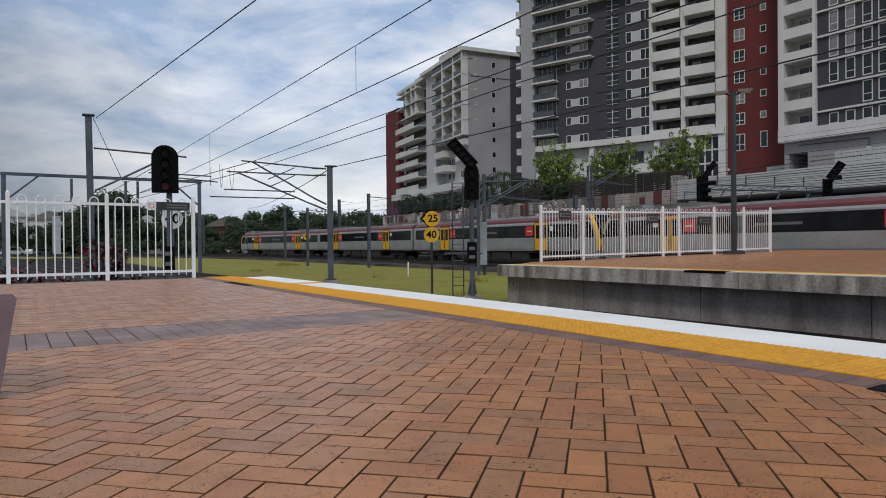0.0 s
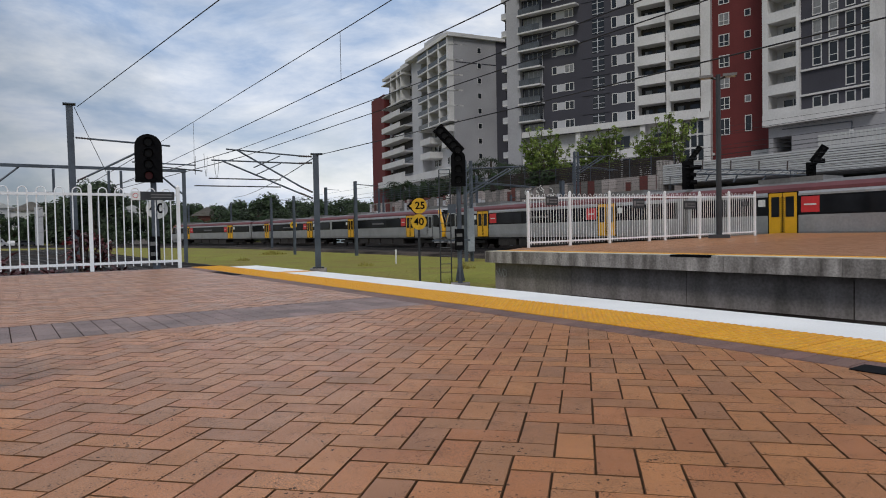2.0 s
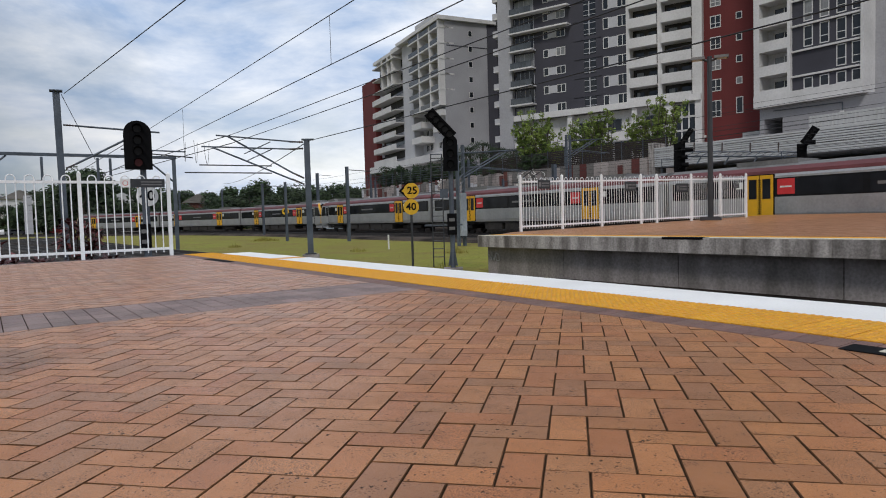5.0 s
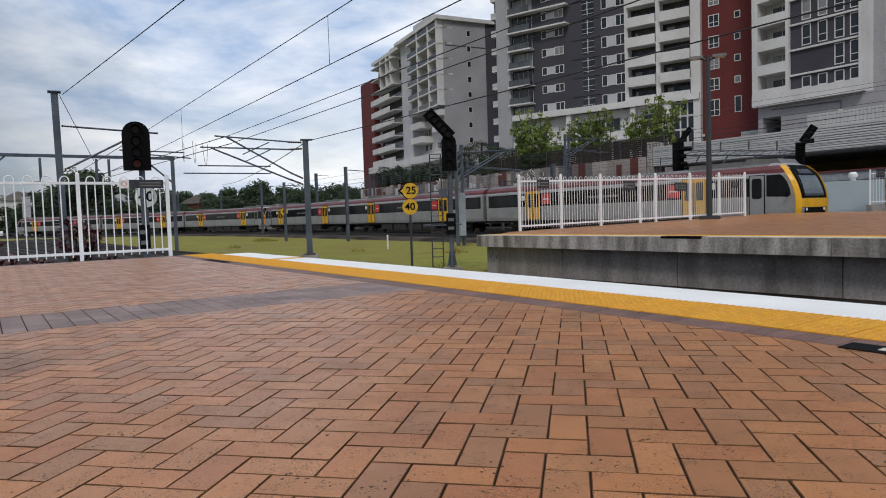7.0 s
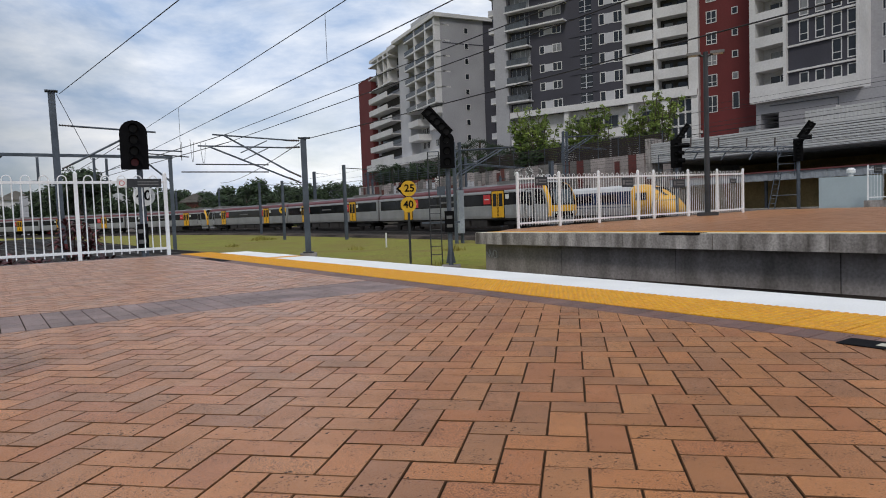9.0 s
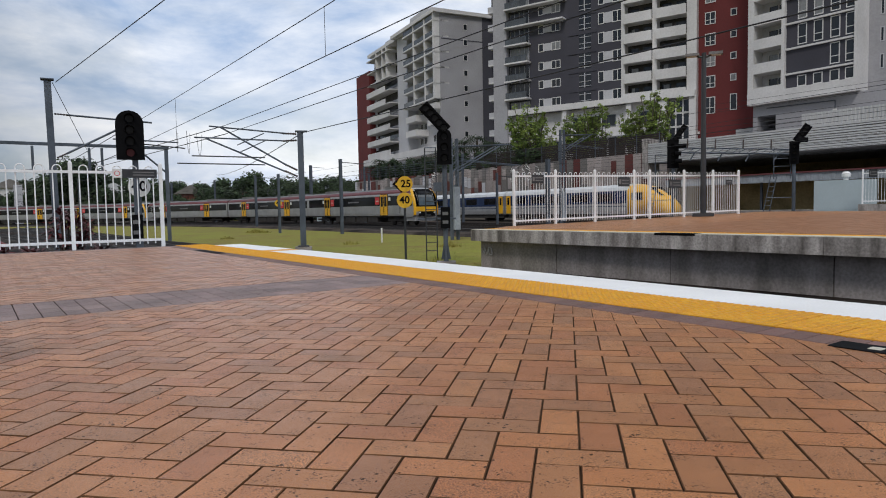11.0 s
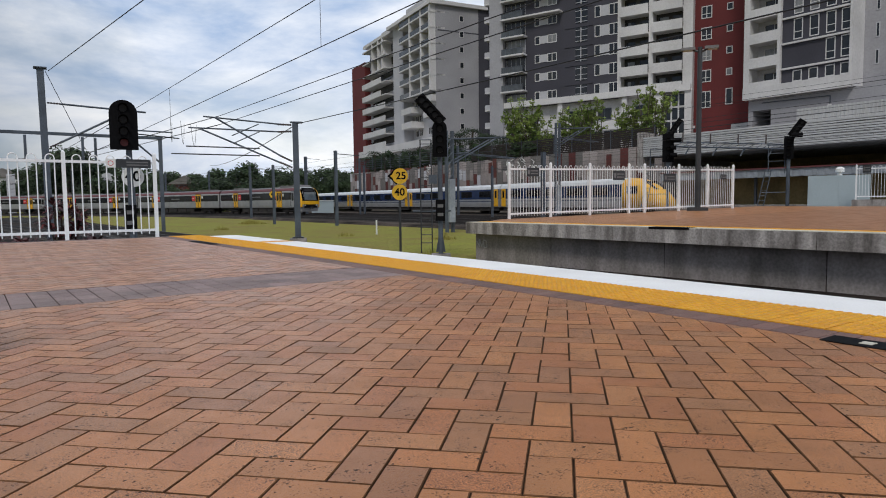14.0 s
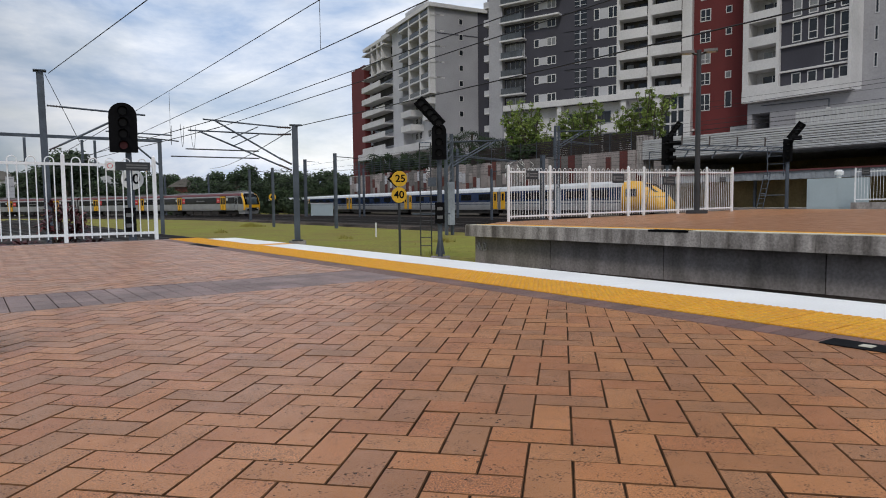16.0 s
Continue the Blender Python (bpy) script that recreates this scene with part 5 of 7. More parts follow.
def signal_head(parent, z0, w, hgt, lamps, lit=None, arch=True, m=None, hood=0.16):
    bm = B()
    if arch:
        outline = [(-w / 2, z0), (w / 2, z0)] + [(w / 2 * math.cos(q * math.pi / 10), z0 + hgt - w / 2 + w / 2 * math.sin(q * math.pi / 10)) for q in range(11)]
    else:
        outline = [(-w / 2, z0), (w / 2, z0), (w / 2, z0 + hgt), (-w / 2, z0 + hgt)]
    prism(bm, outline, "y", 0.0, 0.05)
    head = part("backboard", bm, BLACK, parent, "black signal backboard", m=m)
    part("lamp_case", soften(cube(-w * 0.3, w * 0.3, 0.05, 0.32, z0 + 0.06, z0 + hgt - 0.12), 0.03), BLACK, head)
    for i in range(lamps):
        z = z0 + hgt * (i + 0.62) / (lamps + 0.35)
        bm = rod(B(), (0, -0.012, z), (0, 0.01, z), 0.095, n=18)
        part("lens", bm, RED_LAMP if i == lit else LENS, head, "lit red lens" if i == lit else "dark lens")
        bm = B()
        prev = None
        for q in range(13):
            ang = math.pi * (-0.12 + 1.24 * q / 12)
            c, s = math.cos(ang), math.sin(ang)
            row = [bm.verts.new((0.125 * c, yy, z + 0.125 * s)) for yy in (0.0, -hood)] + [bm.verts.new((0.118 * c, yy, z + 0.118 * s)) for yy in (-hood, 0.0)]
            if prev:
                for k in range(4):
                    bm.faces.new((prev[k], prev[(k + 1) % 4], row[(k + 1) % 4], row[k]))
            prev = row
        part("hood", bm, BLACK, head)
    return head


def build_signals():
    s = thing("railway_signal", "black four-lamp railway signal showing red on a grey post", "railway signal", face(3.40, 18.5))
    part("post", rod(B(), (0.1, 0.16, -1.4), (0.1, 0.16, 2.2), 0.075, n=14), GALV, s, "galvanised tube post")
    signal_head(s, 2.07, 0.66, 1.26, 4, lit=0)
    part("identity_plate", cube(-0.08, 0.22, 0.03, 0.07, 0.0, 0.66), BLACK, s)
    for k in range(2):
        part("writing_bar", cube(-0.02, 0.16, 0.022, 0.03, 0.15 + 0.27 * k, 0.25 + 0.27 * k), TR_ROOF, s)
    # double signal with a tilted route indicator
    s = thing("railway_signal", "double-headed railway signal with a tilted black route indicator", "railway signal", face(12.1, 16.8))
    part("post", rod(B(), (0, 0.2, -1.0), (0, 0.2, 3.1), 0.078, n=14), GALV, s, "galvanised tube post")
    part("base_plate", soften(cube(-0.3, 0.3, -0.1, 0.5, -1.4, -1.0), 0.03), CONCRETE_DARK, s, "concrete footing")
    for q in range(4):
        bm = prism(B(), [(0.09, -0.93), (0.2, -0.93), (0.09, -0.45)], "y", -0.012, 0.012)
        part("gusset", bm, GALV, s, m=pose(0, 0.2, 0, 0, 0, 45 + 90 * q))
    signal_head(s, 2.05, 0.46, 1.12, 3)
    signal_head(s, 0.0, 0.36, 1.08, 5, arch=False, m=pose(0.08, 0, 3.1, 0, -42, 0), hood=0.1)
    part("bracket", rod(B(), (0, 0.2, 3.0), (0.0, 0.15, 3.25), 0.06), BLACK, s)
    plate = part("identity_plate", cube(-0.15, 0.15, 0.06, 0.09, 0.05, 0.72), BLACK, s)
    for k in range(2):
        part("writing_bar", cube(-0.09, 0.09, 0.052, 0.06, 0.2 + 0.27 * k, 0.3 + 0.27 * k), TR_ROOF, plate)
    part("junction_box", soften(cube(-0.36, -0.1, 0.1, 0.3, 1.22, 1.5), 0.02), GALV, s)
    # far pair behind the running line
    for x, y, zb, size in ((38.8, 27.4, 3.15, 1.2), (42.4, 21.1, 3.1, 0.9)):
        s = thing("railway_signal", "black railway signal with a tilted route indicator beyond the train line", "railway signal", face(x, y))
        part("post", rod(B(), (0, 0.2, -1.0), (0, 0.2, zb + 0.3), 0.11, n=12), GALV, s)
        signal_head(s, zb, 0.62 * size, 1.6 * size, 3, arch=False, hood=0.3)
        signal_head(s, 0.0, (0.3 if size > 1 else 0.55) * size, (1.0 if size > 1 else 1.35) * size, 5, arch=False, m=pose(0.1, 0, zb + 1.55 * size, 0, 35, 0), hood=0.12)
        for zl, reach in ((1.45, 0.85), (0.95, 0.5), (0.45, 0.55)) if size > 1 else ((1.45, 0.75),):
            part("side_lamp", rod(B(), (0.15, -0.3, zb + zl), (reach, -0.25, zb + zl), 0.15, n=10), BLACK, s)
        for u in (-1.15, -0.2):
            part("cage_post", rod(B(), (u, 0.3, zb - 0.9), (u, 0.3, zb + 0.95), 0.03, n=6), GALV, s, "grey access cage post")
        for k in range(4):
            part("cage_rail", rod(B(), (-1.15, 0.3, zb - 0.6 + 0.5 * k), (-0.2, 0.3, zb - 0.6 + 0.5 * k), 0.022, n=6), GALV, s)
        lad = B()
        for u in (-1.9, -1.55):
            rod(lad, (u, -0.2, -0.9), (u + 0.6, 0.2, 2.5), 0.03, n=6)
        for k in range(11):
            q = (k + 0.5) / 11
            rod(lad, (-1.9 + 0.6 * q, -0.2 + 0.4 * q, -0.9 + 3.4 * q), (-1.55 + 0.6 * q, -0.2 + 0.4 * q, -0.9 + 3.4 * q), 0.02, n=6)
        rod(lad, (-1.5, 0.0, 1.0), (0.0, 0.2, 1.0), 0.03, n=6)
        part("ladder", lad, GALV, s, "leaning steel ladder")


build_signals()


def digits(text, size, mat, parent, x, z, y):
    cu = bpy.data.curves.new("number", "FONT")
    cu.body, cu.size, cu.extrude, cu.align_x, cu.align_y, cu.offset = text, size, 0.004, "CENTER", "CENTER", size * 0.02
    cu.materials.append(mat)
    ob = new("number", cu)
    ob.parent = parent
    ob.matrix_basis = pose(x, y, z, 90, 0, 0)
    return ob


def disc(r, y0=-0.012, y1=0.012, n=32):
    return rod(B(), (0, y0, 0), (0, y1, 0), r, n=n)


def build_speed_signs():
    s = thing("speed_sign", "yellow round speed signs reading 25 and 40 on a pole", "speed sign", face(11.8, 18.7))
    part("pole", rod(B(), (0, 0.04, -1.4), (0, 0.04, 1.75), 0.042, n=10), DARK_STEEL, s)
    d = part("disc", disc(0.26), SIGN_YELLOW, s, "yellow disc", m=pose(0, 0, 0.98))
    digits("40", 0.34, BLACK, d, 0, 0, -0.016)
    d = part("disc", disc(0.26), SIGN_YELLOW, s, "yellow disc", m=pose(0.02, 0, 1.52))
    digits("25", 0.34, BLACK, d, 0.03, 0, -0.016)
    bm = prism(B(), [(-0.42, 0.0), (-0.1, 0.3), (-0.1, -0.3)], "y", 0.014, 0.03)
    part("arrow_board", bm, BLACK, d, "black arrow board")
    bm = prism(B(), [(-0.33, 0.0), (-0.2, 0.1), (-0.2, -0.1)], "y", -0.004, 0.012)
    part("arrow", bm, SIGN_YELLOW, d)
    s = thing("speed_sign", "white round speed sign reading 40 behind the end fence", "speed sign", face(3.74, 19.4))
    part("pole", rod(B(), (0, 0.05, -1.4), (0, 0.05, 1.75), 0.05, n=10), GALV, s)
    d = part("disc", disc(0.28), SIGN_WHITE, s, "white disc", m=pose(0, 0, 1.42))
    digits("40", 0.38, BLACK, d, 0, 0, -0.016)
    s = thing("speed_sign", "small yellow speed sign reading 40 beside the running line", "speed sign", face(24.5, 62.0))
    part("pole", rod(B(), (0, 0.05, -1.4), (0, 0.05, 1.5), 0.05, n=8), GALV, s)
    d = part("disc", disc(0.34), SIGN_YELLOW, s, m=pose(0, 0, 1.55))
    digits("40", 0.42, BLACK, d, 0, 0, -0.016)
    # ladder by the double signal
    lad = thing("signal_ladder", "dark steel access ladder with a caged top beside the signal", "ladder", face(13.7, 19.9))
    for u in (-0.2, 0.2):
        part("stile", rod(B(), (u, 0, -1.4), (u, 0, 2.9), 0.025, n=6), DARK_STEEL, lad)
    for k in range(13):
        part("rung", shared(("rung",), lambda: rod(B(), (-0.2, 0, 0), (0.2, 0, 0), 0.016, n=6), DARK_STEEL), DARK_STEEL, lad, m=pose(0, 0, -0.85 + 0.3 * k))
    frame_bm = B()
    for p, q in (((-0.2, 0, 2.9), (0.2, 0, 2.9)), ((-0.2, 0.5, 1.6), (-0.2, 0.5, 2.9)), ((0.2, 0.5, 1.6), (0.2, 0.5, 2.9)), ((-0.2, 0, 2.9), (-0.2, 0.5, 2.9)), ((0.2, 0, 2.9), (0.2, 0.5, 2.9)), ((-0.2, 0, 2.2), (-0.2, 0.5, 2.2)), ((0.2, 0, 2.2), (0.2, 0.5, 2.2))):
        rod(frame_bm, p, q, 0.02, n=6)
    part("cage", frame_bm, GALV, lad)
    part("landing", cube(-0.5, 0.9, 0.0, 0.6, 0.28, 0.34), GALV, lad)


build_speed_signs()


# ---- overhead line ----
def h_section(z0, z1, w=0.3, t=0.03):
    bm = cube(-w / 2, w / 2, -w / 2, -w / 2 + t, z0, z1)
    box(bm, -w / 2, w / 2, w / 2 - t, w / 2, z0, z1)
    box(bm, -t / 2, t / 2, -w / 2 + t, w / 2 - t, z0, z1)
    return bm


def insulator(bm_parent, a, b):
    a, b = Vector(a), Vector(b)
    bm = B()
    w = (b - a).normalized()
    s = w.cross(Vector((0.0, 1.0, 0.0))).normalized()
    t = w.cross(s)
    prev = None
    for k in range(19):
        r = (0.026, 0.052, 0.036)[k % 3]
        ring = [bm.verts.new(a.lerp(b, k / 18) + r * (math.cos(q * 0.6283) * s + math.sin(q * 0.6283) * t)) for q in range(10)]
        if prev:
            for q in range(10):
                bm.faces.new((prev[q], prev[(q + 1) % 10], ring[(q + 1) % 10], ring[q]))
        prev = ring
    return part("insulator", bm, INSULATOR, bm_parent)


def build_masts():
    m = thing("overhead_line_mast", "grey steel mast with two cantilever arms on a concrete footing", "overhead line mast", pose(11.72, 26.9, 0, 0, 0, -23))
    part("column", h_section(-0.8, 4.1, 0.25), GALV, m, "rolled steel column")
    part("base_plate", soften(cube(-0.24, 0.24, -0.24, 0.24, -0.86, -0.8), 0.01), DARK_STEEL, m, "bolted steel base plate")
    part("footing", soften(cube(-0.36, 0.36, -0.36, 0.36, -1.45, -0.86), 0.05), CONCRETE_DARK, m)
    part("cap", cube(-0.22, 0.3, -0.15, 0.15, 4.1, 4.15), GALV, m)
    for yy, tip, z_tip, z_top, z_low in ((-0.3, -3.7, 4.28, 4.0, 2.55), (0.45, -4.4, 3.9, 3.76, 2.3)):
        arm = B()
        rod(arm, (-0.6, yy, z_top), (tip, yy, z_tip), 0.032)
        rod(arm, (-0.6, yy, z_low + 0.1), (tip + 0.45, yy, z_tip - 0.04), 0.036)
        rod(arm, (-1.5, yy, z_top), (-2.6, yy, z_low + 0.95), 0.022)
        part("cantilever", arm, GALV, m, "tubular cantilever arm")
        insulator(m, (-0.16, yy * 0.4, z_top), (-0.75, yy, z_top))
        insulator(m, (-0.16, yy * 0.4, z_low - 0.1), (-0.7, yy, z_low + 0.16))
        arm = rod(B(), (-1.3 + 0.5 * tip * 0.1, yy - 0.1, z_low + 0.42), (tip - 0.7, yy - 0.1, z_low + 0.5), 0.026)
        part("registration_arm", arm, DARK_STEEL, m)
    # tall mast on the other side
    m = thing("overhead_line_mast", "tall grey steel mast with a cantilever over the platform track", "overhead line mast", pose(3.24, 35.9, 0, 0, -0.6, -5))
    part("column", h_section(-1.4, 7.0, 0.3), GALV, m, "rolled steel column")
    part("cap", cube(-0.27, 0.27, -0.25, 0.25, 7.0, 7.05), GALV, m)
    arm = B()
    rod(arm, (0.7, 0, 5.42), (4.4, 0, 5.2), 0.045)
    rod(arm, (0.6, 0, 3.6), (3.0, 0, 4.9), 0.05)
    rod(arm, (2.6, 0, 4.35), (5.6, 0, 4.25), 0.035)
    part("cantilever", arm, GALV, m)
    insulator(m, (0.2, 0, 5.45), (0.9, 0, 5.41))
    insulator(m, (0.2, 0, 3.4), (0.8, 0, 3.7))
    part("registration_arm", rod(B(), (3.0, -0.1, 4.2), (5.9, -0.1, 3.95), 0.03), DARK_STEEL, m)
    part("stay_wire", rod(B(), (0.2, 0, 6.9), (1.5, 1.0, 3.9), 0.015, n=5), WIRE, m)
    # portal over the sidings
    p = thing("overhead_line_portal", "grey steel portal beam over the sidings with drop posts", "overhead line portal", pose(10.6, 46.0, 0))
    part("leg", h_section(-1.4, 4.95, 0.24), GALV, p, m=pose(0, 0, 0, 0, 0, -13))
    part("leg", h_section(-1.4, 4.95, 0.24), GALV, p, m=pose(-10.95, 0, 0))
    part("beam", cube(-11.1, 0.15, -0.1, 0.1, 4.9, 5.08), GALV, p)
    part("brace", rod(B(), (-1.75, 0, 4.9), (-0.1, 0, 3.45), 0.06, n=6), GALV, p)
    part("brace", rod(B(), (-9.25, 0, 4.9), (-10.85, 0, 3.45), 0.06, n=6), GALV, p)
    for u in (-7.5, -4.5, -3.8):
        d = part("drop_post", cube(u - 0.07, u + 0.07, -0.07, 0.07, 3.35, 4.85), GALV, p)
        part("drop_arm", rod(B(), (u, 0, 3.45), (u - 1.4, 0, 3.35), 0.04, n=6), DARK_STEEL, d)
    # plain poles along the running line
    for x, y, top, w in ((22.6, 57.0, 4.1, 0.2), (24.73, 48.9, 4.9, 0.22), (39.94, 88.4, 7.3, 0.36), (44.3, 79.2, 5.6, 0.22), (28.24, 78.6, 5.2, 0.25), (46.2, 60.6, 7.0, 0.22), (39.5, 133.0, 7.2, 0.3), (42.4, 77.0, 6.4, 0.2), (41.0, 48.4, 4.0, 0.18), (38.5, 39.0, 4.6, 0.3), (14.0, 118.0, 6.5, 0.35), (33, 140, 7, 0.35)):
        m = thing("line_pole", "slim grey steel pole beside the running line", "line pole", pose(x, y, 0))
        part("column", h_section(-1.4, top, w), GALV, m)
        part("bracket", rod(B(), (0, 0, top - 0.25), (2.2, 0, top - 0.35), 0.035, n=6), DARK_STEEL, m)
    # lattice mast with truss boom
    for x, y, zt in ((23.9, 32.2, 4.9), (43.66, 42.4, 7.6)):
        m = thing("lattice_mast", "grey lattice mast with a cantilever boom", "overhead line mast", pose(x, y, 0))
        for su in (-0.22, 0.22):
            part("chord", cube(su - 0.05, su + 0.05, -0.12, 0.12, -1.4, zt), GALV, m)
        lac = B()
        k = -0.8
        while k < zt - 0.5:
            rod(lac, (-0.22, -0.1, k), (0.22, -0.1, k + 0.45), 0.025, n=4)
            k += 0.45
        tagged(part("lacing", lac, GALV, m), kind="stuff")
        for dy in (-0.3, 0.3):
            for a, b, q in (((0, dy, zt - 0.5), (4.2, dy, zt - 0.2), 0.04), ((0, dy, zt - 2.0), (3.4, dy, zt - 0.35), 0.045), ((0.5, dy, zt - 1.3), (5.2, dy, zt - 1.5), 0.035)):
                part("boom_tube", rod(B(), a, b, q, n=6), GALV, m)
        part("cable_case", soften(cube(-0.2, 0.2, -0.3, -0.12, -0.6, min(zt, 2.0)), 0.02), CANOPY, m, "blue-grey cable casing")
    # truss boom reaching over the rear tracks
    t = thing("overhead_boom", "grey truss boom carrying insulators over the rear tracks", "overhead line boom", pose(39.9, 28.2, 4.3, 0, 2, -37.9))
    L = 8.3
    for zz, yy in ((0, 0.15), (0, -0.15), (0.32, 0)):
        part("chord", rod(B(), (0, yy, zz), (L, yy, zz), 0.045, n=6), GALV, t)
    lac = B()
    for k in range(16):
        rod(lac, (k * 0.5, 0.15 if k % 2 else -0.15, 0), (k * 0.5 + 0.5, 0, 0.32), 0.02, n=4)
    part("lacing", lac, GALV, t)
    for k in range(4):
        part("insulator_post", rod(B(), (1.0 + k * 1.9, 0, 0.3), (1.0 + k * 1.9, 0, 0.95), 0.05, n=8), INSULATOR, t)
        part("drop_bracket", rod(B(), (1.5 + k * 1.9, 0, 0.0), (1.2 + k * 1.9, 0, -0.55), 0.05, n=6), GALV, t)


build_masts()


def wire(name, a, b, sag=0.0, r=0.012, label="dark overhead wire above the tracks"):
    cu = bpy.data.curves.new(name, "CURVE")
    cu.dimensions, cu.bevel_depth, cu.bevel_resolution = "3D", r, 1
    sp = cu.splines.new("POLY")
    n = 16
    sp.points.add(n)
    a, b = Vector(a), Vector(b)
    for i in range(n + 1):
        q = i / n
        p = a.lerp(b, q)
        sp.points[i].co = (p.x, p.y, p.z - sag * 4 * q * (1 - q), 1)
    cu.materials.append(WIRE)
    return tagged(new(name, cu), label, "overhead wire", "overhead wires")


def build_wires():
    # platform track: catenary, contact wire, droppers
    wire("catenary_wire", (6.2, 35.9, 4.78), (6.2, -22, 5.2), 0.03, 0.0095)
    wire("contact_wire", (6.2, 35.9, 3.74), (6.2, -22, 4.15), 0.0, 0.0095)
    for y in (32.0, 25.2, 12.8, 5):
        top = 4.76 + 0.0073 * (35.9 - y)
        wire("dropper_wire", (6.2, y, top - 1.02), (6.2, y, top - 0.02), 0, 0.006, "thin dropper wire between two overhead wires")
    wire("feeder_wire", (3.5, 35.9, 6.93), (9.6, -30, 7.0), 0.03, 0.016)
    # over the second row of cantilevers
    for x, z in ((8.8, 4.32), (8.85, 3.98)):
        wire("catenary_wire", (x, 28.0, z), (x + 0.3, -25, z + 0.25), 0.03, 0.011)
        wire("contact_wire", (x, 28.0, z), (5.5, 120, z + 1.2), 0.05, 0.018)
    wire("catenary_wire", (6.2, 35.9, 4.78), (6.0, 120, 5.2), 0.2, 0.018)
    wire("contact_wire", (6.2, 35.9, 3.74), (6.0, 120, 4.0), 0.0, 0.018)
    wire("feeder_wire", (11.72, 26.9, 4.05), (13.2, -25, 4.3), 0.1, 0.016)
    wire("feeder_wire", (11.8, 27.0, 4.05), (30.0, 100.0, 6.4), 0.5, 0.02)
    for dx, z in ((0.6, 4.2), (0.9, 5.3), (5.4, 4.2), (5.6, 5.4), (10.2, 4.4), (-3.6, 4.2), (-3.6, 5.3), (17, 4.6), (17, 5.6), (22, 4.6)):
        pts = [on_line(s, 1.2 + dx)[0] for s in (-20, 20, 55, 90, 130, 175)]
        for p, q in zip(pts, pts[1:]):
            wire("contact_wire" if z < 5 else "catenary_wire", (p.x, p.y, z), (q.x, q.y, z), 0.12 if z > 5 else 0.0, 0.011)
    for z in (9.8, 11.5, 12.4):
        wire("feeder_wire", (72, -20, z + 0.6), (72, 46, z), 0.4, 0.016)
    for x, z in ((52, 7.0), (53.5, 7.9)):
        wire("feeder_wire", (x, -30, z), (x + 8, 100, z + 1.0), 0.5, 0.014)
    # slack loops hanging by the cantilever ends
    for k in range(3):
        wire("slack_wire", (7.0 + 0.4 * k, 28.5, 4.2 - 0.1 * k), (7.3 + 0.5 * k, 29.5, 4.1), 0.9, 0.008, "slack hanging wire loop")


build_wires()


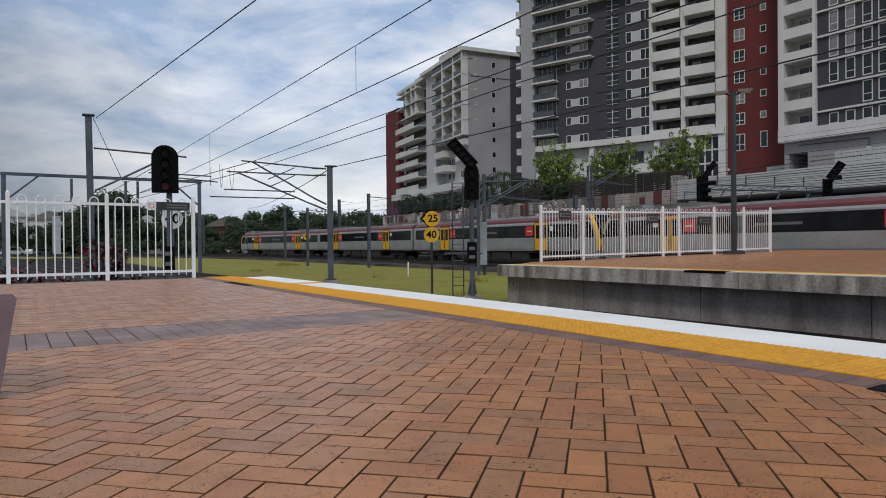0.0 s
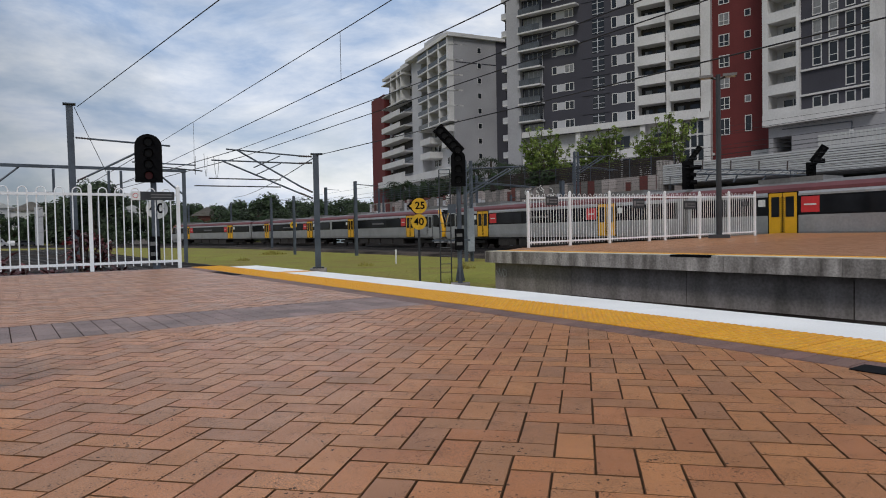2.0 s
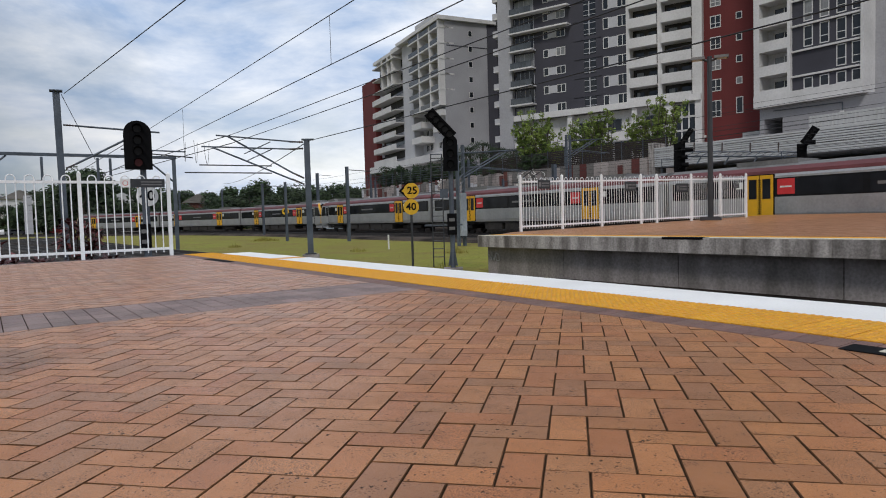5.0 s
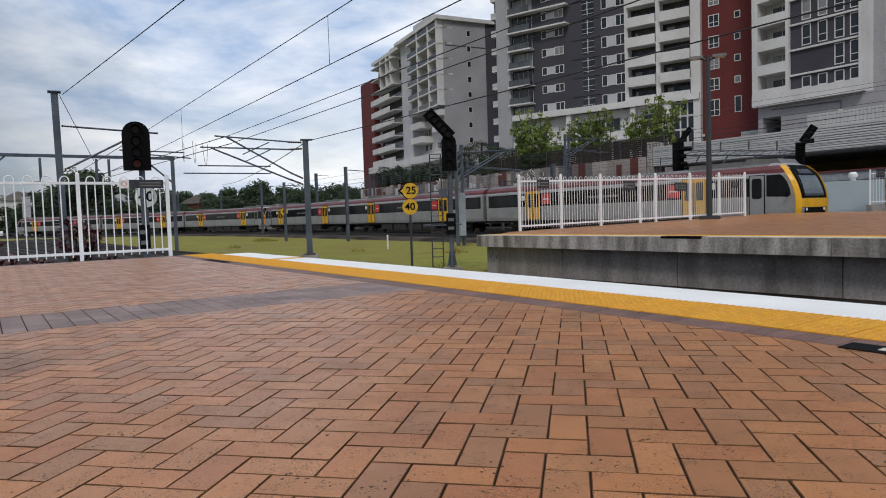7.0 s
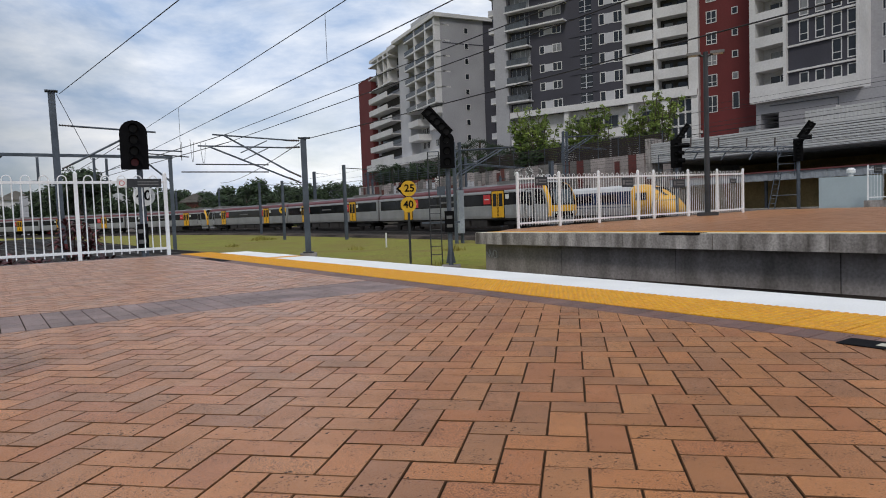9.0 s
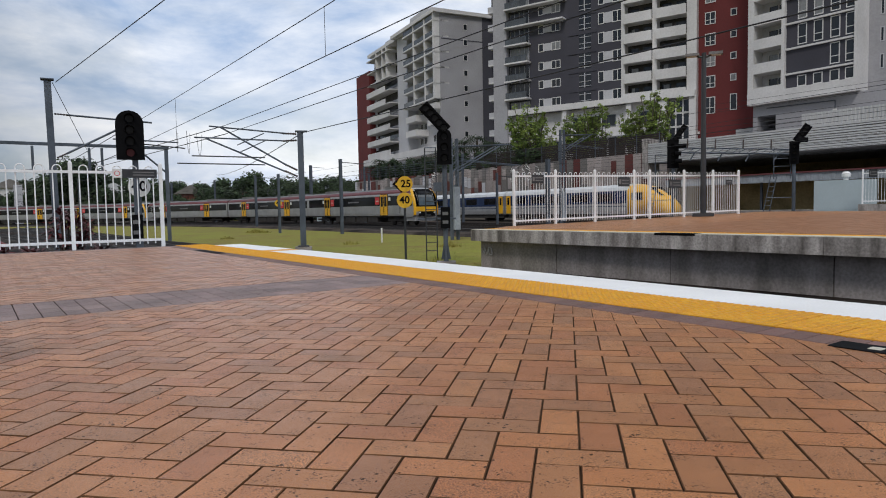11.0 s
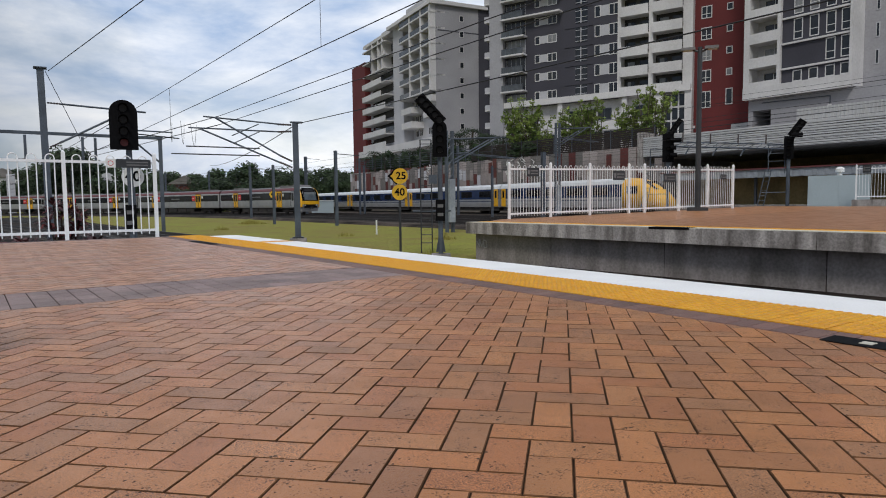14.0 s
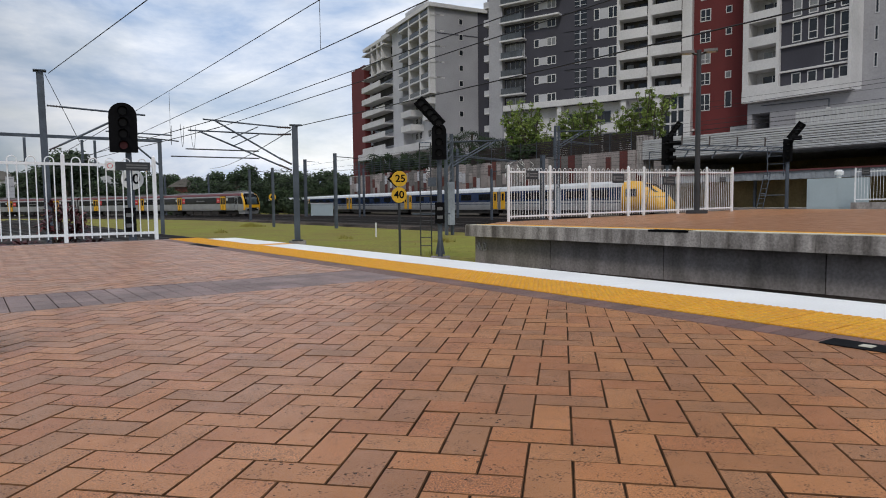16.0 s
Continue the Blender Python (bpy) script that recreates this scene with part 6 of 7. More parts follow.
# ---- platform furniture and small lineside things ----
def build_furniture():
    lamp = thing("platform_lamp", "dark grey platform lamp post with two flat lamp heads", "lamp post", face(24.95, 16.15, 0.15))
    part("base", soften(cube(-0.42, 0.42, -0.25, 0.25, 0.0, 0.14), 0.02), DARK_STEEL, lamp)
    part("post", rod(B(), (0, 0, 0.1), (0, 0, 6.75), 0.115, 0.095, n=14), DARK_STEEL, lamp)
    for s in (-1, 1):
        arm = part("arm", rod(B(), (0, 0, 6.55), (s * 0.35, 0, 6.68), 0.05, n=8), DARK_STEEL, lamp)
        hd = cube(*sorted((s * 0.18, s * 0.72)), -0.16, 0.16, 6.64, 6.75)
        head = part("lamp_head", soften(hd, 0.06, 2), TR_ROOF, lamp, "flat grey lamp head")
        part("lamp_glass", cube(*sorted((s * 0.28, s * 0.66)), -0.11, 0.11, 6.62, 6.64), SIGN_WHITE, head)
    bench = thing("platform_bench", "mauve-grey painted metal platform bench", "bench", pose(0.0, 3.5, 0, 0, 0, 0))
    part("seat", soften(cube(-2.0, -0.06, 0.0, 0.42, 0.40, 0.44), 0.015, 2), PURPLE_GREY, bench)
    part("end_frame", soften(prism(B(), [(-0.17, 0.0), (-0.05, 0.0), (-0.03, 0.13), (0.006, 0.37), (0.018, 0.43), (0.0, 0.452), (-0.12, 0.452)], "y", -0.06, 0.0), 0.018, 2), PURPLE_GREY, bench)
    part("leg", soften(cube(-1.9, -1.84, 0.02, 0.4, 0, 0.398), 0.01), PURPLE_GREY, bench)
    part("leg", soften(cube(-0.17, -0.11, 0.34, 0.4, 0, 0.398), 0.01), PURPLE_GREY, bench)
    box_c = thing("equipment_cabinet", "pale grey steel equipment cabinet with a mushroom vent", "cabinet", face(42.0, 18.3, 0.1))
    part("body", soften(cube(-1.25, 1.95, 0, 1.6, 0, 1.85), 0.02), CABINET, box_c)
    vent = part("vent", rod(B(), (0.4, 0.7, 1.85), (0.4, 0.7, 2.1), 0.14, n=14), SIGN_WHITE, box_c)
    part("vent_cap", rod(rod(B(), (0.4, 0.7, 2.05), (0.4, 0.7, 2.25), 0.24, 0.25, n=16), (0.4, 0.7, 2.25), (0.4, 0.7, 2.36), 0.25, 0.14, n=16), SIGN_WHITE, vent, "white mushroom cap")
    part("door", cube(-1.15, 0.3, -0.02, 0, 0.1, 1.75), CABINET, box_c)
    part("door", cube(0.36, 1.85, -0.02, 0, 0.1, 1.75), CABINET, box_c)
    plinth = thing("concrete_plinth", "low concrete plinth under the white fence", "plinth", pose(41.3, 14.8, 0.1, 0, 0, 0))
    part("block", soften(cube(-0.5, 0.6, -2.2, 1.9, 0, 0.4), 0.02), CONCRETE, plinth)
    hut = thing("relay_hut", "white relay hut beside the far tracks", "relay hut", face(45.8, 94.9, -1.06))
    part("body", cube(-1.9, 1.5, 0, 3, 0, 2.05), CABINET, hut)
    part("roof", cube(-1.98, 1.58, -0.1, 3.1, 2.05, 2.15), B_WHITE, hut)
    part("door", cube(-0.6, 0.4, -0.03, 0, 0.1, 1.9), CABINET, hut)
    # floor plates with yellow writing, and drain covers
    for x0, y0, y1, bars in ((3.135, 0.45, 1.4, True), (3.2, 10.8, 12.1, False)):
        pl = thing("floor_plate", "black floor plate with yellow writing at the tactile strip", "floor sign", pose(x0, y0, 0.0))
        part("plate", cube(0, 0.155, 0, y1 - y0, 0, 0.005), BLACK, pl)
        if bars:
            yy = 0.06
            for wd in (0.09, 0.03, 0.08, 0.08, 0.03, 0.1, 0.07, 0.09):
                part("writing_bar", cube(0.045, 0.105, yy, yy + wd * 0.6, 0.005, 0.007), CREAM_LINE, pl)
                yy += wd + 0.03
    for y0 in (8.7, 2.0, -6):
        pl = thing("floor_plate", "black plate set in the island platform edge", "floor sign", pose(P2_X(y0), y0, 0.0, 0, 0, 1.9))
        part("plate", cube(0.0, 0.3, 0, 1.05, -0.008, 0.004), BLACK, pl)
        part("face", cube(-0.008, 0.0, 0, 1.05, -0.045, 0.0), BLACK, pl)
    post = thing("marker_post", "short white lineside marker post in the grass", "marker post", pose(19.5, 33.5, -1.22))
    part("stake", cube(-0.035, 0.035, -0.035, 0.035, 0, 0.85), SIGN_WHITE, post)
    gr = thing("graffiti_tag", "pale sprayed tag on the island platform wall", "graffiti", pose(P2_X(16.3) + 0.3, 16.3, 0, 0, 0, 1.9))
    g = bent(B(), [(0, 0.02, -0.62), (0, -0.12, -0.78), (0, -0.12, -0.55), (0, -0.22, -0.8), (0, -0.32, -0.56), (0, -0.45, -0.6), (0, -0.47, -0.78), (0, -0.33, -0.8), (0, -0.3, -0.58)], 0.016, 5)
    part("stroke", g, TR_GREY, gr)


build_furniture()


# ---- plants and distance ----
def leaf_cloud(seed, clumps, leaves, leaf, spread, mat, name="crown"):
    """Many small bent leaf cards in clumps; clumps: (x, y, z, radius)."""
    r = random.Random(seed)
    verts, faces = [], []
    for cx, cy, cz, cr in clumps:
        for _ in range(leaves):
            d = Vector((r.gauss(0, 1), r.gauss(0, 1), r.gauss(0, 0.8)))
            d = d.normalized() * cr * (0.45 + 0.6 * r.random() ** 0.6)
            p = Vector((cx, cy, cz)) + d
            n = (d.normalized() + Vector((r.uniform(-spread, spread), r.uniform(-spread, spread), r.uniform(-0.2, spread)))).normalized()
            u = n.cross(Vector((r.random() - 0.5, r.random() - 0.5, 1))).normalized()
            v = n.cross(u)
            s = leaf * r.uniform(0.6, 1.35)
            k = len(verts)
            verts += [p - u * s - v * s * 0.25, p + n * s * 0.15 - v * s * 0.6, p + u * s, p + n * s * 0.2 + v * s * 0.55]
            faces.append((k, k + 1, k + 2, k + 3))
    me = bpy.data.meshes.new(name)
    me.from_pydata([tuple(v) for v in verts], [], faces)
    me.materials.append(mat)
    return me


def tree_kind(seed, height, radius, leaf, mat, n_clumps=26, leaves=70):
    r = random.Random(seed)
    trunk = B()
    rod(trunk, (0, 0, -0.3), (0.1, 0.05, height * 0.45), height * 0.028, height * 0.018, n=8)
    clumps = []
    for _ in range(n_clumps):
        a = r.random() * 2 * math.pi
        q = r.random() ** 0.5
        z = height * (0.14 + 0.78 * r.random())
        fall = 1 - abs((z / height) - 0.45) * 1.15
        rr = radius * q * max(0.25, fall)
        c = (rr * math.cos(a), rr * math.sin(a), z, radius * r.uniform(0.2, 0.36))
        clumps.append(c)
        if r.random() < 0.5:
            rod(trunk, (0.05, 0.03, height * r.uniform(0.25, 0.45)), (c[0] * 0.85, c[1] * 0.85, c[2]), height * 0.01, height * 0.003, n=5)
    return mesh_of("trunk", trunk, BARK), leaf_cloud(seed, clumps, leaves, leaf, 0.7, mat)


def plant(name, kind, m, label, group, category="tree"):
    t = thing(name, label, category, m, group)
    part("trunk", kind[0], BARK, t)
    part("crown", kind[1], LEAF_DARK, t)
    return t


def scaled(x, y, z, s, turn):
    return Matrix.Translation((x, y, z)) @ Matrix.Rotation(turn, 4, "Z") @ Matrix.Scale(s, 4)


def build_plants():
    r = random.Random(21)
    kinds = [tree_kind(31 + i, 9.0, 4.6, 0.34, LEAF_FAR if i % 2 else LEAF_DARK, 30, 90) for i in range(4)]
    low_bush = []
    for i in range(2):
        q = random.Random(91 + i)
        spots = [(q.uniform(-1.8, 1.8), q.uniform(-1.5, 1.5), q.uniform(0.4, 2.4), q.uniform(0.7, 1.1)) for _ in range(14)]
        low_bush.append((mesh_of("trunk", rod(B(), (0, 0, -0.2), (0, 0, 1.4), 0.1, 0.05, n=6), BARK), leaf_cloud(91 + i, spots, 80, 0.22, 0.7, LEAF_FAR)))
    # woods closing the view along the tracks
    n = 0
    for row, (depth, step, low, high) in enumerate(((150, 4.2, 0.6, 0.85), (175, 4.6, 0.75, 1.08), (215, 5.4, 0.95, 1.35))):
        u = -215.0
        while u < 12:
            d = depth + r.uniform(-9, 9)
            lat = u * depth / 150
            x, y = 0.809 * lat + 0.5878 * d, -0.5878 * lat + 0.809 * d
            if y < 95 or x < line_x(y) + 16:
                u += step
                continue
            plant("tree", kinds[n % 4], scaled(x, y, -1.25, r.uniform(low, high) * (1.0 if x < 0.05 * y else 1.4 if x < 0.19 * y else 1.0), r.random() * 6.3), "dark green broad-leaved tree beyond the railway yard", "woods beyond the yard")
            n += 1
            u += step * r.uniform(0.7, 1.4)
    for i in range(46):
        lat = -205 + i * 5.6 + r.uniform(-1.5, 1.5)
        d = 285 + r.uniform(-12, 12)
        plant("tree", kinds[i % 4], scaled(0.809 * lat + 0.5878 * d, -0.5878 * lat + 0.809 * d, -1.3, r.uniform(1.45, 1.95), r.random() * 6.3), "tall dark tree at the back of the woods", "woods beyond the yard")
    for i in range(44):
        lat = -120 + i * 3.1 + r.uniform(-1, 1)
        d = 142 + r.uniform(-5, 5)
        x, y = 0.809 * lat + 0.5878 * d, -0.5878 * lat + 0.809 * d
        if x > line_x(y) + 14:
            plant("shrub", low_bush[i % 2], scaled(x, y, -1.25, r.uniform(0.8, 1.3), r.random() * 6.3), "dense green bush at the edge of the yard", "bushes along the yard", "shrub")
    # one taller pine-like tree and a big one behind the sidings
    plant("tree", kinds[1], scaled(20.8, 186, -1.25, 1.75, 0.4), "tall dark tree standing above the sidings", "woods beyond the yard")
    plant("tree", kinds[2], scaled(55.0, 160, -1.25, 1.3, 1.4), "tall dark tree standing above the woods", "woods beyond the yard")
    # shrubs under the pale block
    shrub = [tree_kind(61 + i, 4.5, 3.0, 0.22, LEAF_DARK, 24, 90) for i in range(2)]
    for i in range(12):
        y = 86 + i * 2.8 + r.uniform(-1, 1)
        x = 67.2 + r.uniform(0, 2)
        plant("shrub", shrub[i % 2], scaled(x, y, 6.6, r.uniform(0.55, 0.9), r.random() * 6.3), "dense dark shrub on the podium edge", "podium shrubs", "shrub")
    for i in range(6):
        plant("shrub", shrub[i % 2], scaled(65.5 + r.random() * 2, 69 + i * 2.6, 6.6, r.uniform(0.5, 0.7), r.random() * 6.3), "dark shrub behind the louvre fence", "podium shrubs", "shrub")
    # bamboo clumps
    def bamboo(seed, height):
        q = random.Random(seed)
        stems = B()
        clumps = []
        for _ in range(16):
            a = q.random() * 6.28
            b = Vector((q.uniform(-0.9, 0.9), q.uniform(-0.7, 0.7), 0))
            t = b + Vector((1.15 * math.cos(a), 1.15 * math.sin(a), height * q.uniform(0.7, 1.0)))
            mid = b.lerp(t, 0.6) + Vector((0, 0, height * 0.08))
            bent(stems, [b, mid, t], 0.035, 5)
            for f in (0.35, 0.5, 0.65, 0.8, 0.9, 1.0):
                p = b.lerp(t, f)
                if q.random() < 0.85:
                    clumps.append((p.x + q.uniform(-0.35, 0.35), p.y + q.uniform(-0.35, 0.35), p.z, q.uniform(0.16, 0.42)))
        return mesh_of("stem_clump", stems, BARK), leaf_cloud(seed, clumps, 32, 0.12, 1.2, LEAF_BRIGHT)
    kinds_b = [bamboo(71 + i, 5.6) for i in range(3)]
    for i, (px, py, s, dz) in enumerate(((67, 73.6, 0.95, 0), (67, 71.8, 1.38, 0), (67.2, 69.9, 1.1, 0), (67, 67.4, 0.6, 0), (67, 63.4, 1.0, 0), (67.2, 61.2, 0.9, 0), (67, 59.2, 1.12, 0), (67.2, 53.6, 0.85, 0), (67.4, 51.6, 0.95, 0), (67.4, 49.8, 1.15, 0))):
        t = thing("bamboo", "bright green bamboo clump on the podium terrace", "bamboo", scaled(px, py, 6.7 + dz, s * 1.12, i * 1.3), "podium bamboo")
        part("stem_clump", kinds_b[i % 3][0], BARK, t)
        part("foliage", kinds_b[i % 3][1], LEAF_BRIGHT, t)
    # palms by the grey side wall
    def palm(seed, height):
        q = random.Random(seed)
        trunk = rod(B(), (0, 0, 0), (0.2, 0.1, height), 0.16, 0.11, n=8)
        verts, faces = [], []
        for f in range(26):
            a = q.random() * 6.283
            lift = q.uniform(-0.2, 1.0)
            prev = None
            for k in range(9):
                s = k / 8
                rad = 2.3 * s
                z = height + lift * 1.6 * s - 2.3 * s * s
                for j in range(2):
                    sg = 1 if j else -1
                    base = Vector((rad * math.cos(a), rad * math.sin(a), z))
                    side = Vector((-math.sin(a), math.cos(a), -0.55)) if sg > 0 else Vector((math.sin(a), -math.cos(a), -0.55))
                    w = 0.55 * math.sin(math.pi * min(0.95, s + 0.12))
                    kk = len(verts)
                    ahead = Vector((math.cos(a), math.sin(a), -0.3)) * 0.1
                    verts.extend([base, base + ahead, base + side * w + ahead * 2.5])
                    faces.append((kk, kk + 1, kk + 2))
        me = bpy.data.meshes.new("fronds")
        me.from_pydata([tuple(v) for v in verts], [], faces)
        me.materials.append(LEAF_DARK)
        return mesh_of("trunk", trunk, BARK), me
    pk = [palm(81, 4.2), palm(82, 3.4)]
    for i, (x, y, s) in enumerate(((65.0, 86, 1.1), (66.5, 83.6, 1.25), (67.5, 81.0, 1.2), (68, 78.5, 1.1), (64, 90, 1.0), (63.5, 97, 0.7), (64.5, 101, 0.65), (64.8, 93, 0.95), (66, 88.5, 1.2), (65.6, 91.2, 1.05), (66.4, 75.5, 1.0), (67, 72.5, 0.9), (65.2, 95.2, 0.8), (63.8, 99, 0.6), (67.5, 84.8, 1.5), (68.5, 82, 1.45), (62.6, 104, 0.8), (62.2, 107, 0.75), (62.4, 110, 0.7), (63.4, 105.5, 1.0), (63.0, 108.5, 0.95), (64.6, 98, 1.0), (62.2, 112.5, 0.7), (64.9, 89, 1.3), (66.3, 86.5, 1.35))):
        t = thing("palm", "dark green palm on the podium edge", "palm tree", scaled(x * 1.055, y * 1.055, 6.6, s, i * 2.1), "podium palms")
        part("trunk", pk[i % 2][0], BARK, t)
        part("fronds", pk[i % 2][1], LEAF_DARK, t)
    # red-leaved plants behind the end fence
    def red_plant(seed, height):
        q = random.Random(seed)
        stem, verts, faces = B(), [], []
        for c in range(5):
            top = Vector((q.uniform(-0.4, 0.4), q.uniform(-0.3, 0.3), height * q.uniform(0.45, 0.8)))
            bent(stem, [(top.x * 0.3, top.y * 0.3, 0), tuple(top * 0.6), tuple(top)], 0.025, 5)
            for _ in range(34):
                a, lift = q.random() * 6.28, q.uniform(-0.1, 1.0)
                out = Vector((math.cos(a), math.sin(a), lift)).normalized() * q.uniform(0.35, 0.6)
                side = Vector((-math.sin(a), math.cos(a), 0)) * 0.055
                base = top - Vector((0, 0, q.random() * 0.35))
                mid, tip = base + out * 0.55, base + out - Vector((0, 0, 0.12))
                k = len(verts)
                verts.extend([base, mid - side, tip, mid + side])
                faces.append((k, k + 1, k + 2, k + 3))
        me = bpy.data.meshes.new("leaves")
        me.from_pydata([tuple(v) for v in verts], [], faces)
        me.materials.append(LEAF_RED)
        return mesh_of("stem", stem, BARK), me
    for i, (x, y, hgt) in enumerate(((2.2, 22.0, 2.6), (2.55, 22.4, 2.3), (1.6, 21.2, 1.3), (0.3, 18.6, 1.9), (-0.1, 18.2, 1.6), (3.0, 21.6, 1.2))):
        stem, leaves = red_plant(40 + i, hgt)
        t = thing("red_leaf_plant", "maroon strap-leaved shrub behind the end fence", "shrub", pose(x, y, -1.26), "red plants by the fence")
        part("stem", stem, BARK, t)
        part("leaves", leaves, LEAF_RED, t)
    solid("ballast_apron", cube(-6, 5.2, 17.7, 33, -1.3, -1.205), OILY, "brown ballast behind the end fence", "ballast")
    # heaps of gravel beyond the yard
    for x, y, w in ((24.4, 170, 3.4), (27.5, 172, 2.8), (30.2, 171, 3.0)):
        bm = bmesh.new()
        bmesh.ops.create_icosphere(bm, subdivisions=3, radius=1.0)
        for v in bm.verts:
            d = math.hypot(v.co.x, v.co.y)
            v.co.z = max(0.0, 1.0 - d) * 2.0 * (1 + 0.12 * math.sin(7 * v.co.x + 5 * v.co.y)) if v.co.z > 0 else -0.1
            v.co.x *= w
            v.co.y *= 2.2
        t = thing("gravel_heap", "heap of pale grey gravel beside the yard", "gravel heap", pose(x, y, -1.25), "gravel heaps")
        part("mound", bm, PANEL_GREY, t)
    # grass tufts in the open strip
    verts, faces = [], []
    g = random.Random(5)
    for _ in range(5000):
        y = 15 + 50 * g.random() ** 1.3
        hi = line_x(y) - 6.9
        x = g.uniform(8.6, hi)
        hgt = g.uniform(0.008, 0.025)
        a = g.random() * 6.28
        w = 0.035
        lean = g.uniform(0.1, 0.16)
        k = len(verts)
        verts.extend([(x - w * math.cos(a), y - w * math.sin(a), -1.225), (x + w * math.cos(a), y + w * math.sin(a), -1.225), (x - lean * math.sin(a), y + lean * math.cos(a), -1.22 + hgt)])
        faces.append((k, k + 1, k + 2))
    # a few rank clumps
    for cx, cy, rad, count in ((21.6, 60.0, 1.3, 420), (22.6, 63.2, 0.9, 240), (19.3, 26.5, 0.7, 160), (17.2, 33.0, 0.5, 90), (12.6, 18.0, 0.5, 120), (15.0, 48.0, 0.6, 90)):
        for _ in range(count):
            a, d = g.random() * 6.28, rad * g.random() ** 0.7
            x, y = cx + d * math.cos(a), cy + d * math.sin(a)
            hgt, w, b = g.uniform(0.1, 0.42) * (1.15 - d / rad * 0.7), 0.022, g.random() * 6.28
            k = len(verts)
            verts.extend([(x - w * math.cos(b), y - w * math.sin(b), -1.225), (x + w * math.cos(b), y + w * math.sin(b), -1.225), (x - 0.4 * hgt * math.sin(b), y + 0.4 * hgt * math.cos(b), -1.22 + hgt)])
            faces.append((k, k + 1, k + 2))
    me = bpy.data.meshes.new("grass_blades")
    me.from_pydata(verts, [], faces)
    me.materials.append(BLADE)
    tagged(new("grass_blades", me), "short yellow-green grass blades in the strip by the tracks", "grass", kind="stuff")
    # far houses and a low bank
    def house(x, y, z, w, hgt, mat, roof_mat, label):
        t = thing("house", label, "house", face(x, y, z), "houses behind the woods")
        part("wall", cube(-w / 2, w / 2, 0, 8, 0, hgt), mat, t)
        part("roof", prism(B(), [(-w / 2 - 0.5, hgt), (w / 2 + 0.5, hgt), (0.3, hgt + 2.6), (-0.3, hgt + 2.6)], "y", -0.5, 8.5), roof_mat, t)
        for u in (-w / 4, w / 4):
            f = part("window", cube(u - 0.7, u + 0.7, -0.06, 0.0, hgt * 0.45, hgt * 0.45 + 1.4), B_WHITE, t)
            part("pane", cube(u - 0.6, u + 0.6, -0.08, -0.06, hgt * 0.45 + 0.1, hgt * 0.45 + 1.3), B_GLASS, f)
    house(66, 182, 0, 12, 5.5, PANEL_GREY, PANEL_RED, "house with a rust-red roof among the trees")
    house(54, 206, 0.5, 9, 6.2, PANEL_RED, PANEL_GREY, "brick house among the trees")
    house(29.5, 184, 1.6, 11, 4.6, B_WHITE, LOUVRE, "white hall with a pale roof behind the sidings")
    house(-1.0, 232, 4.5, 13, 5.4, B_LIGHT, LOUVRE, "pale grey house with a light metal roof behind the car park")
    house(9.5, 228, 3.0, 10, 6.0, B_WHITE, PANEL_GREY, "white two-storey house behind the car park")
    kiosk = thing("equipment_tower", "tall pale grey equipment housing behind the running line", "equipment housing", face(9.0, 181.5, -1.25))
    part("body", soften(cube(-0.85, 0.85, 0, 1.7, 0, 9.4), 0.03), B_LIGHT, kiosk)
    for k in range(4):
        part("panel_joint", cube(-0.86, 0.86, -0.02, 0.0, 1.8 * k + 1.6, 1.8 * k + 1.68), B_GREY, kiosk)
    solid("car_park", prism(B(), [(-4, 182), (22, 171), (47, 161), (58, 176), (30, 196), (-4, 206)], "z", -1.3, -1.1), ASPHALT, "grey asphalt car park beyond the running line", "car park")
    paints = [material("car_paint_" + n, c, 0.3, vary=0.05, grain=5, stain=0.5, bump=0) for n, c in (("white", (0.7, 0.7, 0.7)), ("silver", (0.4, 0.41, 0.42)), ("charcoal", (0.05, 0.052, 0.058)), ("red", (0.3, 0.03, 0.03)))]
    shade_names = ("white", "silver grey", "charcoal", "red")

    def parked_car(x, y, turn, k, tall):
        t = thing("parked_car", shade_names[k] + (" van" if tall else " hatchback") + " parked beyond the railway", "car", pose(x, y, -1.1, 0, 0, turn), "parked cars")
        up = 0.55 if tall else 0.0
        part("body", soften(prism(B(), [(-2.1, 0.3), (2.1, 0.3), (2.15, 0.75), (1.2, 0.92 + up * 0.3), (-2.1, 0.95 + up * 0.3)], "y", -0.87, 0.87), 0.06), paints[k], t)
        part("cabin", soften(prism(B(), [(-1.95, 0.9), (1.25, 0.9), (0.5, 1.42 + up), (-1.6, 1.45 + up)], "y", -0.76, 0.76), 0.06), paints[k], t)
        for sd in (-1, 1):
            part("side_window", prism(B(), [(-1.6, 0.98 + up * 0.3), (0.95, 0.98 + up * 0.3), (0.4, 1.36 + up), (-1.45, 1.36 + up)], "y", *sorted((sd * 0.74, sd * 0.775))), TR_PANE, t)
            for wx in (-1.3, 1.3):
                part("wheel", rod(B(), (wx, sd * 0.68, 0.31), (wx, sd * 0.89, 0.31), 0.31, n=14), BLACK, t)
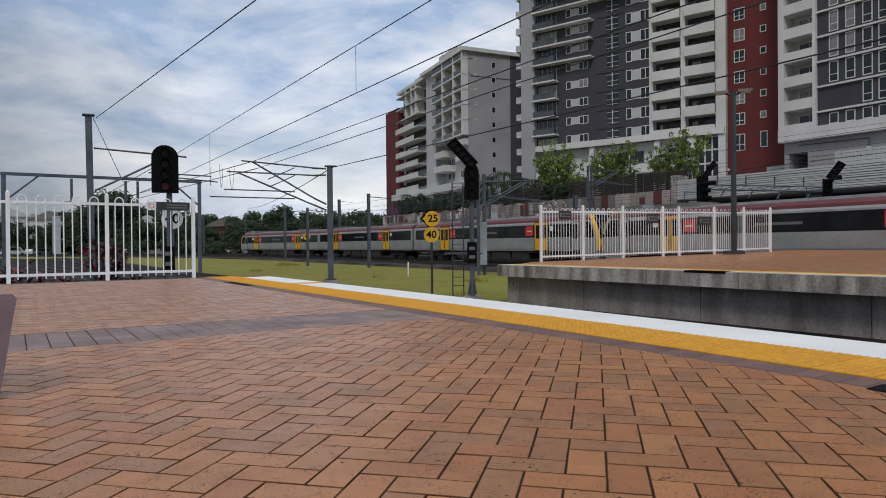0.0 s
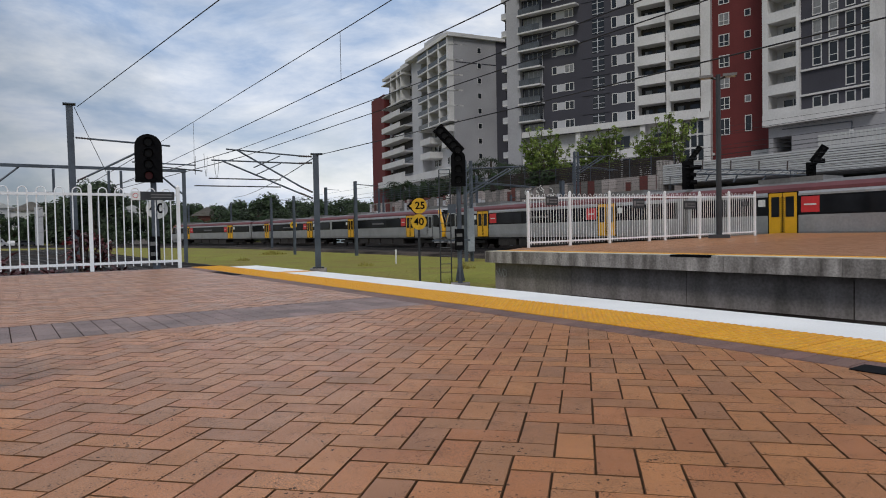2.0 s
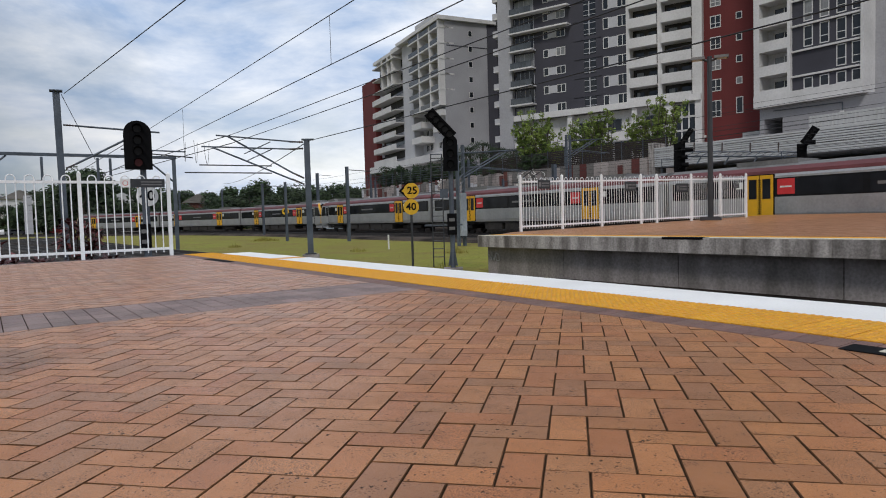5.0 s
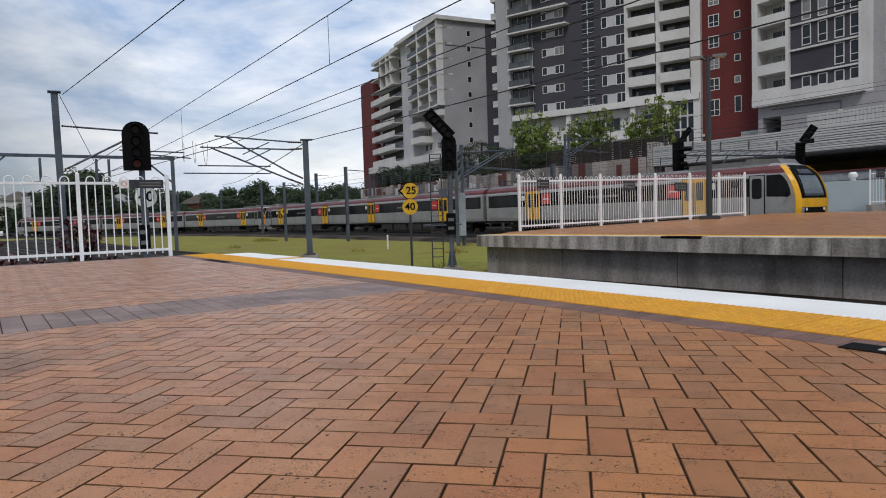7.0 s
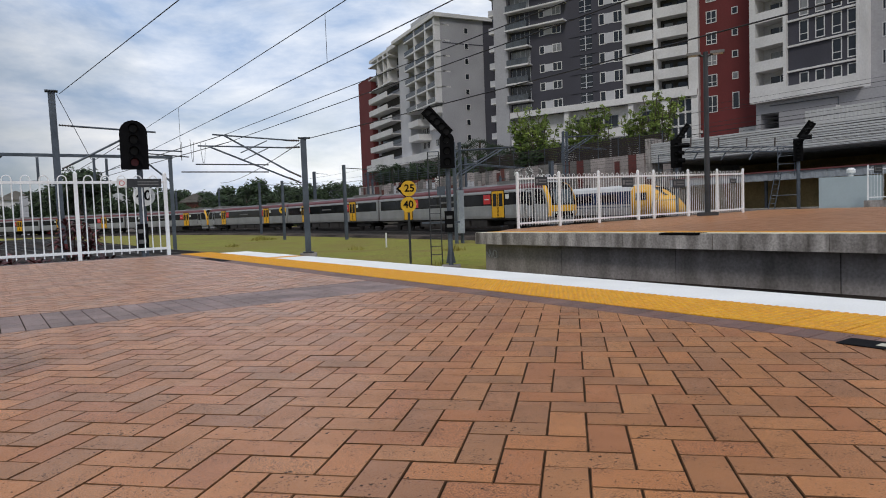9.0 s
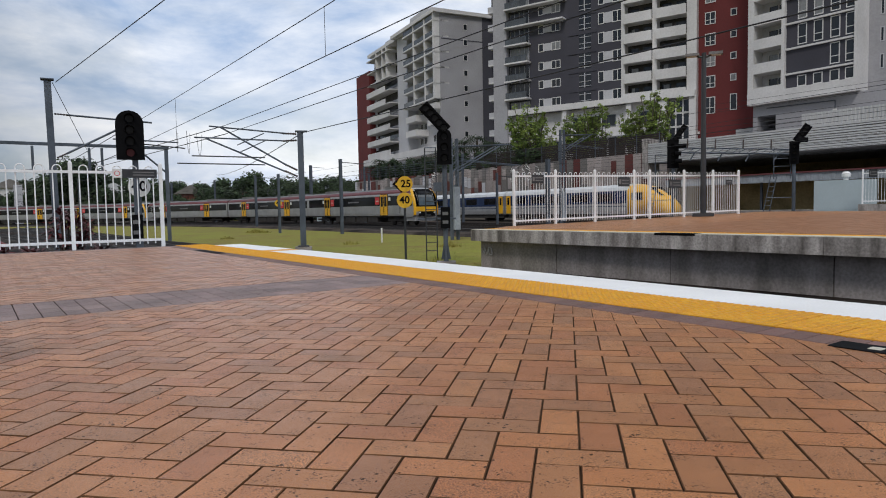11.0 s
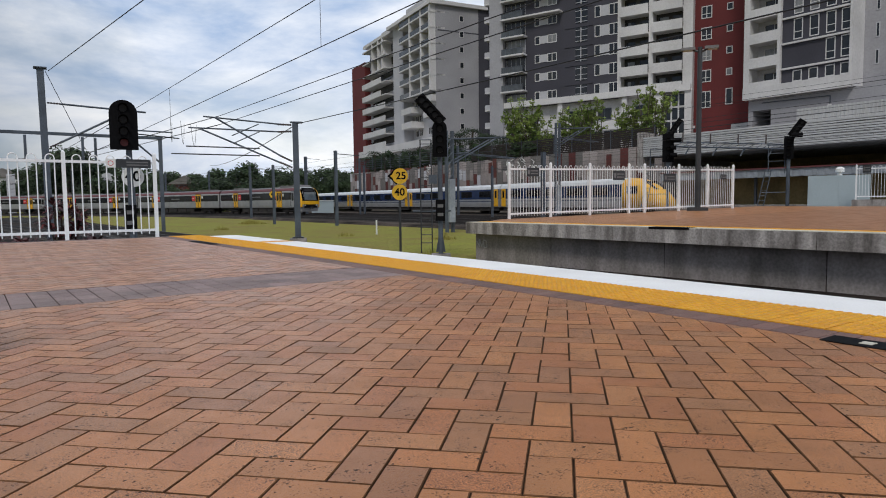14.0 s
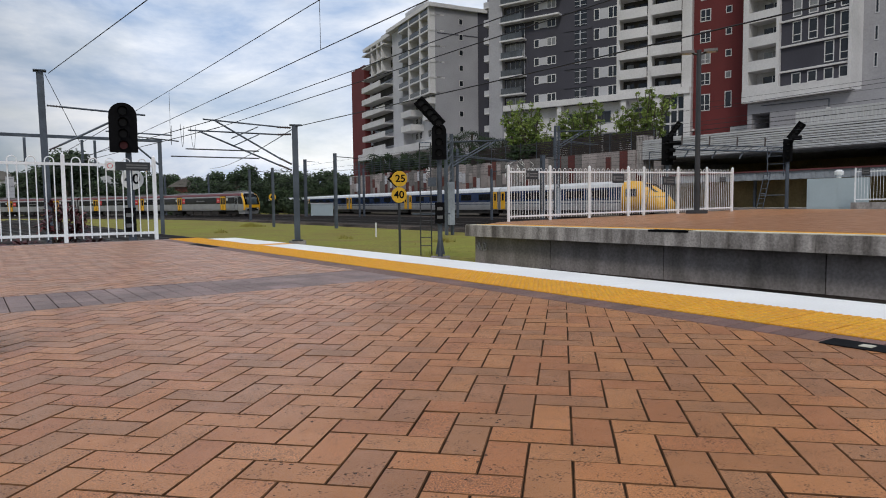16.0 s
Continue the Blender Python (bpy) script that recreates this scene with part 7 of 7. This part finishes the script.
    for i in range(17):
        hd = (-0.6, 0.35, 1.2, 2.1, 3.9, 4.8, 6.9, 7.5, 8.1, 8.7, 9.7, 13.6, 14.1, 14.6, 15.1, 15.6, 10.4)[i]
        d = (189, 187, 190, 186, 188, 184, 182, 181, 184, 181, 179, 171, 168, 172, 169, 173, 180)[i]
        parked_car(d * math.sin(radians(hd)), d * math.cos(radians(hd)), -hd + (20, -15, 75, 10, 80)[i % 5], (0, 1, 0, 2, 0, 3, 1)[i % 7], i % 4 == 1)


build_plants()


# ---- paving of the near platform ----
PITCH = 0.115
PA, PB = Vector((0.6911, -0.7228)), Vector((0.7228, 0.6911))      # the two lay directions
P0 = Vector((1.1354, 1.0481))


def chamfered(corners, z, c):
    """Top and chamfer faces of a paver from four plan corners."""
    mid = sum(corners, Vector((0, 0))) / 4
    top = []
    for p in corners:
        d = mid - p
        top.append(p + Vector((math.copysign(c, d.dot(PA)), 0)).x * PA + math.copysign(c, d.dot(PB)) * PB)
    v = [(p.x, p.y, z - 0.022) for p in corners] + [(p.x, p.y, z - c * 0.8) for p in corners] + [(p.x, p.y, z) for p in top]
    f = [(8, 9, 10, 11)] + [(4 + i, 4 + (i + 1) % 4, 8 + (i + 1) % 4, 8 + i) for i in range(4)] + [(i, (i + 1) % 4, 4 + (i + 1) % 4, 4 + i) for i in range(4)]
    return v, f


def clip_poly(poly, axis, lim, keep_low):
    out = []
    for i in range(len(poly)):
        a, b = poly[i], poly[(i + 1) % len(poly)]
        ina = (a[axis] <= lim) == keep_low
        inb = (b[axis] <= lim) == keep_low
        if ina:
            out.append(a)
        if ina != inb:
            q = (lim - a[axis]) / (b[axis] - a[axis])
            out.append(a.lerp(b, q))
    return out


def build_paving():
    floor = thing("platform_paving", "terracotta brick pavers laid in herringbone with dark joints", "paving", kind="structure")
    r = random.Random(3)
    gap = 0.0019
    near_mesh = {}
    for flip in (0, 1):
        me = bpy.data.meshes.new("paver")
        ea, eb = (2, 1) if flip == 0 else (1, 2)
        cs = [PA * (PITCH * i) + PB * (PITCH * j) for i, j in ((0, 0), (ea, 0), (ea, eb), (0, eb))]
        cs = [c + PA * math.copysign(gap, -(c - cs[2] / 2).dot(PA)) + PB * math.copysign(gap, -(c - cs[2] / 2).dot(PB)) for c in cs]
        v, f = chamfered(cs, 0.0, 0.0023)
        me.from_pydata(v, [], f)
        me.materials.append(PAVER)
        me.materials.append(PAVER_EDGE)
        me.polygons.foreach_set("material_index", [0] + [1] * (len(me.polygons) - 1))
        near_mesh[flip] = me
    verts, faces, slots = [], [], []
    n_parts = 0
    x_lim, y_lo, y_hi = 3.185, 4.96, 5.88
    for j in range(-150, 260):
        for i in range(-190, 160):
            # herringbone: lying bricks start where i + j is 0 mod 4, standing ones where it is 2
            k = (i + j) % 4
            if k == 0:
                cell, flip = (i, j), 0
            elif k == 2:
                cell, flip = (i, j), 1
            else:
                continue
            o = P0 + PA * (PITCH * cell[0]) + PB * (PITCH * cell[1])
            if not (-8.5 < o.x < 3.4 and -6.0 < o.y < 14.4):
                continue
            lift = r.uniform(-0.0009, 0.0009)
            ea, eb = (2, 1) if flip == 0 else (1, 2)
            cs = [o + PA * (PITCH * a) + PB * (PITCH * b) for a, b in ((0, 0), (ea, 0), (ea, eb), (0, eb))]
            xs, ys = [c.x for c in cs], [c.y for c in cs]
            whole = max(xs) < x_lim and (max(ys) < y_lo or min(ys) > y_hi) and max(ys) < 14.05
            if whole and n_parts < 300 and 0.9 < o.x < 2.9 and 0.9 < o.y < 3.4:
                ob = part("paver", near_mesh[flip], PAVER, floor)
                ob.matrix_basis = Matrix.Translation((o.x, o.y, lift)) @ Euler((r.uniform(-0.004, 0.004), r.uniform(-0.004, 0.004), r.uniform(-0.006, 0.006))).to_matrix().to_4x4()
                n_parts += 1
                continue
            if whole:
                mid = (cs[0] + cs[2]) / 2
                cs = [c + PA * math.copysign(gap, (mid - c).dot(PA)) + PB * math.copysign(gap, (mid - c).dot(PB)) for c in cs]
                v, f = chamfered(cs, lift, 0.0023)
                base = len(verts)
                verts.extend(v)
                faces.extend(tuple(base + q for q in ff) for ff in f)
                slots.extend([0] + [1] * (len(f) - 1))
                continue
            # cut pavers along borders
            mid = (cs[0] + cs[2]) / 2
            cs = [c + PA * math.copysign(gap, (mid - c).dot(PA)) + PB * math.copysign(gap, (mid - c).dot(PB)) for c in cs]
            for lo_side in (True, False):
                poly = clip_poly(cs, 0, x_lim - 0.004, True)
                if len(poly) > 2:
                    poly = clip_poly(poly, 1, y_lo - 0.004, True) if lo_side else clip_poly(clip_poly(poly, 1, y_hi + 0.004, False), 1, 14.05, True) if len(poly) > 2 else []
                if len(poly) > 2:
                    base = len(verts)
                    m = len(poly)
                    verts.extend([(p.x, p.y, lift) for p in poly] + [(p.x, p.y, -0.022) for p in poly])
                    faces.append(tuple(base + q for q in range(m)))
                    faces.extend((base + (q + 1) % m, base + q, base + m + q, base + m + (q + 1) % m) for q in range(m))
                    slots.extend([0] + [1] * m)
    me = bpy.data.meshes.new("pavers")
    me.from_pydata(verts, [], faces)
    me.materials.append(PAVER)
    me.materials.append(PAVER_EDGE)
    me.polygons.foreach_set("material_index", slots)
    ob = new("pavers", me)
    ob.parent = floor
    tagged(ob, kind="stuff")
    # blue-grey borders: along the tactile strip, a four-course band across, and the end course
    def course(x0, x1, y0, y1, nx, ny, g=0.0032):
        for a in range(nx):
            for b in range(ny):
                xa, xb = x0 + (x1 - x0) * a / nx, x0 + (x1 - x0) * (a + 1) / nx
                ya, yb = y0 + (y1 - y0) * b / ny, y0 + (y1 - y0) * (b + 1) / ny
                yield xa + g, xb - g, ya + g, yb - g

    def lay(cells, as_parts, mat=PAVER_GREY):
        vv, ff = [], []
        for x0, x1, y0, y1 in cells:
            z = r.uniform(-0.0004, 0.0005)
            c = 0.003
            v = [(x0, y0, -0.02), (x1, y0, -0.02), (x1, y1, -0.02), (x0, y1, -0.02), (x0, y0, z - c), (x1, y0, z - c), (x1, y1, z - c), (x0, y1, z - c), (x0 + c, y0 + c, z), (x1 - c, y0 + c, z), (x1 - c, y1 - c, z), (x0 + c, y1 - c, z)]
            f = [(8, 9, 10, 11)] + [(4 + i, 4 + (i + 1) % 4, 8 + (i + 1) % 4, 8 + i) for i in range(4)] + [(i, (i + 1) % 4, 4 + (i + 1) % 4, 4 + i) for i in range(4)]
            if as_parts:
                m = bpy.data.meshes.new("border_paver")
                m.from_pydata(v, [], f)
                m.materials.append(mat)
                new("border_paver", m).parent = floor
            else:
                k = len(vv)
                vv.extend(v)
                ff.extend(tuple(k + q for q in t) for t in f)
        if vv:
            m = bpy.data.meshes.new("border_pavers")
            m.from_pydata(vv, [], ff)
            m.materials.append(mat)
            o = new("border_pavers", m)
            o.parent = floor
            tagged(o, kind="stuff")

    band = list(course(-0.6, 3.185, 4.965, 5.875, 28, 4, 0.003))
    lay(band, True)
    lay(list(course(3.19, 3.418, -6.02, 14.05, 1, 175)), False, PAVER_BORDER)
    lay(list(course(-8.4, 3.4, 14.06, 14.29, 101, 1)), False)
    lay(list(course(-8.44, -0.6, 4.965, 5.875, 58, 4, 0.003)), False)
    # tactile tiles with raised studs
    strip = thing("tactile_paving", "yellow studded tactile tiles along the platform edge", "tactile paving", kind="structure")

    def tile():
        v, f = [], []
        w = 0.297
        k = 0
        v += [(0.003, 0.003, -0.02), (w, 0.003, -0.02), (w, w, -0.02), (0.003, w, -0.02), (0.003, 0.003, 0.003), (w, 0.003, 0.003), (w, w, 0.003), (0.003, w, 0.003)]
        f += [(4, 5, 6, 7), (0, 1, 5, 4), (1, 2, 6, 5), (2, 3, 7, 6), (3, 0, 4, 7)]
        for a in range(6):
            for b in range(6):
                cx, cy = 0.025 + 0.05 * a, 0.025 + 0.05 * b
                k = len(v)
                for rad, z in ((0.017, 0.003), (0.012, 0.008)):
                    v += [(cx + rad * math.cos(q * math.pi / 3), cy + rad * math.sin(q * math.pi / 3), z) for q in range(6)]
                f += [(k + q, k + (q + 1) % 6, k + 6 + (q + 1) % 6, k + 6 + q) for q in range(6)]
                f.append(tuple(k + 6 + q for q in range(6)))
        m = bpy.data.meshes.new("tile")
        m.from_pydata(v, [], f)
        m.materials.append(TACTILE)
        return m
    tm = tile()
    for b in range(-20, 48):
        for a in range(2):
            part("tile", tm, TACTILE, strip, m=pose(3.42 + 0.3 * a, 0.3 * b, r.uniform(-0.001, 0.001)))
    edge = thing("platform_edge_slabs", "white painted concrete edge slabs of the near platform", "platform edge", kind="structure")
    ys = [-7.0, -4.4, -1.8, 0.8, 3.42, 6.05, 8.5, 10.72]
    for a, b in zip(ys, ys[1:]):
        part("edge_slab", soften(cube(4.025, 4.63, a + 0.003, b - 0.003, -0.16, 0.0 + 0.002 * (len(ys) % 2)), 0.006), WHITE_LINE, edge, "white painted slab")
    part("edge_slab", soften(cube(4.025, 4.63, 11.1, 13.85, -0.16, 0.0), 0.006), WHITE_LINE, edge, "white painted slab")
    part("service_cover", soften(cube(4.03, 4.6, 10.73, 11.09, -0.1, 0.0), 0.006), TACTILE, edge, "yellow service cover")


build_paving()


# ---- what moves ----
PROGRESS = [(0, 31.6), (2, 49.45), (4, 67.2), (7, 93.75), (8, 102.65), (12, 138.3), (15.5, 169.3), (16, 173.75)]


def travelled(t):
    """Metres run by the middle of the train, smooth through the knots."""
    k = PROGRESS
    n = len(k)
    slope = [(k[min(i + 1, n - 1)][1] - k[max(i - 1, 0)][1]) / (k[min(i + 1, n - 1)][0] - k[max(i - 1, 0)][0]) for i in range(n)]
    i = max(j for j in range(n - 1) if k[j][0] <= t)
    w = k[i + 1][0] - k[i][0]
    u = (t - k[i][0]) / w
    return (k[i][1] * (1 + 2 * u) * (1 - u) ** 2 + slope[i] * w * u * (1 - u) ** 2
            + k[i + 1][1] * u * u * (3 - 2 * u) + slope[i + 1] * w * u * u * (u - 1))


def motions():
    """The suburban train runs away along the curve, slowing slightly."""
    times = [0.5 * i for i in range(33)]
    for i, car in enumerate(cars):
        off = (64.6, 38.75, 12.92, -12.92, -38.75, -64.6)[i]
        rows = []
        for t in times:
            s = travelled(t) + off
            a, _ = on_line(s + 8.8)
            b, _ = on_line(s - 8.8)
            c, d = (a + b) / 2, a - b
            rows.append((t, pose(c.x, c.y, RAIL_Z, 0, 0, math.degrees(math.atan2(d.y, d.x)))))
        walk(car, rows)


motions()
